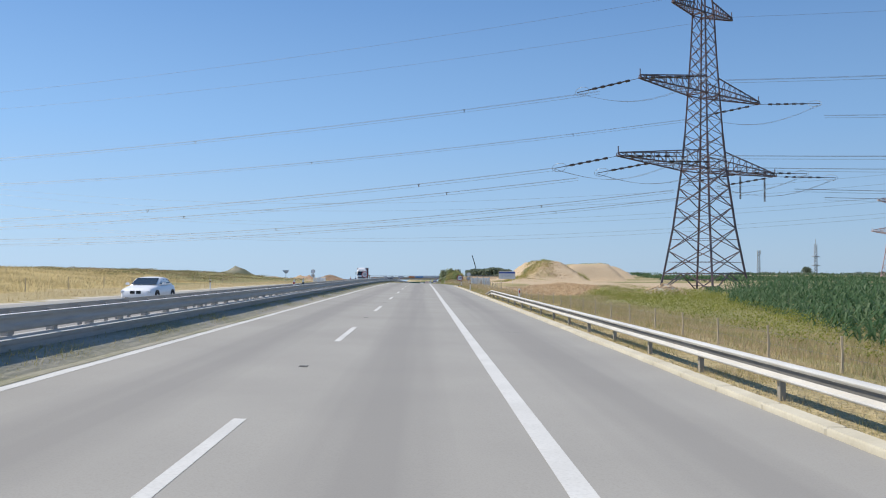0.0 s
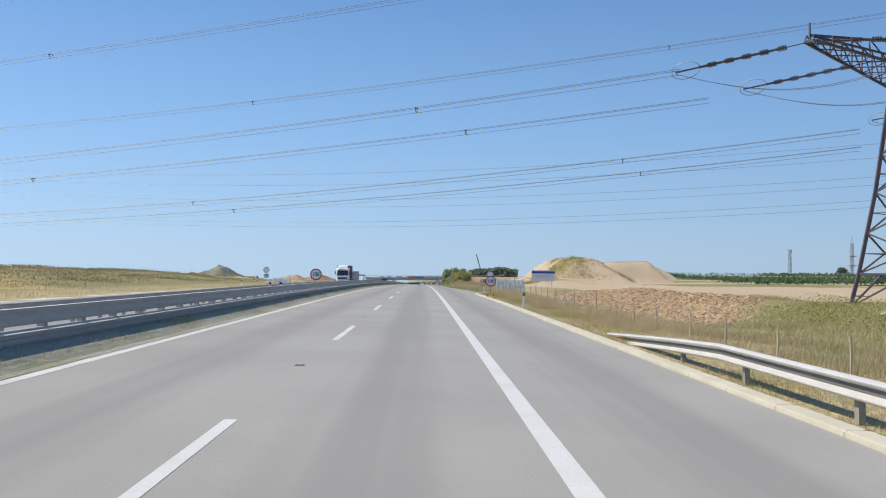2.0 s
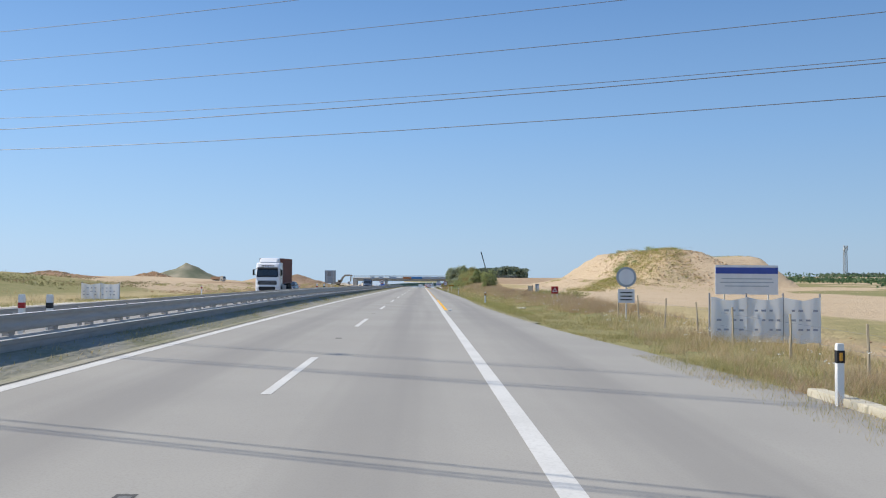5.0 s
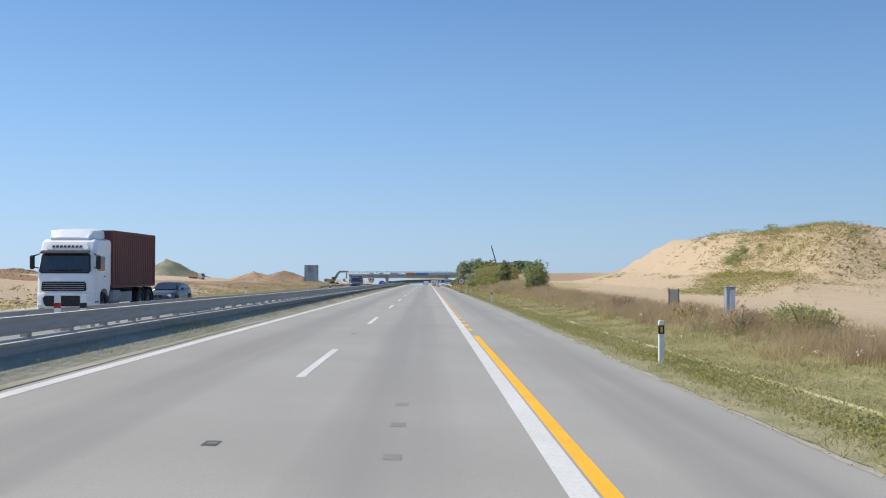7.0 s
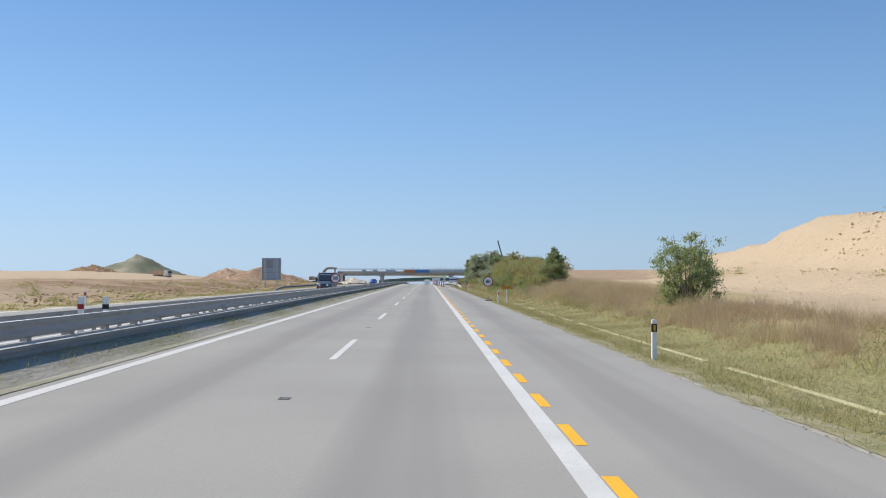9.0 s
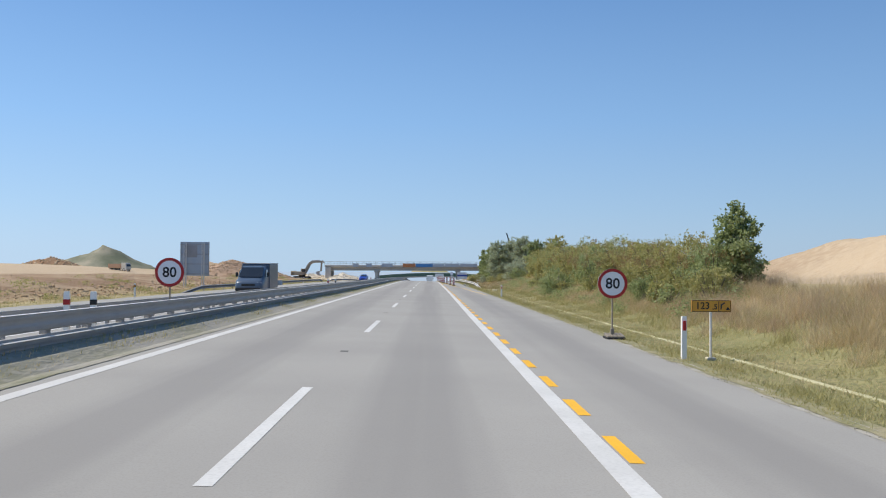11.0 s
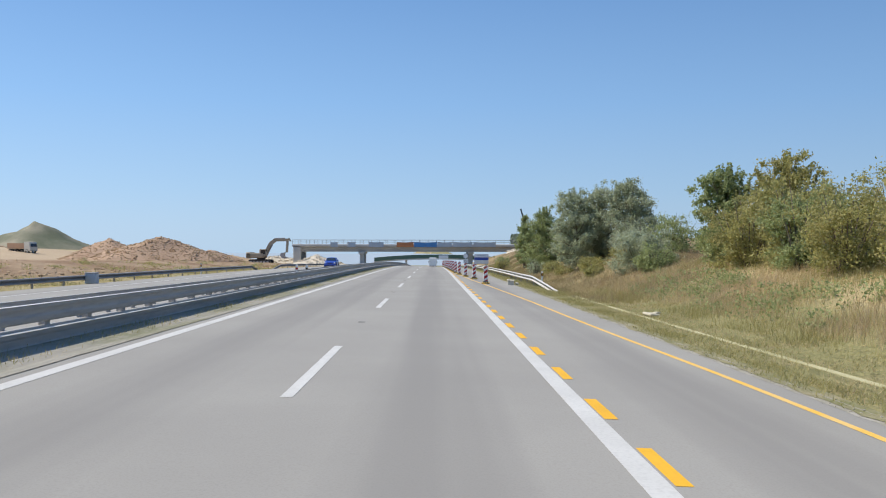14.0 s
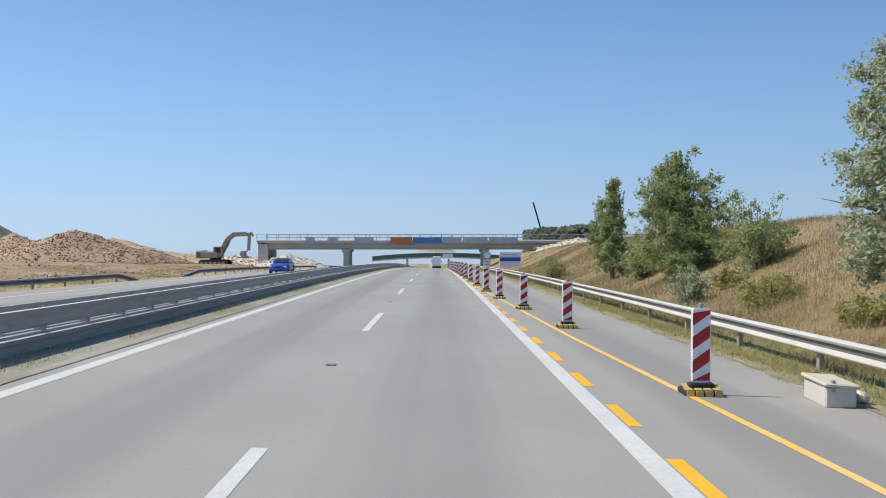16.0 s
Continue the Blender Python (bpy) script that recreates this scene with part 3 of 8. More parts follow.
def asphalt_material():
    m = material("pale worn asphalt", (0.345, 0.332, 0.302), (0.312, 0.3, 0.274), (0.2, 0.192, 0.178), 0.25, 45, 0.82, 0, 0.25, 0.006, wear=0.3)
    n, l = m.node_tree.nodes, m.node_tree.links
    out = n["Principled BSDF"]
    colour = n[m["out_mix"]].outputs[2]
    # darker wheel-free oil band in the middle of each lane, and long streaks
    sep = n.new("ShaderNodeSeparateXYZ")
    geo = [k for k in n if k.bl_idname == "ShaderNodeNewGeometry"][0]
    l.new(geo.outputs["Position"], sep.inputs[0])
    wave = n.new("ShaderNodeMath")
    wave.operation = "MULTIPLY_ADD"
    wave.inputs[1].default_value, wave.inputs[2].default_value = math.tau / 3.6, math.tau * (0.47 / 3.6) 
    l.new(sep.outputs["X"], wave.inputs[0])
    cs = n.new("ShaderNodeMath")
    cs.operation = "COSINE"
    l.new(wave.outputs[0], cs.inputs[0])
    mp = n.new("ShaderNodeMapping")
    mp.inputs["Scale"].default_value = (1.6, 0.03, 1)
    l.new(geo.outputs["Position"], mp.inputs[0])
    st = n.new("ShaderNodeTexNoise")
    st.inputs["Scale"].default_value = 1.0
    l.new(mp.outputs[0], st.inputs["Vector"])
    add = n.new("ShaderNodeMath")
    add.operation = "MULTIPLY_ADD"
    add.inputs[1].default_value = 0.42
    l.new(cs.outputs[0], add.inputs[0])
    l.new(st.outputs["Fac"], add.inputs[2])
    r = n.new("ShaderNodeMapRange")
    r.inputs["From Min"].default_value, r.inputs["From Max"].default_value = 0.45, 0.95
    r.inputs["To Max"].default_value = 0.62
    l.new(add.outputs[0], r.inputs["Value"])
    mix = n.new("ShaderNodeMix")
    mix.data_type = "RGBA"
    mix.inputs[7].default_value = (0.23, 0.22, 0.205, 1)
    l.new(r.outputs[0], mix.inputs[0])
    l.new(colour, mix.inputs[6])
    l.new(mix.outputs[2], out.inputs["Base Color"])
    return m


ASPHALT = asphalt_material()


def strip(x0, x1, height, y0, y1, lift=0.0, step=4.0, thick=0.0, cols=1, ragged=0.0):
    """A long flat strip laid on a carriageway; x0, x1 may be functions of y."""
    s = Shape()
    fx0, fx1 = (x0 if callable(x0) else lambda y: x0), (x1 if callable(x1) else lambda y: x1)
    n = max(1, math.ceil((y1 - y0) / step))
    rows = []
    for i in range(n + 1):
        y = y0 + (y1 - y0) * i / n
        a, b = fx0(y), fx1(y)
        if ragged:
            b += ragged * (noise.noise((y * 1.3, 0, 0)) + 0.5 * noise.noise((y * 4.1, 3, 0)))
        rows.append([(a + (b - a) * k / cols, y, float(height(a + (b - a) * k / cols, y)) + lift) for k in range(cols + 1)])
    verts = [p for r in rows for p in r]
    w = cols + 1
    faces = [(i * w + k, i * w + k + 1, (i + 1) * w + k + 1, (i + 1) * w + k) for i in range(n) for k in range(cols)]
    if thick:
        low = [(x, y, z - thick) for x, y, z in verts]
        m = len(verts)
        faces += [tuple(m + j for j in reversed(f)) for f in list(faces)]
        for i in range(n):
            for k in (0, cols):
                a, b = i * w + k, (i + 1) * w + k
                faces.append((a, b, b + m, a + m) if k == 0 else (b, a, a + m, b + m))
        for k in range(cols):
            faces += [(k + 1, k, k + m, k + 1 + m), (n * w + k, n * w + k + 1, n * w + k + 1 + m, n * w + k + m)]
        verts = verts + low
    return s.add(verts, faces)


def right_edge(y):
    """The asphalt widens at the lay-by mouth by the end of the kerb."""
    return RIGHT_EDGE + 0.02 + 1.9 * float(smooth(y, 136, 148)) * (1 - float(smooth(y, 150, 178)))


structure("road", strip(lambda y: -6.24 + 0.05 * noise.noise((y * 0.9, 7, 0)), right_edge, surface, ROAD_Y0, ROAD_Y1, 0, 2.0, 0.3, 6, 0.07), ASPHALT, "pale grey worn asphalt motorway carriageway", "road")
structure("road_opposite", strip(-21.5, -8.25, far_surface, ROAD_Y0, ROAD_Y1, 0, 4.0, 0.3, 3), ASPHALT, "pale grey asphalt of the opposite carriageway", "road")

marks = tagged(new("road_markings"), "white and yellow painted lines on the asphalt", "road markings", "", "structure")


def mark(name, x0, x1, y0, y1, mat, height=surface, step=3.0):
    return part(name, strip(x0, x1, height, y0, y1, 0.004, step, 0), mat, marks)


LEFT_LINE = lambda y: -5.97 + 0.12 * float(smooth(y, 150, 300)) - 0.12 * (1 - float(smooth(y, 60, 200)))
part("edge_line", strip(lambda y: LEFT_LINE(y) - 0.12, lambda y: LEFT_LINE(y) + 0.12, surface, ROAD_Y0, ROAD_Y1, 0.004, 4.0), WHITE_PAINT, marks)
RIGHT_LINE = lambda y: float(np.interp(y, [60, 105, 120, 150, 185, 235, 290, 325, 360, 385, 410], [1.38, 1.41, 1.42, 1.4, 1.325, 1.33, 1.37, 1.38, 1.435, 1.435, 1.405]))
part("edge_line", strip(lambda y: RIGHT_LINE(y) - 0.13, lambda y: RIGHT_LINE(y) + 0.13, surface, ROAD_Y0, ROAD_Y1, 0.004, 3.0), WHITE_PAINT, marks)
mark("edge_line", -10.95, -10.72, ROAD_Y0, ROAD_Y1, WHITE_PAINT, far_surface)
mark("edge_line", -18.45, -18.2, ROAD_Y0, ROAD_Y1, WHITE_PAINT, far_surface)
for k in range(-3, 40):
    y = 25.0 + 18 * k
    mark("lane_dash", -2.31, -2.15, y, y + 6, WHITE_PAINT)
    mark("lane_dash", -14.65, -14.5, y + 5, y + 11, WHITE_PAINT, far_surface)
mark("solid_yellow_line", 1.49, 1.67, 188.9, 217.5, YELLOW_PAINT)
for k in range(92):
    y = float(np.interp(k, [0, 1, 5, 6, 26, 27, 34, 46, 47, 50, 51, 54, 58, 62, 92], [220.2, 223.17, 235.36, 238.26, 296.32, 299.12, 318.81, 352.52, 355.42, 363.25, 366.13, 375.71, 387.25, 398.88, 486.0]))
    mark("yellow_dash", RIGHT_LINE(y) + (0.15 if k % 2 else 0.16), RIGHT_LINE(y) + 0.315, y, y + 1.4, YELLOW_PAINT, surface, 1.5)


def taper(y):
    """The line that closes the hard shoulder runs slowly in towards the lane."""
    return float(np.interp(y, [360, 366, 370, 372.6, 376.6, 384, 392, 408, 421, 450, 480], [4.47, 4.45, 4.36, 4.27, 4.1, 3.88, 3.7, 3.13, 2.56, 1.75, 1.6]))


part("closing_line", strip(lambda y: taper(y) - 0.06, lambda y: taper(y) + 0.06, surface, 361.8, 480, 0.004, 2.0), WORN_YELLOW, marks)


# ---------------------------------------------------------------- steel barriers
def w_outline(face):
    """The waved section of a crash rail; face +1 looks to the right."""
    pts = [(0, 0.158), (0.03, 0.155), (0.085, 0.135), (0.095, 0.118), (0.09, 0.1), (0.01, 0.05), (0.0, 0.03), (0.0, -0.045), (0.01, -0.055), (0.09, -0.092), (0.095, -0.11), (0.085, -0.13), (0.03, -0.155), (0, -0.158)]
    back = [(a - 0.006, b * 0.97) for a, b in reversed(pts)]
    return [(a * face, b) for a, b in pts + back]


# darker grey for the strip in the valley between the rail's two waves
GROOVE_DARK = material("dark rail groove", (0.16, 0.155, 0.145), (0.12, 0.117, 0.11), (0.08, 0.078, 0.073), 1.0, 20, 0.8, 0, 0.1, 0.003)


def rail_run(x, height, y0, y1, z_of, face, dips=(), step=4.0, outline=None):
    """A rail along the road; dips bend its ends down and outward."""
    st = []
    n = max(1, math.ceil((y1 - y0) / step))
    ys = [y0 + (y1 - y0) * i / n for i in range(n + 1)]
    for yd, span in dips:
        ys += [yd + span * k / 4 for k in range(-4, 5) if y0 < yd + span * k / 4 < y1]
    for y in sorted(set(ys)):
        drop, out = 0.0, 0.0
        for yd, span in dips:
            k = 1 - min(1.0, abs(y - yd) / abs(span))
            drop, out = max(drop, k), max(out, k)
        st.append(((x - face * 0.35 * out, y, float(z_of(y)) + height - (height + 0.12) * drop ** 1.1), (1, 0, 0), (0, 0, 1)))
    return Shape().sweep(w_outline(face) if outline is None else [(a * face, b) for a, b in outline], st)


def verge_z(y):
    return float(surface(5.6, y))


POST_STEEL = material("dull brown grey post steel", (0.36, 0.33, 0.28), (0.29, 0.265, 0.22), (0.18, 0.16, 0.13), 1.5, 20, 0.65, 0.1, 0.1, 0.003)


def crash_barrier(name, x, y0, y1, face, label, dips, z_of, pitch_m, mat, top=0.46):
    b = thing(name, (0, 0, 0), label, "crash barrier", "crash barriers")
    part("rail", rail_run(x, top, y0, y1, z_of, face, dips), mat, b)
    part("groove", rail_run(x, top, y0, y1, z_of, face, dips, 4.0, [(0.009, 0.062), (0.013, 0.05), (0.004, 0.03), (0.004, -0.042), (0.0, -0.042), (0.0, 0.062)]), GROOVE_DARK, b, "dark groove along the rail")
    post = Shape()
    post.box((0, 0, top / 2 - 0.15), (0.09, 0.12, top + 0.3))
    post.box((face * 0.02, 0, top), (0.05, 0.1, 0.2))
    pm = post.mesh("post", POST_STEEL)
    y = y0 + 1.0
    while y < y1:
        drop = max([1 - min(1.0, abs(y - yd) / abs(sp)) for yd, sp in dips] or [0])
        if drop < 0.5:
            o = part("post", pm, POST_STEEL, b)
            o.location = (x - face * (0.07 + 0.35 * drop), y, float(z_of(y)) - (top + 0.12) * drop ** 1.1)
        y += pitch_m
    return b


crash_barrier("crash_barrier", 5.72, -32.9, 84.6, -1, "galvanised steel crash barrier beside the hard shoulder", [(84.6, 11.4)], verge_z, 4.0, GALVANISED)
crash_barrier("crash_barrier", 6.1, 403.0, 640.0, -1, "galvanised steel crash barrier along the closed shoulder", [(403.0, 9.0)], verge_z, 4.0, GALVANISED)


def median_z(y):
    return float(road_z(y)) + 0.05 + float(np.interp(y, [60, 220, 315, 394], [0.05, 0.06, -0.03, -0.14]))


# sunlight along the rails' top edges is put into this paler zinc
SUNLIT_ZINC = material("zinc edge in a sunlit tone", (0.8, 0.79, 0.77), (0.72, 0.71, 0.69), (0.55, 0.54, 0.52), 0.8, 20, 0.5, 0.1, 0, 0)
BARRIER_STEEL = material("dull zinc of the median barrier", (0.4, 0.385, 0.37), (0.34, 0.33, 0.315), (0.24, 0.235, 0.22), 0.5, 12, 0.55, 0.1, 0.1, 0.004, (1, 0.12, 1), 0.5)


def median_barrier(x, face, label, lower_beam, sinks=(0.0, 0.0)):
    """A high barrier: a broad upper rail, spacers, and below them a deep closed beam."""
    b = thing("median_barrier", (0, 0, 0), label, "crash barrier", "crash barriers")
    drop = lambda y: float(np.interp(y, [220, 394], sinks))
    st = [((x, y, median_z(y) - drop(y)), (1, 0, 0), (0, 0, 1)) for y in range(-60, 901, 6)]
    upper = [(0.065, 0.975), (0.075, 0.985), (0.1, 0.988), (0.115, 0.975), (0.118, 0.93), (0.1, 0.885), (0.097, 0.85), (0.1, 0.815), (0.118, 0.77), (0.12, 0.7), (0.1, 0.66), (0.05, 0.655)]
    if not lower_beam:
        upper = [(0.065, 0.975), (0.075, 0.985), (0.1, 0.988), (0.115, 0.975), (0.105, 0.9), (0.115, 0.83), (0.09, 0.81), (0.065, 0.81)]
    lower = [(0.06, 0.585), (0.08, 0.585), (0.095, 0.535), (0.13, 0.525), (0.145, 0.51), (0.14, 0.45), (0.125, 0.41), (0.125, 0.3), (0.14, 0.26), (0.145, 0.2), (0.12, 0.02), (0.0, 0.0)]
    back = lambda o: [(a * face, h) for a, h in o + [(-0.02, o[-1][1]), (-0.02, o[0][1])]]
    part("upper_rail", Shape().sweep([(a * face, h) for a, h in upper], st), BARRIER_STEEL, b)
    part("rail_cap", Shape().sweep([(0.055 * face, 0.988), (0.12 * face, 0.986), (0.126 * face, 0.995), (0.055 * face, 1.0)], st), SUNLIT_ZINC, b, "zinc upper edge coloured as sunlit")
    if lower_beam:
        part("rail_cap", Shape().sweep([(0.1 * face, 0.535), (0.152 * face, 0.516), (0.158 * face, 0.526), (0.1 * face, 0.543)], st), SUNLIT_ZINC, b, "zinc upper edge coloured as sunlit")
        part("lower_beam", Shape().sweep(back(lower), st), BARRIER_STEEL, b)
    pm = Shape().box((-face * 0.05, 0, 0.32), (0.08, 0.12, 1.2)).box((face * 0.03, 0, 0.62), (0.06, 0.2, 0.14)).mesh("post", BARRIER_STEEL)
    rest = Shape()
    for k in range(350):
        y = 2.0 * k + 0.6
        if k < 280:
            o = part("post", pm, BARRIER_STEEL, b)
            o.location = (x, y, median_z(y) - drop(y))
        else:
            rest.box((x, y, median_z(y) + 0.45), (0.08, 0.2, 0.9))
    tagged(part("far_posts", rest, BARRIER_STEEL, b), "", "", "", "stuff")
    return b


median_barrier(-7.75, 1, "weathered grey steel median barrier with two rails", True)
median_barrier(-9.6, -1, "weathered grey steel single-rail barrier facing the opposite lanes", False, (0.06, 0.15))


# ---------------------------------------------------------------- writing
def lettering(text, size, mat_name="text"):
    cu = bpy.data.curves.new(mat_name, "FONT")
    cu.body, cu.size, cu.align_x, cu.align_y, cu.extrude, cu.offset = text, size, "CENTER", "CENTER", 0.002, size * 0.016
    cu.resolution_u = 4
    ob = bpy.data.objects.new("text", cu)
    scene.collection.objects.link(ob)
    bpy.context.view_layer.update()
    m = bpy.data.meshes.new_from_object(ob.evaluated_get(bpy.context.evaluated_depsgraph_get()))
    bpy.data.objects.remove(ob)
    return m


def letters(text, size, mat, parent, at, stretch=1.0):
    """Standing writing that faces back along the road."""
    m = lettering(text, size)
    m.materials.clear()
    m.materials.append(mat)
    o = part("lettering", m, mat, parent)
    o.matrix_basis = pose(*at, 90, 0, 0) @ Matrix.Diagonal((stretch, 1, 1, 1))
    return o


# ---------------------------------------------------------------- kerb, gutter, gravel edge
kerb = tagged(new("kerb"), "pale concrete kerb stones along the hard shoulder", "kerb", "", "structure")


def kerb_x(y):
    return 5.02 + 1.75 * float(smooth(y, 139, 151))


kerb_mesh = Shape().box((0, 0, 0), (0.3, 1.985, 0.26), None, 0.03).mesh("kerb_stone", PALE_CONCRETE)
y = -28.0
while y < 152:
    dx = (kerb_x(y + 1) - kerb_x(y - 1)) / 2
    o = part("kerb_stone", kerb_mesh, PALE_CONCRETE, kerb)
    slope = float(road_z(y + 1) - road_z(y - 1)) / 2
    o.matrix_basis = pose(kerb_x(y) + 0.16, y, float(surface(5.2, y)) - 0.045, math.degrees(slope), 1.4, -math.degrees(math.atan(dx)))
    y += 2.0 / math.sqrt(1 + dx * dx)


def gutter_z(x, y):
    return max(float(ground(x - 0.12, y)), float(ground(x + 0.12, y)))


gut = Shape()
st = []
outline = [(-0.075, -0.15), (-0.075, 0.005), (-0.05, 0.014), (0.0, 0.0), (0.05, 0.014), (0.075, 0.005), (0.075, -0.15)]
for k in range(0, 432):
    y = 184 + 0.5 * k
    # soil and grass have closed over parts of it
    sunk = noise.noise((y * 0.16, 2, 0)) + 0.5 * noise.noise((y * 0.7, 6, 0)) < float(np.interp(y, [212, 224, 240, 252, 300, 318], [-0.9, -0.42, -0.5, -0.4, -0.7, -0.8]))
    if not sunk:
        st.append(((6.62 + 0.05 * math.sin(y * 0.11) + 0.03 * noise.noise((y * 0.4, 9, 0)), y, gutter_z(6.62, y) + 0.01), (1, 0, 0), (0, 0, 1)))
    if (sunk or k == 431) and len(st) > 1:
        gut.sweep(outline, st)
    if sunk:
        st = []
structure("gutter", gut, GUTTER_CONCRETE, "narrow pale concrete drain channel in the grass verge", "gutter")
# broken slabs where the channel meets the outlets
for cx, cy in ((6.95, 385.0), (6.9, 196.5)):
    t = thing("drain_slab", (cx, cy, g(cx, cy)), "pale broken concrete slab of a drain outlet in the grass", "slab", "drain slabs")
    s = Shape().box((0, 0, 0.05), (0.42, 0.5, 0.1), pose(0, 0, 0, 4, 6, 20).to_3x3(), 0.03).box((0.25, 0.35, 0.07), (0.3, 0.22, 0.08), pose(0, 0, 0, -8, 5, 50).to_3x3(), 0.03)
    part("slab", s, PALE_CONCRETE, t)



def verge_edge(y):
    """Where soil and gravel begin to cover the asphalt."""
    return float(np.interp(y, [176, 186, 196, 208, 220, 236, 300, 520], [4.95, 4.6, 4.36, 4.36, 4.55, 4.75, 4.84, 4.9])) + 0.06 * noise.noise((y * 0.6, 4, 0)) + 0.05 * noise.noise((y * 2.3, 8, 0))


structure("gravel_margin", strip(verge_edge, lambda y: verge_edge(y) + 0.3, lambda x, y: surface(x, y) + 0.004, 176, 520, 0, 0.4, 0, 2), EDGE_GRAVEL, "pale loose gravel margin beside the asphalt", "gravel margin")
structure("grown_margin", strip(lambda y: verge_edge(y) + 0.1 + 0.13 * noise.noise((y * 0.5, 3, 0)) + 0.1 * noise.noise((y * 2.1, 2, 0)), lambda y: RIGHT_EDGE + 0.42 + 0.1 * noise.noise((y * 0.35, 1, 0)), lambda x, y: surface(x, y) + 0.012 - 0.05 * max(0.0, x - RIGHT_EDGE), 176, 520, 0, 0.4, 0, 4), VERGE_SOIL, "soil and short grass grown over the edge of the asphalt", "verge")
structure("gravel_margin", strip(lambda y: -24.0 + 0.4 * noise.noise((y * 0.1, 1, 0)), -21.45, lambda x, y: far_surface(-21.5, y) - 0.02 + 0.02 * (x + 21.5), -40, 330, 0, 4.0, 0.15, 2), PALE_GRAVEL, "pale gravel strip beside the opposite carriageway", "gravel margin")

def median_top(x, y):
    k = float(smooth(x, -6.62, -6.3))
    return (float(ground(min(x, -6.45), y)) + 0.022) * (1 - k) + (float(surface(x, y)) + 0.012) * k


MEDIAN_SOIL = material("grey soil and moss of the median", (0.31, 0.295, 0.255), (0.2, 0.2, 0.125), (0.36, 0.34, 0.29), 0.7, 9, 0.95, 0, 0.8, 0.04, (1, 0.35, 1), 0.6)
structure("median_strip", strip(lambda y: -7.82, lambda y: -6.2 + 0.05 * noise.noise((y * 0.9, 7, 0)), median_top, 0, 480, 0, 0.8, 0, 8), MEDIAN_SOIL, "grey stony soil with moss beside the median barrier", "median")

# cracks and patches of tar in the asphalt
tar = tagged(new("tar_joints"), "dark sealed cracks across the asphalt", "road repair", "", "structure")
TAR = material("dark tar", (0.08, 0.078, 0.075), (0.11, 0.107, 0.1), (0.15, 0.146, 0.14), 1.5, 30, 0.8, 0, 0.1, 0.003)


TAR_WORN = material("worn tar", (0.215, 0.207, 0.195), (0.24, 0.23, 0.215), (0.265, 0.255, 0.235), 1.5, 30, 0.8, 0, 0.1, 0.003)


def crack(x0, x1, y0, y1, w, seed):
    n = int((x1 - x0) / 0.25)
    s = Shape()
    pts = []
    for i in range(n + 1):
        x = x0 + (x1 - x0) * i / n
        yy = y0 + (y1 - y0) * i / n + 0.12 * noise.noise((x * 1.1, seed, 0)) + 0.03 * noise.noise((x * 6, seed, 3))
        pts.append((x, yy, w * (0.55 + 0.6 * noise.noise((x * 2.3, seed, 7)))))
    for a, b in zip(pts, pts[1:]):
        if a[2] < 0.004 or b[2] < 0.004:
            continue
        s.add([(a[0], a[1] - a[2], float(surface(a[0], a[1])) + 0.003), (b[0], b[1] - b[2], float(surface(b[0], b[1])) + 0.003),
               (b[0], b[1] + b[2], float(surface(b[0], b[1])) + 0.003), (a[0], a[1] + a[2], float(surface(a[0], a[1])) + 0.003)], [(0, 1, 2, 3)])
    part("crack", s, TAR, tar)


crack(-5.6, 4.9, 107.0, 106.0, 0.014, 1)
crack(2.6, 3.3, 30.6, 30.3, 0.03, 4)
PALE_STUD = material("worn grey stud", (0.2, 0.2, 0.19), (0.16, 0.16, 0.15), (0.1, 0.1, 0.1), 6, 60, 0.6, 0, 0.1, 0.003)


def flat(name, x0, x1, y0, y1, lift, mat, parent, seed=0):
    """A thin worn patch on the asphalt with uneven edges."""
    n, pts = 6, []
    for i in range(n + 1):
        pts.append((x0 + (x1 - x0) * i / n, y0 + 0.03 * noise.noise((i * 1.7, y0, seed))))
    for i in range(n, -1, -1):
        pts.append((x0 + (x1 - x0) * i / n, y1 + 0.03 * noise.noise((i * 1.7, y1, seed + 4))))
    return part(name, Shape().add([(a, b, float(surface(a, b)) + lift) for a, b in pts], [tuple(range(len(pts)))]), mat, parent)


# sockets of road studs in the gaps of the lane line
for k in range(-10, 20):
    y, x = 198.8 + 18 * k, -2.27 + 0.04 * noise.noise((k * 1.3, 0, 0))
    st = flat("stud_socket", x - 0.085, x + 0.085, y, y + 0.28, 0.003, TAR, tar, k)
    flat("stud", x - 0.04, x + 0.06, y + 0.08, y + 0.2, 0.006, PALE_STUD, st, k)
for y in (198.3, 200.2, 201.9):
    flat("tar_patch", -0.44, -0.25, y, y + 0.3, 0.003, TAR_WORN, tar, y)
tape_end = thing("tape_end_block", (1.78, 188.75, float(surface(1.78, 188.75))), "small white plastic block at the start of the yellow line", "marker")
part("block", Shape().box((0, 0, 0.04), (0.2, 0.25, 0.09), None, 0.02), WHITE_PLASTIC, tape_end)


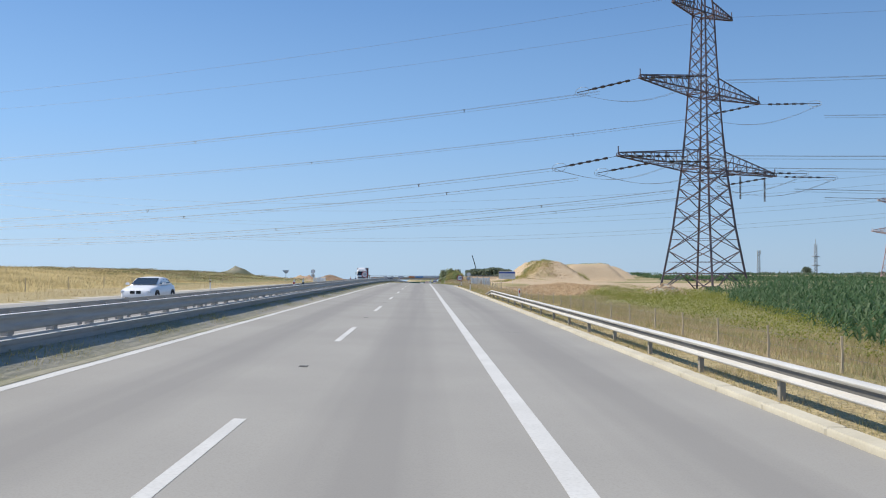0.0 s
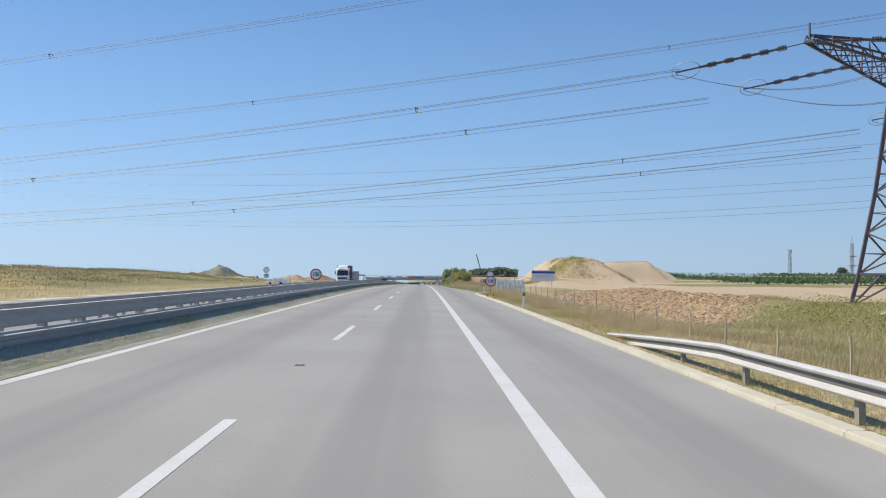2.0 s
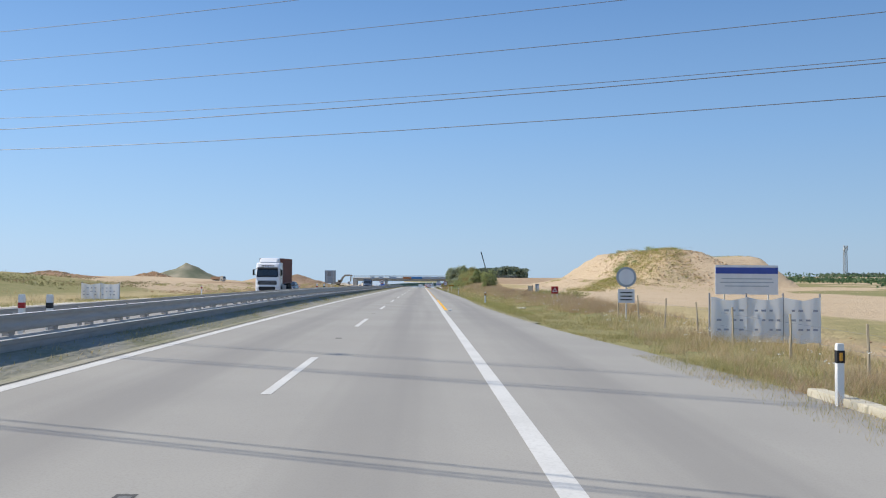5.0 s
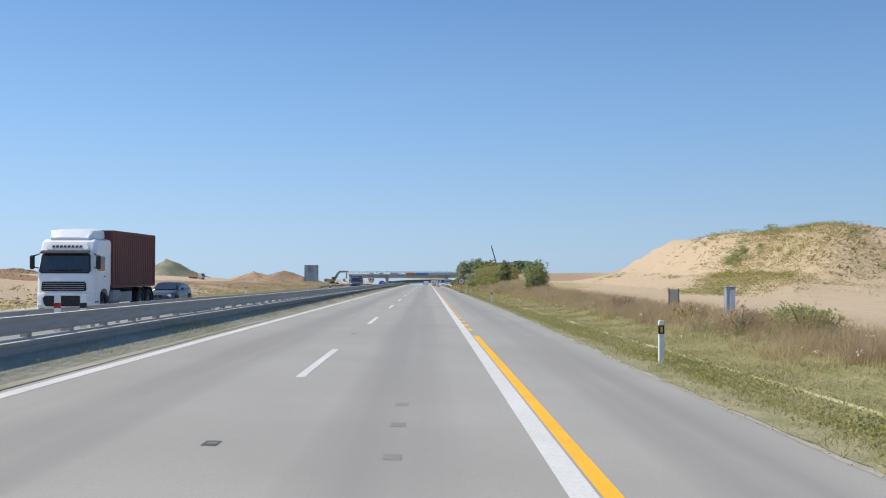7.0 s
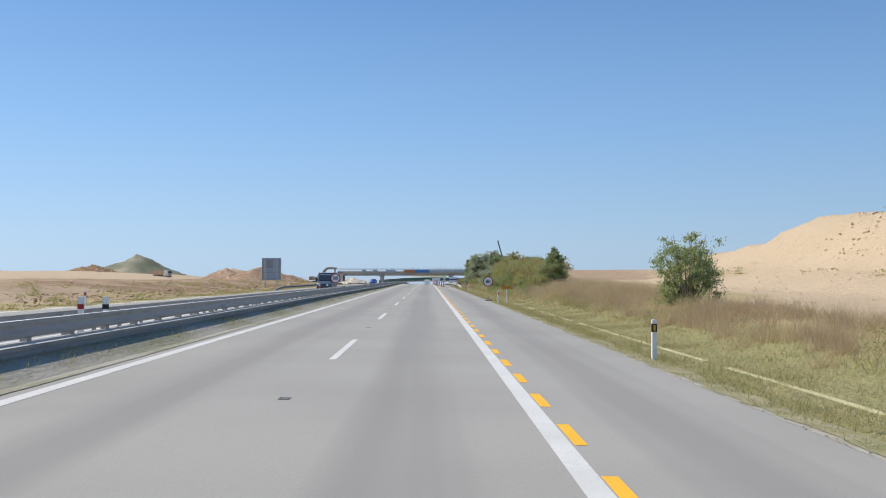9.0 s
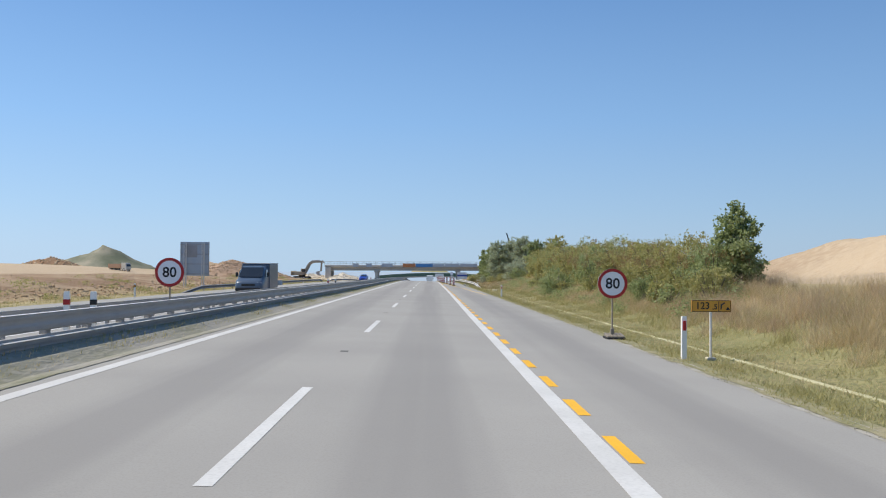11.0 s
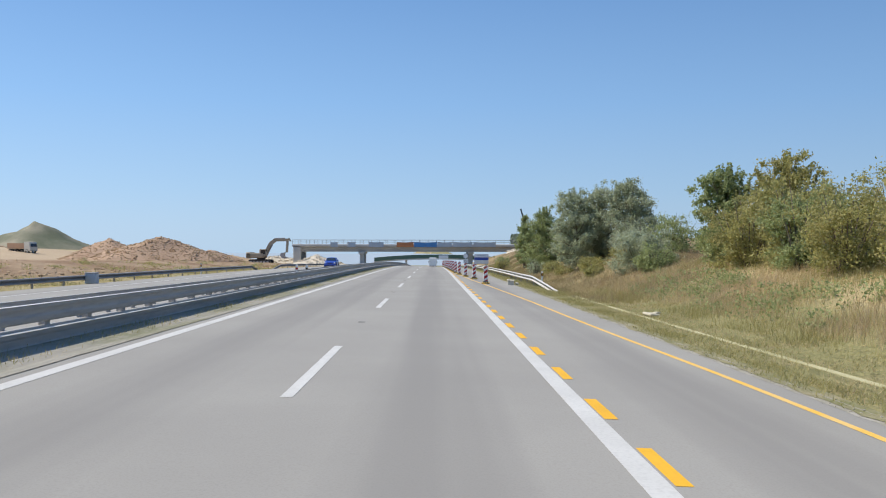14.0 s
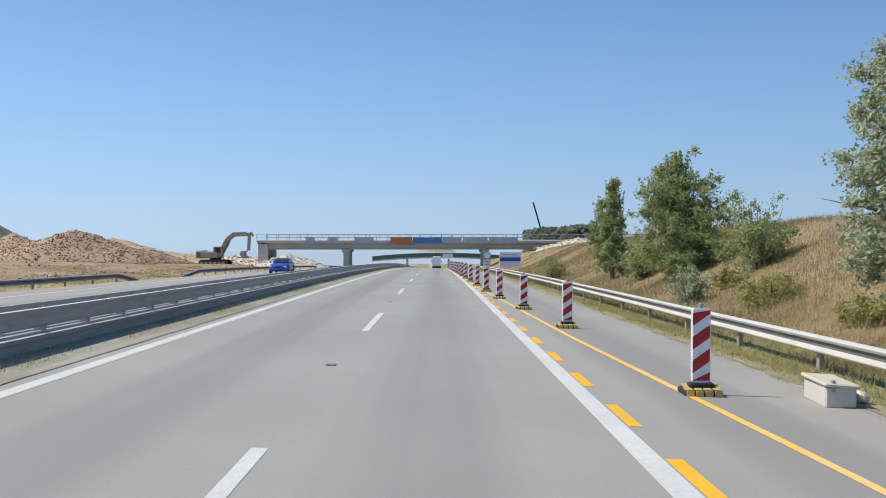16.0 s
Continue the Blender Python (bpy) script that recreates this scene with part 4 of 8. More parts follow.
# ---------------------------------------------------------------- roadside furniture
def delineator(x, y, side, label, banded=True):
    t = thing("delineator_post", (x, y, g(x, y) - 0.02), label, "marker post", "delineator posts")
    s = Shape().sweep([(-0.055, -0.05), (0.055, -0.05), (0.06, 0.03), (0.0, 0.07), (-0.06, 0.03)],
                      [((0, 0, -0.1), (1, 0, 0), (0, 1, 0)), ((0, 0, 0.98), (1, 0, 0), (0, 1, 0)), ((0, -0.01, 1.03), (0.9, 0, 0), (0, 0.8, 0))])
    part("post", s, WHITE_PLASTIC, t)
    if banded:
        part("band", Shape().box((0, -0.012, 0.82), (0.126, 0.09, 0.2)), BLACK if side > 0 else RED, t, "dark reflector band")
    part("reflector", Shape().box((0, -0.06, 0.82), (0.05, 0.012, 0.13) if banded else (0.07, 0.03, 0.22), None, 0.004), SIGN_ORANGE if side > 0 else RED, t)
    return t


for y in (105.6, 151.6, 209.6, 261.3):
    delineator(5.75 if y < 150 else 6.75 if y < 160 else 5.42, y, 1, "white plastic delineator post with dark band in the verge")
delineator(5.42, 357.6, -1, "white plastic delineator post with red reflector in the verge grass", False)
delineator(6.45, 410.0, 1, "white plastic delineator post behind the crash barrier")
delineator(-22.35, 438.0, 1, "white delineator post behind the opposite crash barrier")
delineator(6.65, 61.2, -1, "white delineator post with red reflector behind the barrier", False)
delineator(5.4, 307.6, -1, "white plastic delineator post with red reflector", False)
for y in (44.0, 93.0, 163.0, 226.0, 296.0, 352.0):
    delineator(-22.2, y, -1 if y in (296.0, 226.0) else 1, "white delineator post beside the opposite carriageway")


POLE = material("dull brown grey steel pole", (0.3, 0.26, 0.2), (0.24, 0.21, 0.17), (0.16, 0.14, 0.11), 2, 25, 0.6, 0.1, 0.05, 0.002)
SHEET = leafy("white printed sheeting", (0.72, 0.73, 0.72), (0.78, 0.78, 0.77), (0.82, 0.82, 0.8))


def round_sign(x, y, radius, number, z_mid, base, label, tint=None):
    foot = float(surface(x, y)) if x > 0 else median_z(y)
    t = thing("speed_limit_sign", (x, y, foot), label, "traffic sign", "speed limit signs")
    zm = z_mid - foot
    plate = part("plate", Shape().disc((0, 0, zm), radius, 0.03), PANEL_BACK, t)
    part("rim", Shape().disc((0, -0.018, zm), radius, 0.012, "Y", 40, radius * 0.8), RED, plate, "red reflective ring")
    part("face", Shape().disc((0, -0.018, zm), radius * 0.8, 0.008, "Y", 40), SIGN_WHITE, plate)
    letters(number, radius * 0.98, BLACK, plate, (0, -0.026, zm - 0.01), 0.82 if len(number) > 2 else 1.0)
    part("pole", Shape().tube([(0, 0.03, 0.0), (0, 0.03, zm + radius * 0.6)], [0.026, 0.026], 8), POLE, t)
    for h in (-0.3, 0.3):
        part("clamp", Shape().box((0, 0.03, zm + h * radius), (0.12, 0.075, 0.05)), GALVANISED, t)
    if base:
        tint = tint or BASE_YELLOW
        b = part("base_plate", Shape().box((0.05, 0.0, 0.035), (0.54, 0.7, 0.07), None, 0.02), RUBBER, t, "black recycled rubber base")
        for k in range(5):
            part("ballast_bar", Shape().box((-0.16 + 0.105 * k, -0.02, 0.1), (0.085, 0.55, 0.07), pose(0, 0, 0, 6, 0, 0).to_3x3(), 0.015), tint, b)
        part("socket", Shape().box((0, 0.03, 0.16), (0.1, 0.12, 0.3), None, 0.01), tint, t)
        for k in (-0.2, 0.24) if tint is BASE_YELLOW else ():
            part("peg", Shape().box((k, 0.28, 0.17), (0.06, 0.05, 0.36), None, 0.008), RUBBER, t)
    return t


round_sign(5.3, 123.8, 0.41, "100", 1.23, True, "round red and white speed limit sign 100 on a yellow base")
round_sign(-7.92, 120.9, 0.43, "100", 1.67, False, "round red and white speed limit sign 100 behind the median barrier")
round_sign(5.0, 313.4, 0.44, "80", -0.3, True, "round red and white speed limit sign 80 on a grey base", POLE)
round_sign(-7.92, 313.0, 0.42, "80", -0.05, False, "round red and white speed limit sign 80 behind the median barrier")


def round_back(x, y, z_mid, radius, label, extra=True):
    """A sign seen from behind, or too far to read, with a small plate under it."""
    t = thing("traffic_sign", (x, y, g(x, y)), label, "traffic sign", "traffic signs")
    zm = z_mid - g(x, y)
    p = part("plate", Shape().disc((0, 0, zm), radius, 0.03), PANEL_BACK, t)
    part("face", Shape().disc((0, -0.02, zm), radius * 0.78, 0.01), SIGN_WHITE, p, "pale grey centre")
    if extra:
        q = part("sub_plate", Shape().box((0, 0, zm - radius - 0.4), (0.75, 0.03, 0.62)), SIGN_WHITE, t)
        for k in range(3):
            part("bar", Shape().box((0, -0.02, zm - radius - 0.25 - 0.16 * k), (0.55, 0.01, 0.05)), BLACK, q)
    part("pole", Shape().tube([(0, 0.03, -0.1), (0, 0.03, zm + radius * 0.6)], [0.035, 0.035], 8), GALVANISED, t)
    return t


round_back(9.42, 177.0, 1.68, 0.46, "round road works sign on a pole in dry grass")
round_back(-23.0, 184.0, 2.12, 0.45, "back of a round sign on a pole beside the opposite lanes")
round_back(4.75, 490.0, -2.3, 0.4, "round grey sign on a pole behind the beacons")


def panel_sign(name, x, y, z0, z1, w, face_mat, label, bars=(), back=False, legs=2):
    gz = g(x, y)
    t = thing(name, (x, y, gz), label, "sign board", "sign boards")
    p = part("panel", Shape().box((0, 0, (z0 + z1) / 2 - gz), (w, 0.05, z1 - z0), None, 0.01), face_mat, t)
    for h, th, mat, ww in bars:
        part("stripe", Shape().box((0, -0.03, z1 - gz - h), (w * ww, 0.012, th)), mat, p)
    for k in range(legs):
        dx = 0 if legs == 1 else (k - 0.5) * w * 0.7
        part("leg", Shape().tube([(dx, 0.06, -0.2), (dx, 0.06, z1 - gz - 0.05)], [0.045, 0.045], 8), GALVANISED, t)
    return t


panel_sign("information_board", 18.0, 185.0, 0.75, 2.36, 3.5, SIGN_WHITE, "large white site information board with a blue band on two posts",
           [(0.3, 0.34, SIGN_BLUE, 0.99), (0.75, 0.05, PANEL_BACK, 0.8), (0.95, 0.05, PANEL_BACK, 0.85), (1.15, 0.05, PANEL_BACK, 0.7)])
panel_sign("information_board", 7.3, 492.0, -3.55, -2.0, 2.25, SIGN_WHITE, "white and blue site board on posts behind the crash barrier", [(0.75, 0.42, SIGN_BLUE, 0.99), (0.25, 0.06, PANEL_BACK, 0.6)])
# hazard board: dark red square with a white-edged triangle
w = panel_sign("hazard_sign", 10.82, 207.0, 0.21, 0.79, 0.56, RED, "small dark red square sign with a warning triangle in the weeds", legs=2)
tri = Shape()
for s0, s1, yy in ((0.2, 0.15, -0.03),):
    a = [(-s0, yy, -0.15), (s0, yy, -0.15), (0, yy, 0.2)]
    b = [(-s1 * 0.7, yy, -0.11), (s1 * 0.7, yy, -0.11), (0, yy, 0.11)]
    tri.add(a + b, [(0, 1, 4, 3), (1, 2, 5, 4), (2, 0, 3, 5)])
o = part("triangle", tri, SIGN_WHITE, w)
o.location = (0, -0.005, 0.5 - g(10.82, 207.0))

# pairs of posts between the two median barriers
def median_post(x, y, dark):
    t = thing("delineator_post", (x, y, median_z(y) - 0.3), "white plastic delineator post with a %s band between the median barriers" % ("black" if dark else "red"), "marker post", "delineator posts")
    part("post", Shape().sweep([(-0.06, -0.05), (0.06, -0.05), (0.065, 0.03), (0.0, 0.07), (-0.065, 0.03)], [((0, 0, 0), (1, 0, 0), (0, 1, 0)), ((0, 0, 1.56), (1, 0, 0), (0, 1, 0)), ((0, -0.01, 1.62), (0.9, 0, 0), (0, 0.8, 0))]), WHITE_PLASTIC, t)
    part("band", Shape().box((0, -0.012, 1.38), (0.132, 0.088, 0.12)), BLACK if dark else RED, t, "dark reflector band")


for y in (60.3, 105.6, 157.0, 210.0, 261.3, 307.6, 357.6, 408.2):
    median_post(-8.0, y, True)
    median_post(-8.6, y, False)
# back of a give-way sign beside the opposite lanes
gw = thing("give_way_sign", (-27.9, 179.0, g(-27.9, 179)), "grey back of a downward triangular sign on a pole", "traffic sign", "traffic signs")
zz = 2.05 - g(-27.9, 179)
part("plate", Shape().sweep([(-0.68, 0.3), (0.68, 0.3), (0.66, 0.22), (0.2, -0.36), (-0.2, -0.36), (-0.66, 0.22)], [((0, -0.02, zz), (1, 0, 0), (0, 0, 1)), ((0, 0.01, zz), (1, 0, 0), (0, 0, 1))]), PANEL_BACK, gw)
part("pole", Shape().tube([(0, -0.05, -0.2), (0, -0.05, zz + 0.2)], [0.04, 0.04], 8), GREY_STEEL, gw)
# concrete ring of a shaft in the trench
rg = thing("concrete_ring", (14.6, 112.0, g(14.6, 112.0)), "pale concrete shaft ring in the dug-out trench", "concrete ring")
part("ring", Shape().disc((0, 0, 0.12), 0.62, 0.5, "Z", 28, 0.5), PALE_CONCRETE, rg)

# site mesh panels wrapped in pale sheeting
def sheeted_fence(x, y, bays, wide, high):
    t = thing("sheeted_fence", (x, y, g(x, y)), "white printed sheeting sagging on site fence panels", "site fence", "site fences")
    n, x0 = 12, -wide * bays / 2
    for k in range(bays):
        pts = []
        for j in range(6):
            for i in range(n + 1):
                u, v = i / n, j / 5
                sag = 0.09 * math.sin(math.pi * u) * v
                pts.append((x0 + wide * (k + 0.99 * u), 0.06 * math.sin(u * 7 + k) + 0.05 * noise.noise((u * 4, v * 4, k)) + 0.04 * (k % 2), 0.05 + (high - 0.05) * v - sag + 0.04 * noise.noise((u * 3, v, k + 4))))
        sh = part("sheet", Shape().add(pts, [(j * (n + 1) + i, j * (n + 1) + i + 1, (j + 1) * (n + 1) + i + 1, (j + 1) * (n + 1) + i) for j in range(5) for i in range(n)]), SHEET, t, smooth=True)
        for row in range(3):
            for q in range(4):
                if (row * 3 + q * 5 + k) % 4:
                    part("print_bar", Shape().box((x0 + wide * (k + 0.18 + 0.2 * q), -0.14, high * (0.72 - 0.2 * row)), (0.1 + 0.05 * ((q + row) % 2), 0.01, 0.06)), PRINT, sh)
    for k in range(bays + 1):
        part("fence_post", Shape().tube([(x0 + wide * k, 0.13, -0.1), (x0 + wide * k, 0.13, high + 0.12)], [0.03, 0.03], 6), GREY_STEEL, t)


PRINT = material("faded grey print", (0.36, 0.38, 0.43), (0.3, 0.32, 0.38), (0.45, 0.46, 0.5), 3, 30, 0.7, 0, 0, 0)
sheeted_fence(11.0, 165.0, 3, 1.18, 1.5)
sheeted_fence(-23.9, 203.0, 2, 1.4, 1.25)

tp = thing("electric_cabinet", (11.41, 222.0, g(11.41, 222.0)), "narrow grey and white roadside cabinet in the weeds", "cabinet")
part("body", Shape().box((0, 0, 0.6), (0.34, 0.3, 1.25), None, 0.02), PANEL_BACK, tp)
part("door", Shape().box((0.06, -0.16, 0.65), (0.18, 0.02, 1.0)), SIGN_WHITE, tp)
part("lid", Shape().box((0, 0, 1.25), (0.4, 0.36, 0.06), None, 0.015), GREY_STEEL, tp)

# kilometre sign
bk = thing("notice_board", (11.9, 231.0, g(11.9, 231.0)), "grey sheet metal back of a small notice board on dark posts", "sign")
part("plate", Shape().box((0, 0, 0.66), (0.42, 0.012, 0.74), None, 0.004), PALE_CONCRETE, bk)
for px in (-0.235, 0.235):
    part("post", Shape().box((px, 0.0, 0.52), (0.05, 0.05, 1.1), None, 0.008), TAR, bk)

km = thing("kilometre_sign", (6.06, 307.7, g(6.06, 307.7)), "orange kilometre sign 123,5 with a telephone arrow on one pole", "sign")
zz = -0.67 - g(6.06, 307.7)
p = part("panel", Shape().box((0, 0, zz), (0.92, 0.02, 0.27), None, 0.005), SIGN_ORANGE, km)
part("border", Shape().box((0, -0.012, zz + 0.125), (0.9, 0.006, 0.012)).box((0, -0.012, zz - 0.125), (0.9, 0.006, 0.012)).box((-0.444, -0.012, zz), (0.012, 0.006, 0.25)).box((0.444, -0.012, zz), (0.012, 0.006, 0.25)).box((0.17, -0.012, zz), (0.012, 0.006, 0.22)), BLACK, p)
letters("123", 0.22, BLACK, p, (-0.2, -0.014, zz))
letters(",5", 0.17, BLACK, p, (0.08, -0.014, zz - 0.02))
part("telephone_mark", Shape().tube([(0.22, -0.014, zz - 0.08), (0.23, -0.014, zz + 0.03), (0.31, -0.014, zz + 0.08)], [0.014, 0.02, 0.014], 6).add([(0.33, -0.015, zz - 0.09), (0.43, -0.015, zz - 0.09), (0.38, -0.015, zz - 0.01)], [(0, 1, 2)]), BLACK, p)
part("pole", Shape().tube([(0, 0.03, -0.1), (0, 0.03, zz + 0.1)], [0.03, 0.03], 8), GALVANISED, km)
part("foot", Shape().box((0, 0.03, 0.03), (0.2, 0.2, 0.08), None, 0.02), PALE_CONCRETE, km)

# fence of thin stakes and wire
fence = thing("stake_fence", (0, 0, 0), "bleached wooden stakes with wire between field and verge", "fence")
stake = Shape().tube([(0, 0, -0.3), (0.01, 0, 0.5), (0, 0.01, 1.12)], [0.04, 0.036, 0.03], 6).mesh("stake", WOOD)
pts = []
for k in range(46):
    y = 6.0 + 3.85 * k
    x = 9.3 + 0.25 * noise.noise((y * 0.2, 2, 0)) + 0.3 * float(smooth(y, 90, 150))
    o = part("stake", stake, WOOD, fence)
    o.matrix_basis = pose(x, y, g(x, y), 5 * noise.noise((y, 0, 0)), 5 * noise.noise((y, 5, 0)), 0) @ Matrix.Diagonal((1, 1, 0.78 if y < 100 else 1.05, 1))
    pts.append((x, y, g(x, y)))
for h in (0.55, 0.95):
    part("wire", Shape().tube([(a, b, c + h * (0.72 if b < 100 else 1)) for a, b, c in pts], [0.003] * len(pts), 3), WIRE, fence)


for y in (113.8, 117.65, 144.6):
    x, q = 9.4 + 0.3 * float(smooth(y, 90, 150)), 0.75
    part("brace", Shape().bar((x, y + 0.1, g(x, y) + 0.95), (x - 0.2, y + q, g(x, y) - 0.05), 0.05).bar((x, y - 0.1, g(x, y) + 0.95), (x + 0.35, y - q, g(x, y) - 0.05), 0.05), WOOD, fence)
field_fence = thing("stake_fence", (0, 0, 0), "thin wooden stakes along the edge of the wheat", "fence")
for k in range(11):
    y = 62 + 8.3 * k
    o = part("stake", stake, WOOD, field_fence)
    o.matrix_basis = pose(-31.0, y, g(-31.0, y), 3 * noise.noise((y, 1, 0)), 4 * noise.noise((y, 3, 0)), 0)


# beacons with red and white stripes
def beacon(x, y):
    t = thing("traffic_beacon", (x, y, float(surface(x, y))), "red and white striped beacon panel on a yellow rubber base", "beacon", "traffic beacons")
    zb = 0.17
    pn = part("panel", Shape().box((0, 0, zb + 0.52), (0.27, 0.05, 1.04), None, 0.02), SIGN_WHITE, t)
    for k in range(4):
        lo = -0.2 + 0.33 * k
        poly = [(-0.12, lo), (0.12, lo + 0.17), (0.12, lo + 0.35), (-0.12, lo + 0.18)]
        poly = [(a, min(max(b, 0.03), 1.01)) for a, b in poly]
        part("red_stripe", Shape().add([(a, -0.027, zb + b) for a, b in poly], [(0, 1, 2, 3)]), RED, pn)
    part("handle", Shape().box((0, 0, zb + 1.07), (0.06, 0.04, 0.07), None, 0.01), GREY_STEEL, pn)
    bs = part("base", Shape().box((0, 0.02, 0.045), (0.52, 0.42, 0.09), None, 0.02).box((0, 0.0, 0.12), (0.36, 0.16, 0.1), None, 0.02), RUBBER, t, "dark rubber foot")
    for k in range(4):
        part("yellow_block", Shape().box((-0.195 + 0.13 * k, -0.06, 0.098), (0.105, 0.27, 0.03), pose(0, 0, 0, 18, 0, 0).to_3x3(), 0.008).box((-0.195 + 0.13 * k, -0.195, 0.045), (0.105, 0.02, 0.085), None, 0.005), BASE_YELLOW, bs)
    return t


first = beacon(3.1, 412.9)
for k, (x, y) in enumerate([(2.85, 423.4), (2.45, 430.6), (2.12, 437.4)] + [(float(np.interp(y, [444, 470, 520], [1.95, 1.75, 1.7])), y) for y in range(444, 540, 8)]):
    copy_thing(first, pose(x, y, float(surface(x, y)), 0, 0, 3 * math.sin(k * 2.1)))

blk = thing("concrete_block", (4.72, 412.4, float(surface(4.72, 412.4))), "pale concrete ballast block with a lid at the shoulder edge", "concrete block")
part("block", Shape().box((0, 0.1, 0.14), (0.4, 0.8, 0.28), pose(0, 0, 0, 0, 0, -4).to_3x3(), 0.02), CONCRETE, blk)
part("lid", Shape().box((-0.01, 0.08, 0.305), (0.46, 0.84, 0.045), pose(0, 0, 0, 1.5, 4, -2).to_3x3(), 0.015), PALE_CONCRETE, blk)
part("bracket", Shape().box((-0.13, -0.28, 0.29), (0.05, 0.06, 0.16), None, 0.01), GREY_STEEL, blk)
part("rubble_piece", Shape().box((0.42, 0.15, 0.08), (0.2, 0.26, 0.15), pose(0, 0, 0, 10, 12, 30).to_3x3(), 0.04), PALE_CONCRETE, blk)
# sign board of the opposite carriageway, seen from behind
gs = thing("motorway_sign", (-25.4, 380.0, g(-25.4, 380)), "back of a big grey motorway sign on two lattice posts", "road sign")
gz = g(-25.4, 380)
pn = part("panel", Shape().box((0, 0, 0.5 - gz), (3.05, 0.06, 3.6), None, 0.02), PANEL_BACK, gs)
for k in range(4):
    part("rail", Shape().box((0, -0.06, -1.1 + 1.05 * k - gz), (3.0, 0.05, 0.08)), GREY_STEEL, pn)
part("side_frame", Shape().box((-1.5, -0.05, 0.5 - gz), (0.06, 0.08, 3.6)), GREY_STEEL, pn)
part("side_frame", Shape().box((1.5, -0.05, 0.5 - gz), (0.06, 0.08, 3.6)), GREY_STEEL, pn)
part("maintenance_plate", Shape().box((-0.4, -0.05, 1.3 - gz), (1.3, 0.03, 1.3)), GREY_STEEL, pn)
for dx in (-0.95, 0.95):
    leg = Shape()
    for a, b in ((-0.13, -0.13), (0.13, -0.13), (0.0, 0.13)):
        leg.bar((dx + a, -0.22 + b, -0.2), (dx + a, -0.22 + b, 2.2 - gz), 0.05)
    for k in range(9):
        leg.bar((dx - 0.13, -0.35, 0.5 * k), (dx + 0.13, -0.35, 0.5 * k + 0.25), 0.025).bar((dx + 0.13, -0.35, 0.5 * k + 0.25), (dx - 0.13, -0.35, 0.5 * k + 0.5), 0.025)
    part("lattice_post", leg, GALVANISED, gs)


def left_rail_z(y):
    return float(far_surface(-21.5, y)) - 0.3


crash_barrier("crash_barrier", -22.0, 362.0, 466.0, 1, "weathered steel crash barrier beside the opposite lanes", [(362.0, 8.0), (466.0, 7.0)], left_rail_z, 4.0, GREY_STEEL, 0.68)
crash_barrier("crash_barrier", -22.0, 472.0, 700.0, 1, "weathered steel crash barrier leading to the bridge", [(472.0, 7.0)], left_rail_z, 4.0, GREY_STEEL, 0.68)
mk = thing("grey_marker", (-21.6, 410.0, left_rail_z(410)), "grey steel cabinet standing at the crash barrier", "marker post")
part("post", Shape().box((0, 0, 0.62), (0.7, 0.5, 0.65), None, 0.03).box((0.2, 0, 0.15), (0.12, 0.12, 0.4)).box((-0.2, 0, 0.15), (0.12, 0.12, 0.4)), PANEL_BACK, mk)
part("lid", Shape().box((0, 0, 0.97), (0.76, 0.56, 0.06), None, 0.02), GREY_STEEL, mk)


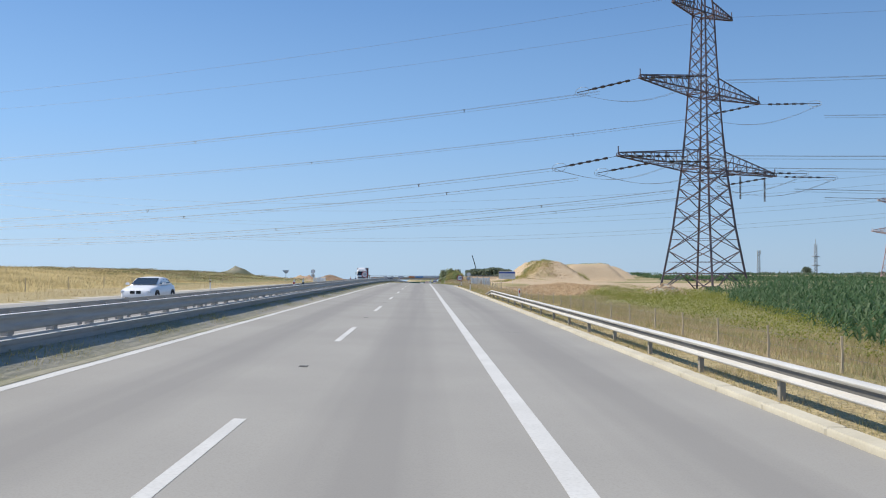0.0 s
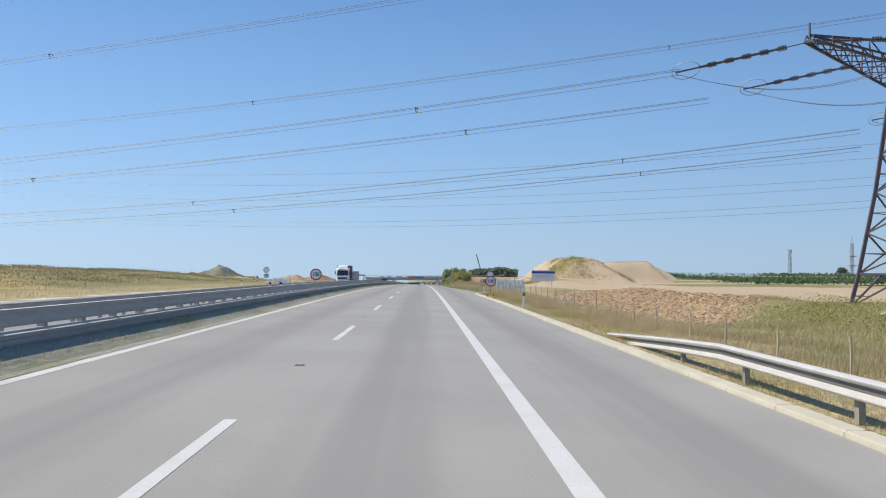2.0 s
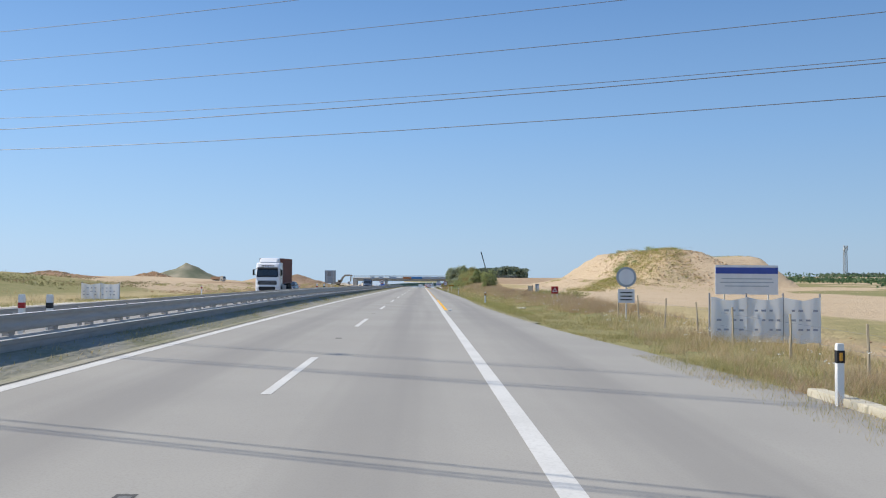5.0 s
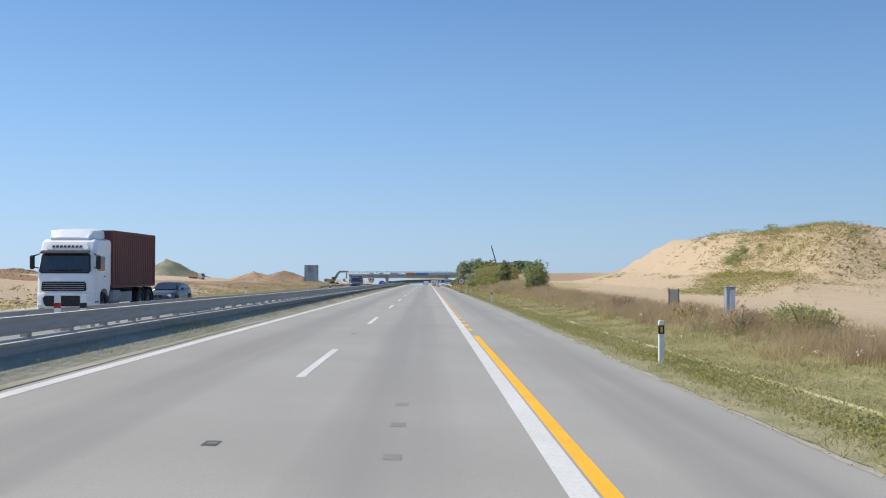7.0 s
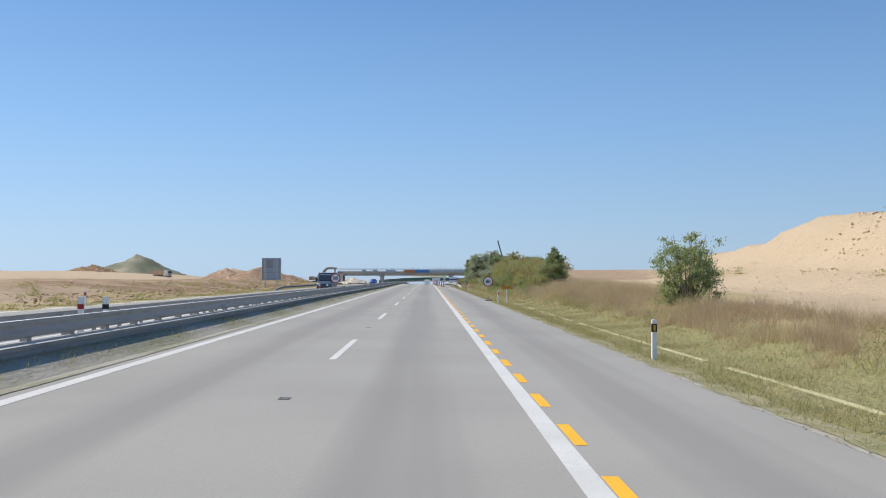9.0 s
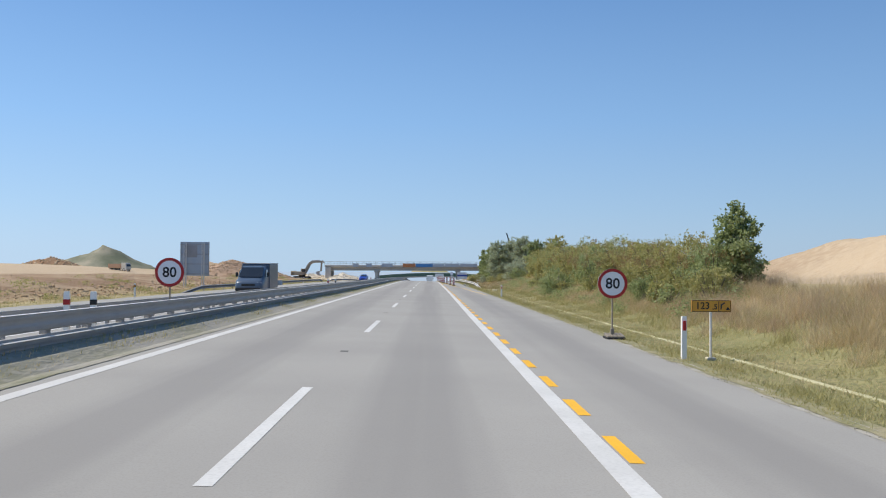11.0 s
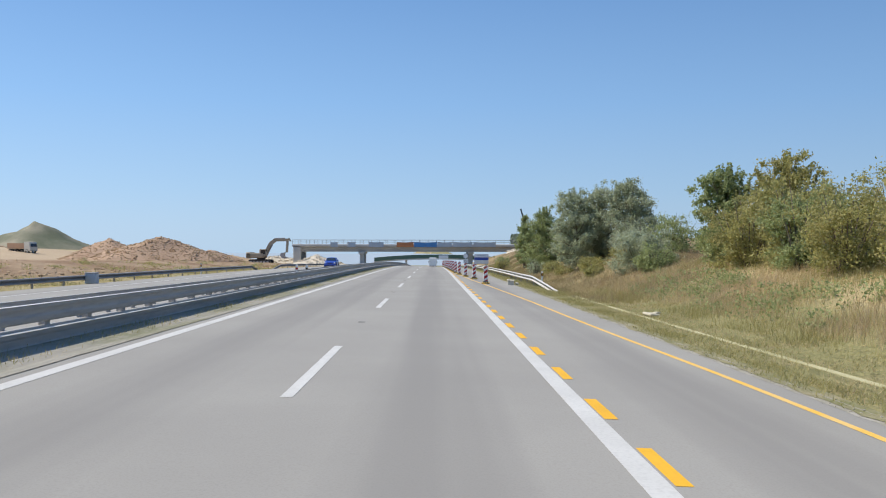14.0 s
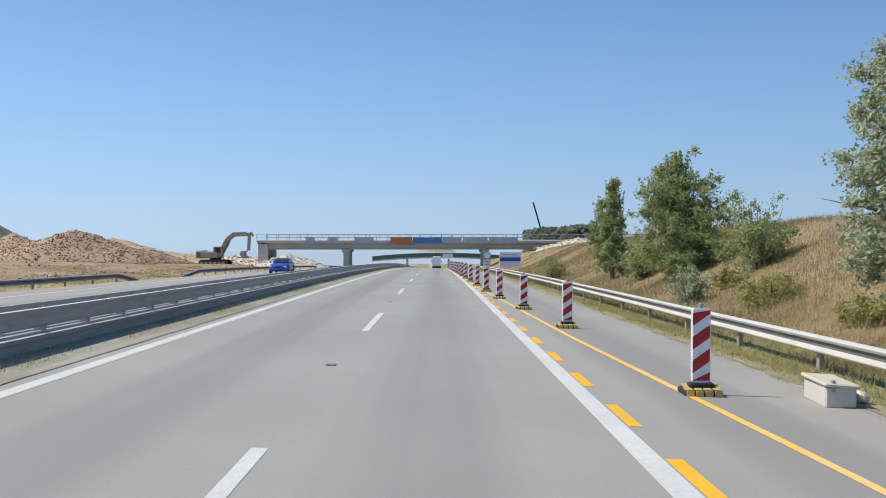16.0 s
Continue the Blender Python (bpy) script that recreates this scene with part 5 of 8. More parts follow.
# ---------------------------------------------------------------- bridge
def bridge():
    t = thing("overpass", (0, 564.0, 0), "weathered concrete motorway overpass with tarpaulins on its rail", "bridge")
    x0, x1 = -33.5, 48.0
    top = lambda x: -0.75 + 0.004 * (x + 30)
    n = 27
    st = [((x0 + (x1 - x0) * i / n, 0, top(x0 + (x1 - x0) * i / n)), (0, 1, 0), (0, 0, 1)) for i in range(n + 1)]
    part("deck", Shape().sweep([(-4.6, -0.05), (-4.6, -0.42), (-4.2, -0.5), (-3.4, -0.62), (3.4, -0.62), (4.2, -0.5), (4.6, -0.42), (4.6, -0.05), (4.3, 0.12), (-4.3, 0.12)], st), BRIDGE_CONCRETE, t)
    for yy in (-3.0, -1.0, 1.0, 3.0):
        st2 = [((-31.5 + 52.5 * i / 12, yy, top(-31.5 + 52.5 * i / 12) - 0.6), (0, 1, 0), (0, 0, 1)) for i in range(13)]
        part("girder", Shape().sweep([(-0.3, 0.0), (-0.3, -0.12), (-0.12, -0.2), (-0.12, -0.85), (-0.3, -0.95), (-0.3, -1.1), (0.3, -1.1), (0.3, -0.95), (0.12, -0.85), (0.12, -0.2), (0.3, -0.12), (0.3, 0.0)], st2), BRIDGE_CONCRETE, t)
    for xp in (-17.2, 8.6):
        zb = g(xp, 564) - 0.5
        part("pier", Shape().box((xp, 0, (zb + top(xp) - 1.6) / 2), (1.1, 5.6, top(xp) - 1.6 - zb), None, 0.12), BRIDGE_CONCRETE, t)
        part("crosshead", Shape().box((xp, 0, top(xp) - 1.95), (1.5, 8.2, 0.55), None, 0.1), BRIDGE_CONCRETE, t)
    for xa in (-32.4, 21.8):
        part("abutment", Shape().box((xa, 0, top(xa) - 2.6), (1.8, 9.0, 4.0), None, 0.08), BRIDGE_CONCRETE, t)
        s = 1 if xa > 0 else -1
        if s < 0:
            continue
        part("wing_wall", Shape().box((xa + 4.5 * s, -4.4, top(xa) - 1.4), (8.5, 0.4, 2.6), None, 0.05), BRIDGE_CONCRETE, t)
    for yy in (-4.45, 4.45):
        part("handrail", Shape().tube([(x0 + (x1 - x0) * i / n, yy, top(x0 + (x1 - x0) * i / n) + 1.1) for i in range(n + 1)], [0.05] * (n + 1), 6)
                    .tube([(x0 + (x1 - x0) * i / n, yy, top(x0 + (x1 - x0) * i / n) + 0.6) for i in range(n + 1)], [0.03] * (n + 1), 5), GREY_STEEL, t)
        pm = Shape().box((0, 0, 0.6), (0.08, 0.08, 1.0)).mesh("rail_post", GREY_STEEL)
        for k in range(41):
            o = part("rail_post", pm, GREY_STEEL, t)
            o.location = (x0 + 2 * k, yy, top(x0 + 2 * k) + 0.05)
    # sheets and boards hung on the near side
    cloth = {"grey": BRIDGE_CONCRETE, "orange": material("faded orange tarpaulin", (0.5, 0.2, 0.08), (0.42, 0.17, 0.08), (0.3, 0.14, 0.08), 0.8, 8, 0.7, 0, 0.1, 0.01),
             "blue": material("blue tarpaulin", (0.08, 0.24, 0.5), (0.07, 0.2, 0.42), (0.05, 0.14, 0.3), 0.8, 8, 0.7, 0, 0.1, 0.01)}
    for a, b, c in ((-24.5, -22.8, "grey"), (-20.5, -18.6, "grey"), (-15.5, -12.0, "grey"), (-8.9, -4.9, "orange"), (-4.8, 0.6, "blue"), (0.7, 4.2, "grey"), (4.4, 9.0, "grey"), (9.2, 14.5, "grey")):
        s = Shape()
        nn = 10
        pts = []
        for j in (0, 1):
            for i in range(nn + 1):
                x = a + (b - a) * i / nn
                pts.append((x, -4.72 - 0.05 * math.sin(i * 1.9 + a), top(x) - 0.55 + 1.12 * j - (0.06 * math.sin(i * math.pi / nn) if j else 0)))
        s.add(pts, [(i, i + 1, nn + 2 + i, nn + 1 + i) for i in range(nn)])
        part("tarpaulin" if c != "grey" else "panel", s, cloth[c] if c != "grey" else PANEL_BACK, t, "" if c == "grey" else c + " tarpaulin", True)
    return t


bridge()


def far_bridge():
    t = thing("overpass", (5.0, 900.0, -10.5), "distant overpass with green noise screens", "bridge")
    green = material("green noise screen", (0.08, 0.14, 0.11), (0.1, 0.16, 0.13), (0.06, 0.1, 0.09), 0.2, 3, 0.8, 0, 0, 0)
    st = [((-42 + 84 * i / 12, 0, 1.6 - 2.2 * ((i - 6) / 6) ** 2), (0, 1, 0), (0, 0, 1)) for i in range(13)]
    part("deck", Shape().sweep([(-4, -1.2), (4, -1.2), (4, 0), (-4, 0)], st), BRIDGE_CONCRETE, t)
    part("screen", Shape().sweep([(-4.1, -0.4), (-3.9, -0.4), (-3.9, 1.9), (-4.1, 1.9)], st), green, t)
    part("sign_panel", Shape().box((1.5, -4.4, 1.6), (6, 0.2, 2.6), None, 0.05), SIGN_WHITE, t)
    for x in (-22, 2, 26):
        part("pier", Shape().box((x, 0, -5), (1.2, 5, 9.5), None, 0.1), BRIDGE_CONCRETE, t)
    return t


far_bridge()


# ---------------------------------------------------------------- power line
LINE = Vector((-0.9397, 0.342, 0))
BACK = Vector((0.9, -0.43, 0))
ARM = Vector((0.8, 0.6, 0))


def pylon(at, label, main=True, mat=PYLON_STEEL):
    t = thing("electricity_pylon", at, label, "pylon", "pylons", 36.87)
    # half widths of the square body at each height
    heights, halves = [0.0, 2.6, 9.0, 17.2, 22.2, 27.9, 34.0, 39.4, 41.6], [4.4, 3.95, 3.05, 2.2, 1.85, 1.55, 1.25, 1.05, 0.85]
    half = lambda z: float(np.interp(z, heights, halves))
    corner = lambda i, z: Vector(((1 if i in (1, 2) else -1) * half(z), (1 if i in (2, 3) else -1) * half(z), z))
    for i in range(4):
        leg = Shape()
        for a, b in zip(heights, heights[1:]):
            leg.bar(corner(i, a), corner(i, b), 0.26 if a < 20 else 0.2)
        leg.box(corner(i, 0) + Vector((0, 0, 0.1)), (0.9, 0.9, 0.6), None, 0.08)
        part("leg", leg, mat, t)
    levels = [0.0, 2.6, 5.8, 9.0, 12.0, 14.7, 17.2, 18.9, 20.6, 22.2, 24.2, 26.1, 27.9, 29.8, 31.6, 33.4, 35.2, 37.2, 39.4]
    for i in range(4):
        j = (i + 1) % 4
        face = Shape()
        for a, b in zip(levels, levels[1:]):
            w = 0.11 if a < 16 else 0.08
            if a == 0.0:
                mid = (corner(i, b) + corner(j, b)) / 2
                face.bar(corner(i, a), mid, 0.13).bar(corner(j, a), mid, 0.13)
                for k in (0.33, 0.66):
                    face.bar(corner(i, a).lerp(mid, k), corner(i, b * k), 0.08).bar(corner(j, a).lerp(mid, k), corner(j, b * k), 0.08)
            else:
                face.bar(corner(i, a), corner(j, b), w).bar(corner(j, a), corner(i, b), w)
                if b - a > 2.2:
                    m = (corner(i, a) + corner(j, b)) / 2
                    face.bar(corner(i, (a + b) / 2), m, 0.06).bar(corner(j, (a + b) / 2), m, 0.06)
            if b in (2.6, 17.2, 19.8, 27.9, 30.3, 39.4):
                face.bar(corner(i, b), corner(j, b), 0.14)
        part("bracing", face, mat, t)
    tips = []
    for z, reach, rise in ((17.2, 18.4, 2.6), (27.9, 14.0, 2.4), (39.4, 7.0, 1.9)):
        for s in (-1, 1):
            arm = Shape()
            n = 8
            h0 = half(z)
            lo = lambda k, e: Vector((s * (h0 + (reach - h0) * k), e * h0 * (1 - 0.85 * k), z + 0.5 * k))
            hi = lambda k: Vector((s * (h0 + (reach - h0) * k), 0, z + rise * (1 - k) + 0.9 * k))
            for e in (-1, 1):
                arm.bar(lo(0, e), lo(1, e), 0.16)
                arm.bar(Vector((s * half(z + rise), e * half(z + rise), z + rise)), hi(1), 0.14)
                for k in range(n):
                    a, b = k / n, (k + 1) / n
                    up = lambda q: Vector((s * (h0 + (reach - h0) * q), e * h0 * (1 - 0.9 * q), z + rise * (1 - q) + 0.9 * q))
                    arm.bar(lo(a, e), up(b), 0.07).bar(lo(b, e), up(b), 0.07)
            for k in range(n):
                a, b = k / n, (k + 1) / n
                arm.bar(lo(a, -1), lo(b, 1), 0.07).bar(lo(a, 1), lo(b, -1), 0.06)
            arm.bar(lo(1, -1), lo(1, 1), 0.18)
            arm.bar(lo(1, 0), lo(1, 0) + Vector((0, 0, 1.2)), 0.1)
            part("cross_arm", arm, mat, t)
            tips.append((s, z, reach))
    if not main:
        return t
    # insulator strings lie along the wires, on both sides of the angle pylon
    inward = Matrix.Rotation(math.radians(-36.87), 3, "Z")
    for s, z, reach in tips:
        if z > 30:
            continue
        for r in ((reach, reach * 0.55) if z < 20 else (reach,)):
            ends = []
            for way, drop in ((Vector((-0.89, 0.455, 0)), -0.14), (BACK, -0.06)):
                run = inward @ way + Vector((0, 0, drop))
                a = Vector((s * r, 0, z + 0.45))
                cross = Vector((-run.y, run.x, 0)).normalized()
                st = Shape()
                for twin in (-0.14, 0.14):
                    n = 40
                    for k in range(n):
                        q = 1.4 + 5.6 * k / n
                        thick = 0.2 if (k // 4) % 2 == 0 else 0.08
                        st.bar(a + run * q + cross * twin, a + run * (q + 5.6 / n * 0.8) + cross * twin, thick, None, 8)
                    st.bar(a, a + run * 8.6 + cross * twin, 0.05)
                ins = part("insulator_string", st, INSULATOR, t)
                end = a + run * 7.9
                hoop = [end + run * (0.95 * math.sin(q * math.tau / 18)) + cross * (0.35 * math.cos(q * math.tau / 18)) + Vector((0, 0, 0.5 * math.cos(q * math.tau / 18))) for q in range(19)]
                part("grading_ring", Shape().tube(hoop, [0.03] * 19, 5, False), PANEL_BACK, ins)
                ends.append(a + run * 8.6)
            # jumper loop under the arm
            for off in (0.0, 0.4):
                lp = [ends[0].lerp(ends[1], k / 14) + Vector((off, 0, -2.0 * math.sin(math.pi * k / 14) - 0.1)) for k in range(15)]
                part("jumper_wire", Shape().tube(lp, [0.018] * 15, 4), WIRE, t)
    for dx in (9.0, 15.5):
        st = Shape()
        for k in range(20):
            st.bar((dx, 0, 17.0 - 0.17 * k), (dx, 0, 17.0 - 0.17 * k - 0.12), 0.2, None, 8)
        part("insulator_string", st, INSULATOR, t)
    return t


PY = Vector((39.8, 122.9, -0.6))
pylon(PY, "tall dark rusty lattice electricity pylon with three cross-arms")
RED_WHITE = material("faded red and white mast paint", (0.45, 0.3, 0.29), (0.55, 0.45, 0.44), (0.3, 0.2, 0.2), 0.3, 4, 0.7, 0, 0, 0)
pylon((166.5, 300.0, -1.0), "distant lattice electricity pylon in faded paint", False, RED_WHITE)


def conductors(name, runs, label, count=3, thick=0.018):
    """Parallel wires through the points of each run, with spacers; runs of (points, every how many a spacer)."""
    t = thing(name, (0, 0, 0), label, "power line", "power lines")
    for pts in runs:
        way = (pts[-1] - pts[0]).normalized()
        side = Vector((-way.y, way.x, 0)).normalized()
        offs = [side * -0.22, side * 0.22, Vector((0, 0, -0.36))][:count] if count > 1 else [Vector((0, 0, 0))]
        for o in offs:
            part("conductor", Shape().tube([p + o for p in pts], [thick] * len(pts), 4), WIRE, t)
        if count > 1:
            for k in range(3, len(pts) - 2, 7):
                part("spacer", Shape().bar(pts[k] - side * 0.26, pts[k] + side * 0.26, 0.07).bar(pts[k] - side * 0.24, pts[k] - Vector((0, 0, 0.38)), 0.06).bar(pts[k] + side * 0.24, pts[k] - Vector((0, 0, 0.38)), 0.06), WIRE, t)
    return t


# height at the pylon, slope and curve of each wire along the line, by its offset across it
ACROSS = Vector((-0.342, -0.9397, 0))
for off, z, slope, curve, first in ((12.5, 17.57, -0.1014, 0.00034, 18.7), (5.0, 16.77, -0.0967, 0.00031, 17.0), (-8.5, 14.98, -0.1045, 0.0004, 5.0), (-15.5, 14.26, -0.0947, 0.00033, 4.0), (5.5, 28.17, -0.0867, 0.00028, 14.0), (-15.6, 26.5, -0.0867, 0.00029, 1.0)):
    base = Vector((39.3, 120.0, 0)) + ACROSS * off
    forward = [base + LINE * s + Vector((0, 0, z + slope * s + curve * s * s)) for s in [first + (300 - first) * k / 44 for k in range(45)]]
    r = (PY - base).dot(ACROSS) / ARM.dot(ACROSS) * -1
    tip = PY + ARM * r + BACK * 8.6
    back = [Vector((tip.x, tip.y, z - 0.9)) + BACK * (230 * k / 30) + Vector((0, 0, 1.5 * k / 30 - 4 * 4.0 * (k / 30) * (1 - k / 30))) for k in range(31)]
    conductors("conductor_bundle", [forward, back], "bundled aluminium power conductors with spacers")
for r in (-7.0, 7.0):
    start = PY + ARM * r + Vector((0, 0, 40.4))
    conductors("earth_wire", [[start + w * (300 * k / 40) + Vector((0, 0, -0.08 * 300 * k / 40 + 0.00028 * (300 * k / 40) ** 2)) for k in range(41)] for w in (LINE, BACK)], "thin earth wire along the tops of the pylons", 1, 0.016)
# a second, lower line crosses the motorway further on
NEXT = Vector((-0.9135, 0.4067, 0))
for ox, oy, z, slope, curve in ((-19.5, 186.0, 8.58, 0.0184, 0.00043), (-21.0, 183.0, 9.1, 0.0184, 0.00043), (-15.9, 194.4, 12.25, 0.0236, 0.00045), (-18.3, 188.9, 12.83, 0.0229, 0.00041), (-17.0, 191.0, 15.4, 0.0229, 0.00041), (-17.5, 190.0, 17.0, 0.0229, 0.0004)):
    pts = [Vector((ox, oy, 0)) + NEXT * s + Vector((0, 0, z + slope * s + curve * s * s)) for s in range(-190, 171, 10)]
    conductors("overhead_wire", [pts], "thin wire of a second power line over the motorway", 1, 0.017)


def mast(x, y, z0, z1, label, head):
    t = thing("radio_mast", (x, y, z0), label, "radio mast", "radio masts")
    s = Shape()
    h = z1 - z0
    for a, b in ((-1, -1), (1, -1), (1, 1), (-1, 1)):
        s.bar((a * 1.0, b * 1.0, 0), (a * 0.6, b * 0.6, h), 0.25)
    n = int(h / 2.2)
    for k in range(n):
        s.bar((-1, -1, k * h / n), (1, -1, (k + 1) * h / n), 0.18).bar((1, 1, k * h / n), (-1, 1, (k + 1) * h / n), 0.18)
    part("lattice", s, GREY_STEEL, t)
    if head:
        for zz in (0.45, 0.68):
            part("platform", Shape().box((0, 0, h * zz), (4.5, 4.5, 0.5)), GREY_STEEL, t)
        part("antenna", Shape().bar((0, 0, h), (0, 0, h + 4), 0.3), GREY_STEEL, t)
    else:
        for k in (-1, 1):
            part("antenna", Shape().box((k * 1.1, -0.6, h - 1.4), (0.5, 0.4, 2.8)), WHITE_PLASTIC, t)
    return t


mast(299.3, 650, -4.0, 25.0, "steel lattice lookout mast far across the field", True)
mast(255.4, 650, -3.0, 20.2, "slim lattice radio mast far across the field", False)


# ---------------------------------------------------------------- vehicles
def shell(sections):
    """A closed body skinned over cross-sections of (y, [(x, z), ...])."""
    s = Shape()
    n = len(sections[0][1])
    for y, ring in sections:
        s.v += [(x, y, z) for x, z in ring]
    for i in range(len(sections) - 1):
        s.f += [(i * n + k, i * n + (k + 1) % n, (i + 1) * n + (k + 1) % n, (i + 1) * n + k) for k in range(n)]
    s.f += [tuple(range(n - 1, -1, -1)), tuple((len(sections) - 1) * n + k for k in range(n))]
    return s


def ring(w, z0, z1, top=0.9):
    """Rounded body section: half width w, from z0 to z1, narrowed at the top."""
    t = w * top
    m = (z0 + z1) / 2
    half = [(w * 0.9, z0), (w, z0 + (z1 - z0) * 0.15), (w, m), (w * 0.5 + t * 0.5, z1 - (z1 - z0) * 0.14), (t * 0.88, z1 - 0.02), (t * 0.5, z1)]
    return half + [(-x, z) for x, z in reversed(half)]


def wheel(parent, x, y, r, wide=0.22):
    w = part("wheel", Shape().disc((x, y, r), r, wide, "X", 24, r * 0.62), RUBBER, parent)
    rim = Shape().disc((x, y, r), r * 0.62, wide * 0.6, "X", 20, r * 0.5)
    for k in range(5):
        a = k * math.tau / 5
        rim.bar((x, y, r), (x, y + math.cos(a) * r * 0.56, r + math.sin(a) * r * 0.56), 0.07)
    part("rim", rim, CHROME, w)


def car(x, y, paint, label, turn=0.0, height=1.44, estate=False, zf=far_surface):
    """A passenger car whose nose points towards -y."""
    t = thing("car", (x, y, float(zf(x, y))), label, "car", "cars", turn)
    w = 0.9
    secs = [(-2.28, ring(w * 0.72, 0.38, 0.66)), (-2.2, ring(w * 0.86, 0.26, 0.76)), (-1.9, ring(w * 0.96, 0.2, 0.86)), (-1.2, ring(w, 0.2, 0.96)), (-0.7, ring(w, 0.2, 1.0)), (0.6, ring(w, 0.2, 1.02)), (1.5, ring(w, 0.2, 1.04)),
            (2.0, ring(w * 0.96, 0.24, 1.02)), (2.28, ring(w * 0.86, 0.34, 0.96))]
    body = part("body", shell(secs), paint, t, smooth=True)
    tail = 2.05 if estate else 1.75
    secs = [(-0.95, ring(w * 0.82, 0.92, 0.98, 0.9)), (-0.45, ring(w * 0.85, 0.92, 1.22, 0.86)), (-0.05, ring(w * 0.84, 0.92, height - 0.03, 0.8)), (0.6, ring(w * 0.84, 0.92, height, 0.78)), (1.2, ring(w * 0.83, 0.92, height - 0.05, 0.78)),
            (tail - 0.25, ring(w * 0.82, 0.94, height - (0.14 if estate else 0.26), 0.8)), (tail + 0.2, ring(w * 0.8, 0.94, 1.06, 0.9))]
    part("roof", shell(secs), paint, t, smooth=True)
    gl = Shape()
    gl.add([(-0.68, -0.93, 1.0), (0.68, -0.93, 1.0), (0.58, -0.1, height - 0.09), (-0.58, -0.1, height - 0.09)], [(0, 1, 2, 3)])
    gl.v = [(a, b - 0.035, c + 0.03) for a, b, c in gl.v]
    part("windscreen", gl, CAR_GLASS, t)
    for s in (-1, 1):
        part("side_window", Shape().add([(s * 0.785, -0.62, 1.03), (s * 0.785, 0.45, 1.05), (s * 0.7, 0.45, height - 0.13), (s * 0.7, -0.02, height - 0.15)], [(0, 1, 2, 3)]), CAR_GLASS, t)
        part("side_window", Shape().add([(s * 0.785, 0.52, 1.05), (s * 0.77, 1.45, 1.08), (s * 0.7, 1.15, height - 0.16), (s * 0.7, 0.52, height - 0.13)], [(0, 1, 2, 3)]), CAR_GLASS, t)
        part("headlight", Shape().box((s * 0.62, -2.17, 0.66), (0.36, 0.16, 0.13), pose(0, 0, 0, 12, 0, -s * 16).to_3x3(), 0.03), LAMP_GLASS, body)
        part("mirror", Shape().box((s * 1.0, -0.55, 1.05), (0.2, 0.12, 0.14), None, 0.03), paint, body)
        for yy in (-1.38, 1.4):
            wheel(t, s * 0.8, yy, 0.33)
        part("wheel_arch", Shape().disc((s * 0.885, -1.38, 0.35), 0.39, 0.06, "X", 20, 0.33), BLACK, body)
        part("wheel_arch", Shape().disc((s * 0.885, 1.4, 0.35), 0.39, 0.06, "X", 20, 0.33), BLACK, body)
    for s in (-1, 1):
        part("grille", Shape().box((s * 0.16, -2.27, 0.62), (0.26, 0.06, 0.16), None, 0.02), BLACK, body)
    part("lower_intake", Shape().box((0, -2.22, 0.38), (1.1, 0.08, 0.16), None, 0.02), BLACK, body)
    return t


car(-15.2, 50.6, WHITE_CAR, "white hatchback saloon car on the opposite carriageway", 0)
car(-16.0, 243.5, BLUE_CAR, "dark grey estate car behind the lorry", 0, 1.46, True)
car(-15.4, 484.0, BRIGHT_BLUE_CAR, "bright blue car on the opposite carriageway", 0)


def cab_shell(profile, half, inset):
    """A cab drawn from its side profile of (y, z); the corners of its front curve back."""
    s = Shape()
    xs = [-half, -half + 0.04, -half + 0.16, -half + 0.4, half - 0.4, half - 0.16, half - 0.04, half]
    back = [inset, inset * 0.62, inset * 0.25, 0.02, 0.02, inset * 0.25, inset * 0.62, inset]
    n = len(profile)
    for x, d in zip(xs, back):
        s.v += [(x, y + (d if y < 0.7 else 0.0), z - (0.05 if z > 2.9 and abs(x) > half - 0.1 else 0.0)) for y, z in profile]
    for i in range(len(xs) - 1):
        s.f += [(i * n + k, i * n + (k + 1) % n, (i + 1) * n + (k + 1) % n, (i + 1) * n + k) for k in range(n)]
    s.f += [tuple(range(n - 1, -1, -1)), tuple((len(xs) - 1) * n + k for k in range(n))]
    return s


def pane(points, thick, axis):
    """A flat plate with the given outline, made thick along one axis."""
    d = Vector(axis) * thick
    n = len(points)
    return Shape().add([Vector(p) for p in points] + [Vector(p) + d for p in points], [tuple(range(n)), tuple(range(2 * n - 1, n - 1, -1))] + [(k, (k + 1) % n, n + (k + 1) % n, n + k) for k in range(n)])


def rounded(w0, w1, z0, z1, y_of, c=0.08):
    """Outline of a rounded plate on the cab's front: half widths below and above, heights, and the front's y at a height."""
    out = []
    for w, z, s in ((w0 - c, z0, 1), (w0, z0 + c, 1), (w1, z1 - c, 1), (w1 - c, z1, 1), (w1 - c, z1, -1), (w1, z1 - c, -1), (w0, z0 + c, -1), (w0 - c, z0, -1)):
        out.append((s * w, y_of(z), z))
    return out


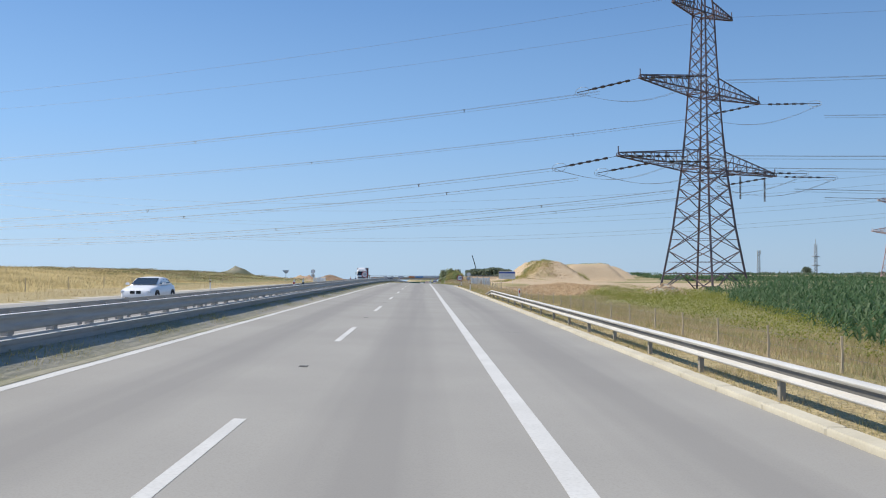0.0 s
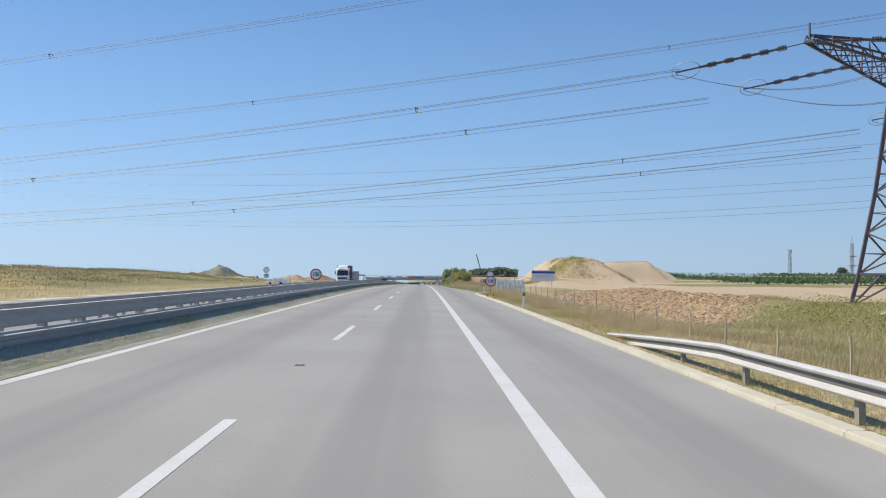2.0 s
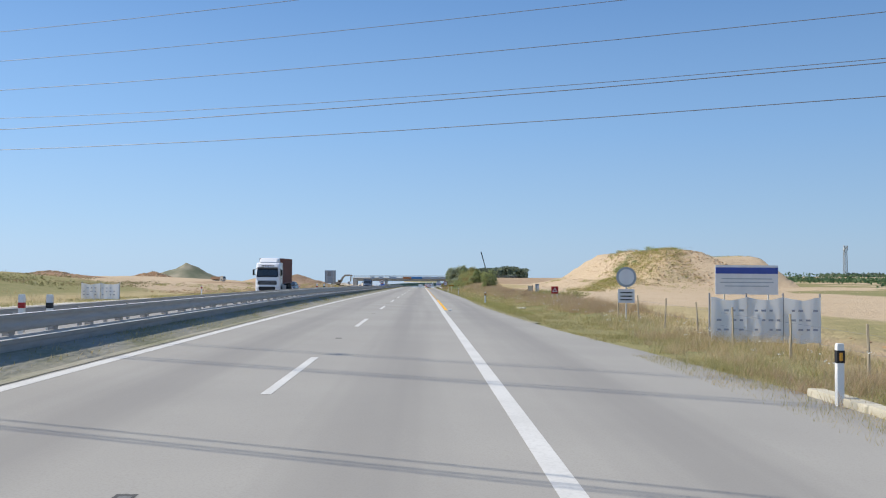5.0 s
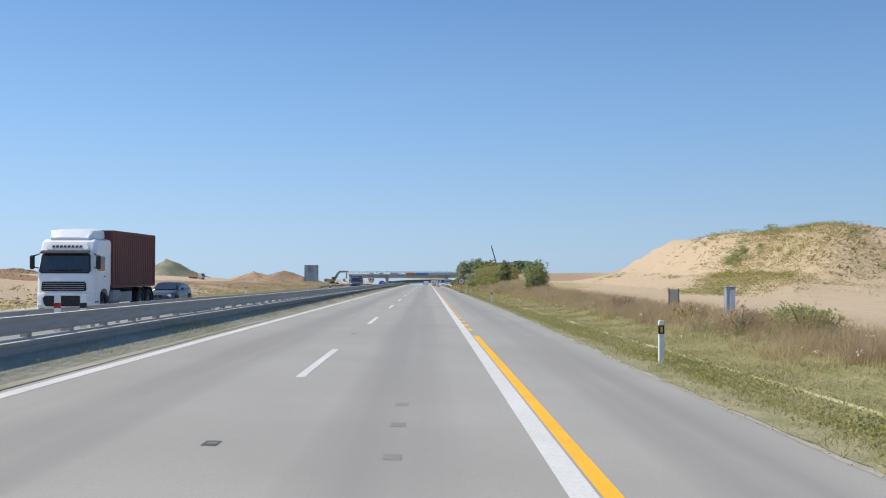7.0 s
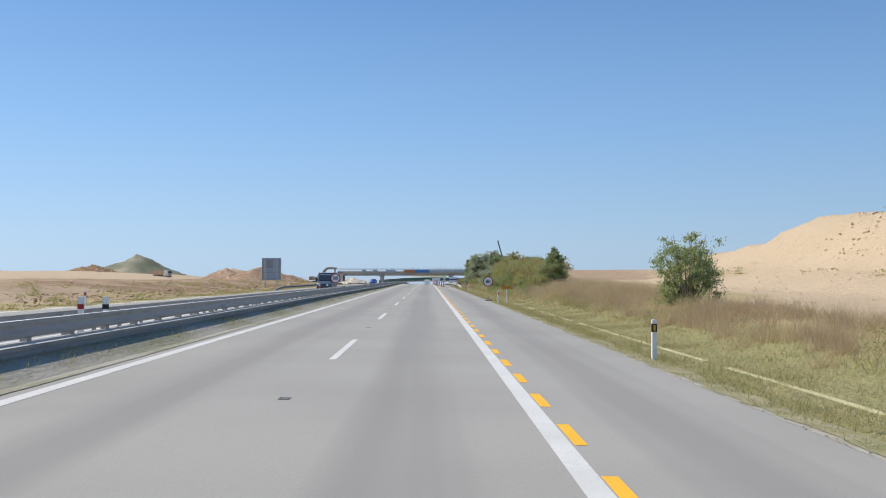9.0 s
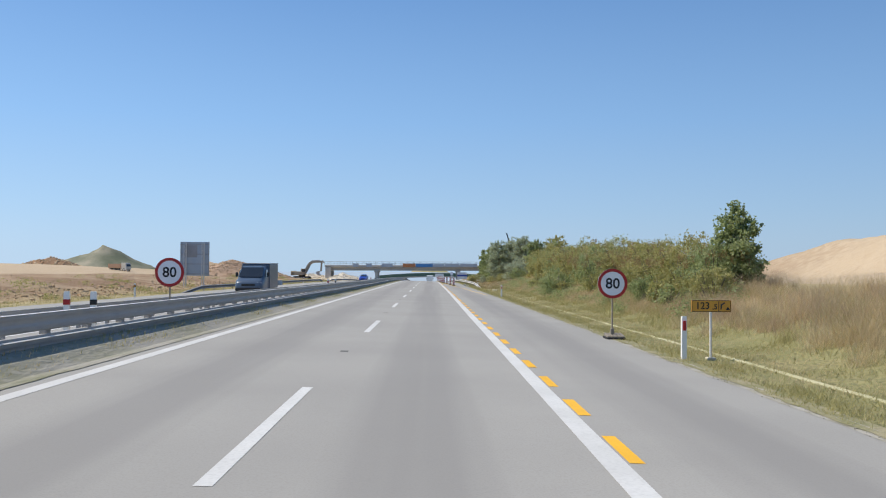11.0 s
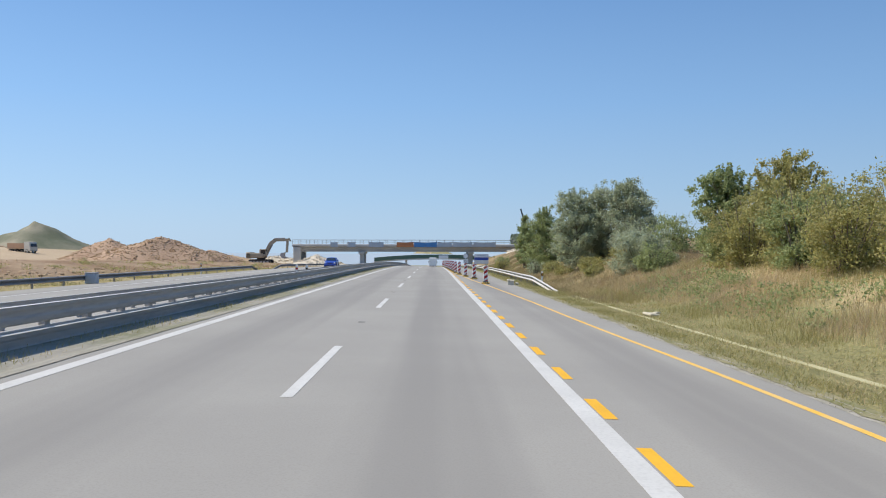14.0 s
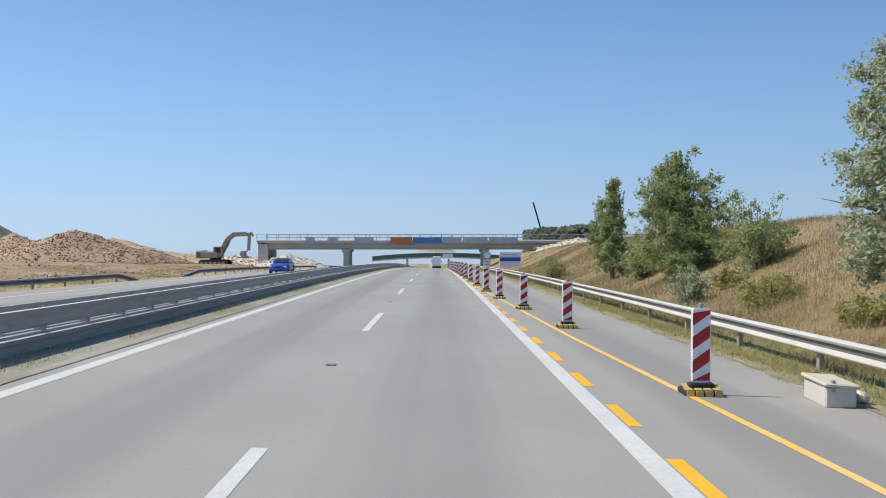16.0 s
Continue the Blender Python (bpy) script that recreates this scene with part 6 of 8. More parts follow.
def lorry(x, y, turn, label, box_mat, cab_mat, length=6.1, zf=far_surface):
    """A cab-over lorry with a ribbed container; nose towards -y."""
    t = thing("lorry", (x, y, float(zf(x, y))), label, "lorry", "lorries", turn)
    profile = [(0.1, 0.42), (0.02, 0.55), (0.0, 0.95), (0.0, 1.5), (0.04, 1.85), (0.22, 2.75), (0.3, 2.95), (0.42, 3.25), (0.6, 3.38), (2.05, 3.42), (2.08, 1.1), (1.95, 1.0), (1.9, 0.8), (1.7, 1.1), (1.35, 1.2), (1.0, 1.1), (0.78, 0.8), (0.76, 0.42)]
    front = lambda z: float(np.interp(z, [0.42, 0.55, 0.95, 1.5, 1.85, 2.75, 2.95, 3.25], [0.1, 0.02, 0.0, 0.0, 0.04, 0.22, 0.3, 0.42]))
    ahead = lambda d: (lambda z: front(z) + 0.02 - d)
    cab = part("cab", cab_shell(profile, 1.25, 0.26), cab_mat, t)
    part("roof_spoiler", shell([(0.55, ring(0.84, 3.36, 3.46, 0.95)), (0.85, ring(0.96, 3.36, 3.82, 0.94)), (1.7, ring(1.0, 3.36, 3.9, 0.95)), (2.0, ring(1.0, 3.36, 3.86, 0.95))]), cab_mat, cab)
    part("windscreen", pane(rounded(1.08, 1.0, 1.92, 2.72, ahead(0.03), 0.1), 0.03, (0, 1, 0)), CAR_GLASS, cab)
    part("windscreen_seal", pane(rounded(1.13, 1.05, 1.86, 2.78, ahead(0.012), 0.1), 0.03, (0, 1, 0)), BLACK, cab)
    part("wiper", Shape().bar((-0.7, front(1.98) - 0.05, 1.98), (0.1, front(2.02) - 0.05, 2.03), 0.03).bar((0.0, front(1.98) - 0.05, 1.97), (0.75, front(2.02) - 0.05, 2.04), 0.03), BLACK, cab)
    part("sun_visor", Shape().box((0, 0.1, 2.8), (2.15, 0.26, 0.05), pose(0, 0, 0, 24, 0, 0).to_3x3(), 0.02), BLACK, cab)
    sg = part("name_board", pane(rounded(0.95, 0.88, 2.92, 3.18, ahead(0.03), 0.06), 0.03, (0, 1, 0)), SIGN_WHITE, cab)
    for k in range(8):
        part("bar", Shape().box((-0.6 + 0.17 * k, front(3.05) - 0.03, 3.05), (0.11, 0.012, 0.11), pose(0, 0, 0, -22, 0, 0).to_3x3()), BLACK, sg)
    gr = part("grille", pane(rounded(0.98, 0.95, 1.08, 1.5, ahead(0.03), 0.06), 0.03, (0, 1, 0)), BLACK, cab)
    for k in range(4):
        part("slat", Shape().box((0, front(1.2) - 0.02, 1.15 + 0.09 * k), (1.8, 0.02, 0.025)), GREY_STEEL, gr)
    part("bumper", cab_shell([(0.06, 0.3), (-0.06, 0.4), (-0.08, 0.6), (-0.06, 0.98), (0.0, 1.0), (0.6, 1.0), (0.6, 0.3)], 1.24, 0.3), cab_mat, cab)
    part("lower_grille", pane(rounded(0.82, 0.88, 0.42, 0.88, lambda z: -0.085, 0.1), 0.04, (0, 1, 0)), BLACK, cab)
    part("underrun_bar", Shape().box((0, 0.12, 0.24), (2.2, 0.2, 0.14), None, 0.03), BLACK, cab)
    for s in (-1, 1):
        part("headlight", pane([(s * 0.9, -0.07, 0.6), (s * 1.16, 0.04, 0.66), (s * 1.18, 0.04, 0.9), (s * 0.95, -0.07, 0.86)], 0.05, (0, -0.4, 0)), LAMP_GLASS, cab)
        part("fog_lamp", Shape().box((s * 1.0, -0.04, 0.45), (0.2, 0.06, 0.1), None, 0.02), LAMP_GLASS, cab)
        part("mirror", Shape().box((s * 1.44, 0.12, 2.35), (0.2, 0.16, 0.62), None, 0.05), BLACK, cab)
        part("mirror_arm", Shape().bar((s * 1.2, 0.3, 2.72), (s * 1.46, 0.14, 2.6), 0.05).bar((s * 1.22, 0.3, 2.1), (s * 1.46, 0.14, 2.12), 0.05), BLACK, cab)
        dr = part("door", pane([(s * 1.252, 0.5, 0.9), (s * 1.252, 1.45, 1.25), (s * 1.252, 1.5, 2.75), (s * 1.252, 0.68, 2.75), (s * 1.252, 0.5, 1.9)], 0.008, (s, 0, 0)), cab_mat, cab)
        part("side_window", pane([(s * 1.262, 0.62, 1.95), (s * 1.262, 1.38, 2.0), (s * 1.262, 1.38, 2.62), (s * 1.262, 0.74, 2.62)], 0.008, (s, 0, 0)), CAR_GLASS, dr)
        part("handle", Shape().box((s * 1.27, 1.36, 1.72), (0.03, 0.16, 0.05), None, 0.01), BLACK, dr)
        part("step", Shape().box((s * 1.2, 0.5, 0.6), (0.12, 0.4, 0.06)), BLACK, cab)
        part("air_deflector", Shape().box((s * 1.16, 2.2, 2.3), (0.05, 0.3, 2.0), None, 0.02), cab_mat, cab)
        part("fuel_tank", Shape().box((s * 0.95, 3.1, 0.75), (0.55, 1.3, 0.62), None, 0.12), GREY_STEEL, t)
        part("side_guard", Shape().box((s * 1.12, 4.6, 0.7), (0.05, 1.5, 0.5), None, 0.02), GREY_STEEL, t)
        for yy in (1.35, length + 0.4, length + 1.7):
            wheel(t, s * 1.05, yy, 0.5, 0.34)
            if yy > 2:
                part("mudguard", Shape().disc((s * 1.05, yy, 0.52), 0.62, 0.4, "X", 20, 0.56), BLACK, t)
    part("chassis", Shape().box((0, length / 2 + 1.2, 0.95), (0.9, length + 1.8, 0.3)), BLACK, t)
    n = int(length / 0.28)
    wave = [(2.45 + length * (k + q) / n, d) for k in range(n) for q, d in ((0.0, 0.0), (0.35, 0.0), (0.5, 0.036), (0.85, 0.036))] + [(2.45 + length, 0.0)]
    outline = [(1.19 + d, y0) for y0, d in wave] + [(-1.19 - d, y0) for y0, d in reversed(wave)]
    part("container", Shape().sweep(outline, [((0, 0, 1.22), (1, 0, 0), (0, 1, 0)), ((0, 0, 3.8), (1, 0, 0), (0, 1, 0))]), box_mat, t)
    fr = Shape()
    for s in (-1, 1):
        for yy in (2.45, 2.45 + length):
            fr.box((s * 1.2, yy, 2.51), (0.14, 0.14, 2.66), None, 0.02)
        for zz in (1.22, 3.8):
            fr.box((s * 1.2, 2.45 + length / 2, zz), (0.12, length, 0.12), None, 0.02)
    for zz in (1.22, 3.8):
        fr.box((0, 2.45, zz), (2.4, 0.12, 0.12), None, 0.02)
    part("container_frame", fr, box_mat, t)
    return t


lorry(-15.9, 227.8, 0, "white cab-over lorry with an oxide red container", CONTAINER_RED, WHITE_CAR)
lorry(-0.3, 660.0, 180, "white lorry far ahead on our carriageway", WHITE_PLASTIC, WHITE_CAR, 6.1, surface)


def van(x, y, label):
    """A panel van with a high box behind the cab; nose towards -y."""
    t = thing("van", (x, y, float(far_surface(x, y))), label, "van", "vans")
    body = part("cab", shell([(-2.6, ring(0.8, 0.42, 0.9)), (-2.52, ring(0.93, 0.32, 1.02)), (-2.2, ring(0.97, 0.3, 1.16, 0.94)), (-1.75, ring(0.98, 0.3, 1.28, 0.93)), (-1.35, ring(0.98, 0.3, 1.7, 0.9)), (-0.98, ring(0.98, 0.3, 2.02, 0.88)), (-0.4, ring(0.98, 0.3, 2.12, 0.9)), (0.1, ring(0.98, 0.3, 2.14, 0.9))]), VAN_PAINT, t, smooth=True)
    part("cargo_box", Shape().box((0, 1.75, 1.36), (2.05, 3.5, 1.83), None, 0.06), VAN_PAINT, t)
    part("box_edge", Shape().box((0, 1.75, 2.29), (2.09, 3.54, 0.05), None, 0.02), GREY_STEEL, t)
    part("windscreen", pane([(-0.84, -1.78, 1.33), (0.84, -1.78, 1.33), (0.76, -1.02, 2.0), (-0.76, -1.02, 2.0)], 0.02, (0, -0.7, 0.7)), CAR_GLASS, body)
    part("grille", Shape().box((0, -2.58, 0.78), (1.0, 0.06, 0.16), None, 0.03), BLACK, body)
    part("bumper", Shape().box((0, -2.5, 0.45), (1.86, 0.28, 0.26), None, 0.06), BLACK, body)
    for s in (-1, 1):
        part("side_window", pane([(s * 0.985, -1.3, 1.35), (s * 0.985, -0.3, 1.38), (s * 0.93, -0.3, 1.86), (s * 0.93, -0.95, 1.84)], 0.012, (s, 0, 0)), CAR_GLASS, body)
        part("headlight", Shape().box((s * 0.74, -2.46, 0.88), (0.34, 0.18, 0.2), pose(0, 0, 0, -14, 0, s * 18).to_3x3(), 0.05), LAMP_GLASS, body)
        part("mirror", Shape().box((s * 1.12, -1.15, 1.5), (0.18, 0.12, 0.32), None, 0.04), BLACK, body)
        for yy in (-1.75, 1.9):
            wheel(t, s * 0.86, yy, 0.35)
    return t


van(-13.2, 351.5, "blue grey box van on the opposite carriageway")


def excavator(x, y, z, turn):
    t = thing("excavator", (x, y, z), "dusty ochre tracked excavator digging on the rubble", "excavator", "", turn)
    dusty = material("dusty ochre machine paint", (0.33, 0.28, 0.21), (0.28, 0.25, 0.2), (0.17, 0.15, 0.13), 0.6, 8, 0.8, 0, 0.1, 0.01)
    for s in (-1, 1):
        tr = part("track", Shape().sweep([(-2.6, 0.3), (-2.2, 0.0), (2.2, 0.0), (2.6, 0.3), (2.5, 0.75), (2.1, 0.95), (-2.1, 0.95), (-2.5, 0.75)], [((0, s * 1.45, 0), (1, 0, 0), (0, 0, 1)), ((0, s * 1.45 - s * 0.65, 0), (1, 0, 0), (0, 0, 1))]), BLACK, t)
        for k in range(6):
            part("roller", Shape().disc((-2.0 + 0.8 * k, s * 1.48, 0.35), 0.28, 0.1, "Y", 12), GREY_STEEL, tr)
    part("turntable", Shape().disc((0, 0, 1.1), 1.0, 0.35, "Z", 20), BLACK, t)
    up = part("upper_body", Shape().box((-1.1, 0, 1.85), (4.2, 2.9, 1.15), None, 0.15).box((-2.6, 0, 1.9), (1.2, 2.9, 1.4), None, 0.2), dusty, t)
    cab = part("cab", Shape().box((0.75, -0.85, 2.45), (1.5, 1.1, 1.75), None, 0.12), dusty, t)
    part("window", Shape().box((0.9, -1.41, 2.7), (1.05, 0.03, 1.0), None, 0.01).box((1.51, -0.85, 2.6), (0.03, 0.85, 1.2), None, 0.01), CAR_GLASS, cab)
    boom = [Vector((0.6, 0.3, 1.9)), Vector((2.1, 0.3, 4.6)), Vector((3.2, 0.3, 5.4)), Vector((6.4, 0.3, 5.5))]
    bm_ = Shape()
    for a, b, w1 in zip(boom, boom[1:], (0.75, 0.8, 0.6)):
        bm_.bar(a, b, w1 * 0.6, w1)
    part("boom", bm_, dusty, t)
    part("boom_cylinder", Shape().bar((1.2, 0.3, 1.8), (2.6, 0.3, 4.4), 0.2, None, 8).bar((3.0, 0.3, 5.8), (5.6, 0.3, 5.9), 0.18, None, 8), GREY_STEEL, t)
    part("stick", Shape().bar((6.2, 0.3, 5.8), (6.0, 0.3, 2.6), 0.35, 0.5).bar((6.4, 0.3, 5.9), (6.9, 0.3, 5.2), 0.3), dusty, t)
    part("bucket", Shape().sweep([(0.0, 0.0), (0.9, -0.1), (1.1, -0.7), (0.7, -1.3), (0.0, -1.4), (-0.3, -1.2), (0.3, -0.9), (0.35, -0.4)], [((5.7, -0.4, 2.6), (-1, 0, 0), (0, 0, 1)), ((5.7, 1.0, 2.6), (-1, 0, 0), (0, 0, 1))]), GREY_STEEL, t)
    return t


# ---------------------------------------------------------------- heaps of stone and earth
def stone_mesh(seed, mat):
    rnd = random.Random(seed)
    bm = bmesh.new()
    bmesh.ops.create_icosphere(bm, subdivisions=1, radius=0.5)
    for v in bm.verts:
        v.co *= rnd.uniform(0.5, 1.25)
        v.co.z *= 0.75
    m = bpy.data.meshes.new("stone")
    bm.to_mesh(m)
    bm.free()
    return np.array([v.co[:] for v in m.vertices]), [tuple(p.vertices) for p in m.polygons]


STONES = [stone_mesh(k, None) for k in range(5)]


def scatter_stones(name, spots, sizes, mat, label, category="stones", parent=None, seed=1):
    """Many stones in one mesh; spots is an array of places."""
    rnd = np.random.RandomState(seed)
    verts, faces, k = [], [], 0
    for p, s in zip(spots, sizes):
        sv, sf = STONES[rnd.randint(5)]
        a = rnd.uniform(0, math.tau)
        c, d = math.cos(a), math.sin(a)
        q = sv * s * rnd.uniform(0.7, 1.3, 3)
        q = np.stack([q[:, 0] * c - q[:, 1] * d, q[:, 0] * d + q[:, 1] * c, q[:, 2]], 1) + p
        verts += q.tolist()
        faces += [tuple(i + k for i in f) for f in sf]
        k += len(sv)
    m = bpy.data.meshes.new(name)
    m.from_pydata(verts, [], faces)
    m.materials.append(mat)
    ob = new(name, m)
    if parent:
        ob.parent = parent
        return tagged(ob, "", "", "", "stuff")
    return tagged(ob, label, category, "", "stuff")


def heap(name, x, y, rx, ry, h, label, mat, stones=0, size=0.5, seed=1, stone_mat=None, sharp=1.0):
    gz = min(g(x, y), g(x - rx * 0.7, y - ry * 0.7), g(x + rx * 0.7, y - ry * 0.7))
    t = thing(name, (x, y, gz - 0.2), label, "heap", "heaps")
    n, rings = 44, 14
    lift = lambda a, r: h * (1 - r ** sharp) * (1 + 0.22 * noise.noise((math.cos(a) * r * 2.2 + seed, math.sin(a) * r * 2.2, seed * 3.1))) + 0.05 * h * noise.noise((math.cos(a) * r * 9, math.sin(a) * r * 9 + seed, 1))
    s = Shape()
    s.v.append((0, 0, lift(0, 0)))
    for i in range(1, rings + 1):
        r = i / rings
        for k in range(n):
            a = k * math.tau / n
            w = 1 + 0.14 * noise.noise((math.cos(a) * 1.5 + seed, math.sin(a) * 1.5, 5))
            s.v.append((math.cos(a) * rx * r * w, math.sin(a) * ry * r * w, lift(a, r) if i < rings else -0.6))
    s.f += [(0, 1 + k, 1 + (k + 1) % n) for k in range(n)]
    for i in range(rings - 1):
        s.f += [(1 + i * n + k, 1 + (i + 1) * n + k, 1 + (i + 1) * n + (k + 1) % n, 1 + i * n + (k + 1) % n) for k in range(n)]
    part("mass", s, mat, t, smooth=True)
    if stones:
        rnd = np.random.RandomState(seed)
        sp = []
        for _ in range(stones):
            a, r = rnd.uniform(0, math.tau), math.sqrt(rnd.uniform(0.0, 1.0))
            w = 1 + 0.14 * noise.noise((math.cos(a) * 1.5 + seed, math.sin(a) * 1.5, 5))
            sp.append((math.cos(a) * rx * r * w, math.sin(a) * ry * r * w, max(lift(a, r), 0.15) + 0.12 * size))
        scatter_stones("stone_cover", np.array(sp), size * np.random.RandomState(seed + 5).uniform(0.5, 1.3, stones), stone_mat or CLOD, "", parent=t, seed=seed)
    return t


RED_DIRT = material("reddish quarry spoil", (0.35, 0.24, 0.165), (0.41, 0.29, 0.205), (0.27, 0.18, 0.12), 0.15, 3, 0.95, 0, 0.6, 0.1)
DIRT = material("ochre subsoil", (0.4, 0.29, 0.185), (0.46, 0.345, 0.225), (0.3, 0.21, 0.13), 0.15, 3, 0.95, 0, 0.6, 0.1)
BROWN_DIRT = material("brown topsoil", (0.24, 0.15, 0.09), (0.3, 0.19, 0.11), (0.17, 0.1, 0.06), 0.15, 3, 0.95, 0, 0.6, 0.1)
GREEN_HEAP = material("grown-over spoil", (0.125, 0.14, 0.09), (0.31, 0.285, 0.215), (0.1, 0.11, 0.075), 0.07, 1.5, 0.95, 0, 0.5, 0.1)
heap("spoil_heap", -57.5, 537, 17, 9, 6.1, "tall heap of reddish quarry rubble", RED_DIRT, 3600, 0.3, 3, STONE, sharp=1.0)
heap("spoil_heap", -48.5, 542, 9, 6, 2.8, "low tail of a heap of reddish stone rubble", RED_DIRT, 700, 0.32, 5, STONE)
heap("spoil_heap", -71, 545, 13, 9, 5.8, "heap of reddish quarry rubble beside a taller one", RED_DIRT, 1800, 0.3, 8, STONE, sharp=0.9)
heap("spoil_heap", -144, 668, 26, 19, 10.9, "steep spoil heap overgrown with green on one side", GREEN_HEAP, 0, 0.5, 2, sharp=0.85)
heap("spoil_heap", -215, 640, 26, 10, 5.6, "long brown heap of topsoil on the site", BROWN_DIRT, 600, 0.9, 4)
heap("spoil_heap", -158, 648, 16, 8, 5.2, "brown heap of stony topsoil", BROWN_DIRT, 400, 0.9, 6)
heap("spoil_heap", -90, 640, 22, 14, 7.0, "broad pale heap of subsoil behind the motorway sign", DIRT, 0, 0.5, 9)
heap("spoil_heap", -68, 600, 24, 12, 4.6, "broad ochre heap of subsoil", DIRT, 300, 0.5, 10)
heap("spoil_heap", -38, 567, 16, 6, 2.6, "trampled heap of pale rubble under the excavator", PALE_STONE, 900, 0.5, 11, PALE_STONE)
heap("spoil_heap", -27.5, 558, 8, 12, 3.0, "slope of rubble at the bridge abutment", PALE_STONE, 500, 0.45, 12, PALE_STONE)
heap("rubble_heap", 21.0, 531, 7, 5, 1.8, "pale broken stone on the bank beside the overpass", PALE_STONE, 500, 0.35, 21, PALE_STONE)
heap("rubble_heap", 29.4, 106.0, 3.6, 2.6, 1.6, "low grey brown heap of broken stone near the pylon", GRAVEL, 420, 0.35, 13, CLOD)
heap("earth_heap", -44, 160, 9, 18, 0.5, "low brown strip of topsoil at the edge of the field", BROWN_DIRT, 0, 0.5, 14)
heap("earth_heap", -112, 400, 34, 16, 3.0, "long brown ridge of topsoil on the bare ground", BROWN_DIRT, 200, 0.6, 15)
def dump_truck(x, y, turn):
    t = thing("dump_truck", (x, y, g(x, y)), "dusty orange and white tipper lorry on the site", "tipper", "", turn)
    paint = material("dusty orange paint", (0.38, 0.24, 0.15), (0.33, 0.21, 0.14), (0.26, 0.17, 0.11), 0.8, 10, 0.7, 0, 0, 0)
    cab = part("cab", cab_shell([(0.1, 0.6), (0.0, 0.8), (0.02, 1.6), (0.25, 2.5), (0.5, 2.8), (2.0, 2.85), (2.0, 0.6)], 1.2, 0.2), CONCRETE, t)
    part("windscreen", pane(rounded(1.0, 0.9, 1.65, 2.4, lambda z: 0.0 + 0.26 * (z - 1.6), 0.08), 0.03, (0, 1, 0)), CAR_GLASS, cab)
    part("tipper_body", Shape().sweep([(-1.25, 0.9), (-1.05, 0.75), (1.05, 0.75), (1.25, 0.9), (1.25, 2.1), (1.15, 2.1), (1.15, 0.95), (-1.15, 0.95), (-1.15, 2.1), (-1.25, 2.1)], [((0, 2.3, 0.4), (1, 0, 0), (0, 0, 1)), ((0, 7.2, 0.4), (1, 0, 0), (0, 0, 1))]), paint, t)
    part("chassis", Shape().box((0, 3.8, 0.9), (0.9, 6.6, 0.35)), BLACK, t)
    for s in (-1, 1):
        for yy in (1.1, 4.9, 6.3):
            wheel(t, s * 1.02, yy, 0.55, 0.36)


dump_truck(-97.0, 566.0, 70)
excavator(-40.0, 555.5, g(-40.0, 555.5) - 0.1, -8)

# band of dug-out stones between the fence and the terrace
rnd = np.random.RandomState(4)
m = 9400
sx, sy = 15.5 + 10.5 * rnd.beta(2.0, 1.6, m), rnd.uniform(104, 172, m)
keep = rnd.uniform(0, 1, m) < smooth(sy - 78 - 1.6 * sx, -2, 6) * (1 - smooth(sy, 158, 172))
sx, sy = sx[keep], sy[keep]
scatter_stones("rubble_band", np.stack([sx, sy, ground(sx, sy) + 0.02], 1), 0.08 + 0.5 * rnd.beta(1.0, 4.0, len(sx)), STONE, "band of dug-out yellow stones along a trench")
m = 5600
sx, sy = -24.6 - np.where(rnd.uniform(0, 1, m) < 0.86, 7.0, 24) * rnd.beta(1.3, 1.7, m), rnd.uniform(235, 545, m)
scatter_stones("rubble_band", np.stack([sx, sy, ground(sx, sy) + 0.02], 1), 0.08 + 0.55 * rnd.beta(1.0, 4.5, m), STONE, "scattered ochre stones on the bare bank beyond the opposite lanes", seed=7)
m = 2200
sx, sy = 22 + 60 * rnd.beta(1, 2.2, m), 256 + 120 * rnd.beta(1, 1.8, m)
scatter_stones("rubble_band", np.stack([sx, sy, ground(sx, sy) + 0.02], 1), 0.05 + 0.26 * rnd.beta(1.1, 6, m), CLOD, "clods and stones on the mound of subsoil", seed=9)
m = 2600
sx, sy = 30 + 18 * rnd.beta(1.4, 1.2, m), 257 + 60 * rnd.beta(1, 1.4, m)
scatter_stones("rubble_band", np.stack([sx, sy, ground(sx, sy) + 0.02], 1), 0.12 + 0.5 * rnd.beta(1.1, 4, m), CLOD, "pale stones on the steep spur of the mound", seed=19)
# loose gravel where asphalt meets verge
m = 2600
sy = np.concatenate([rnd.uniform(178, 420, 2300), rnd.uniform(420, 520, 300)])
sx = np.array([verge_edge(q) for q in sy]) - 0.05 + 0.4 * rnd.beta(1.4, 1.6, m)
scatter_stones("gravel_edge", np.stack([sx, sy, surface(sx, sy) + 0.01], 1), 0.012 + 0.04 * rnd.beta(1.2, 3, m), EDGE_GRAVEL, "loose grey gravel along the edge of the asphalt", "gravel", seed=11)


# ---------------------------------------------------------------- plants
def leaf_cloud(name, centres, radii, count, size, mat, parent, seed, flat=0.8, label=""):
    """Small leaves in ragged clumps round the ends of the limbs."""
    count, size = int(count * 0.75), size * 1.13
    rnd = np.random.RandomState(seed)
    c = np.array(centres)
    r = np.array(radii)
    pick = rnd.choice(len(c), count, p=r ** 2 / (r ** 2).sum())
    d = rnd.normal(size=(count, 3))
    d /= np.linalg.norm(d, axis=1)[:, None]
    rad = r[pick] * np.minimum(np.abs(rnd.normal(0, 0.75, count)) + 0.1, 1.35)
    p = c[pick] + d * rad[:, None] * np.array([1, 1, flat])
    return quads_mesh(name, p, rnd, size, mat, parent, label)


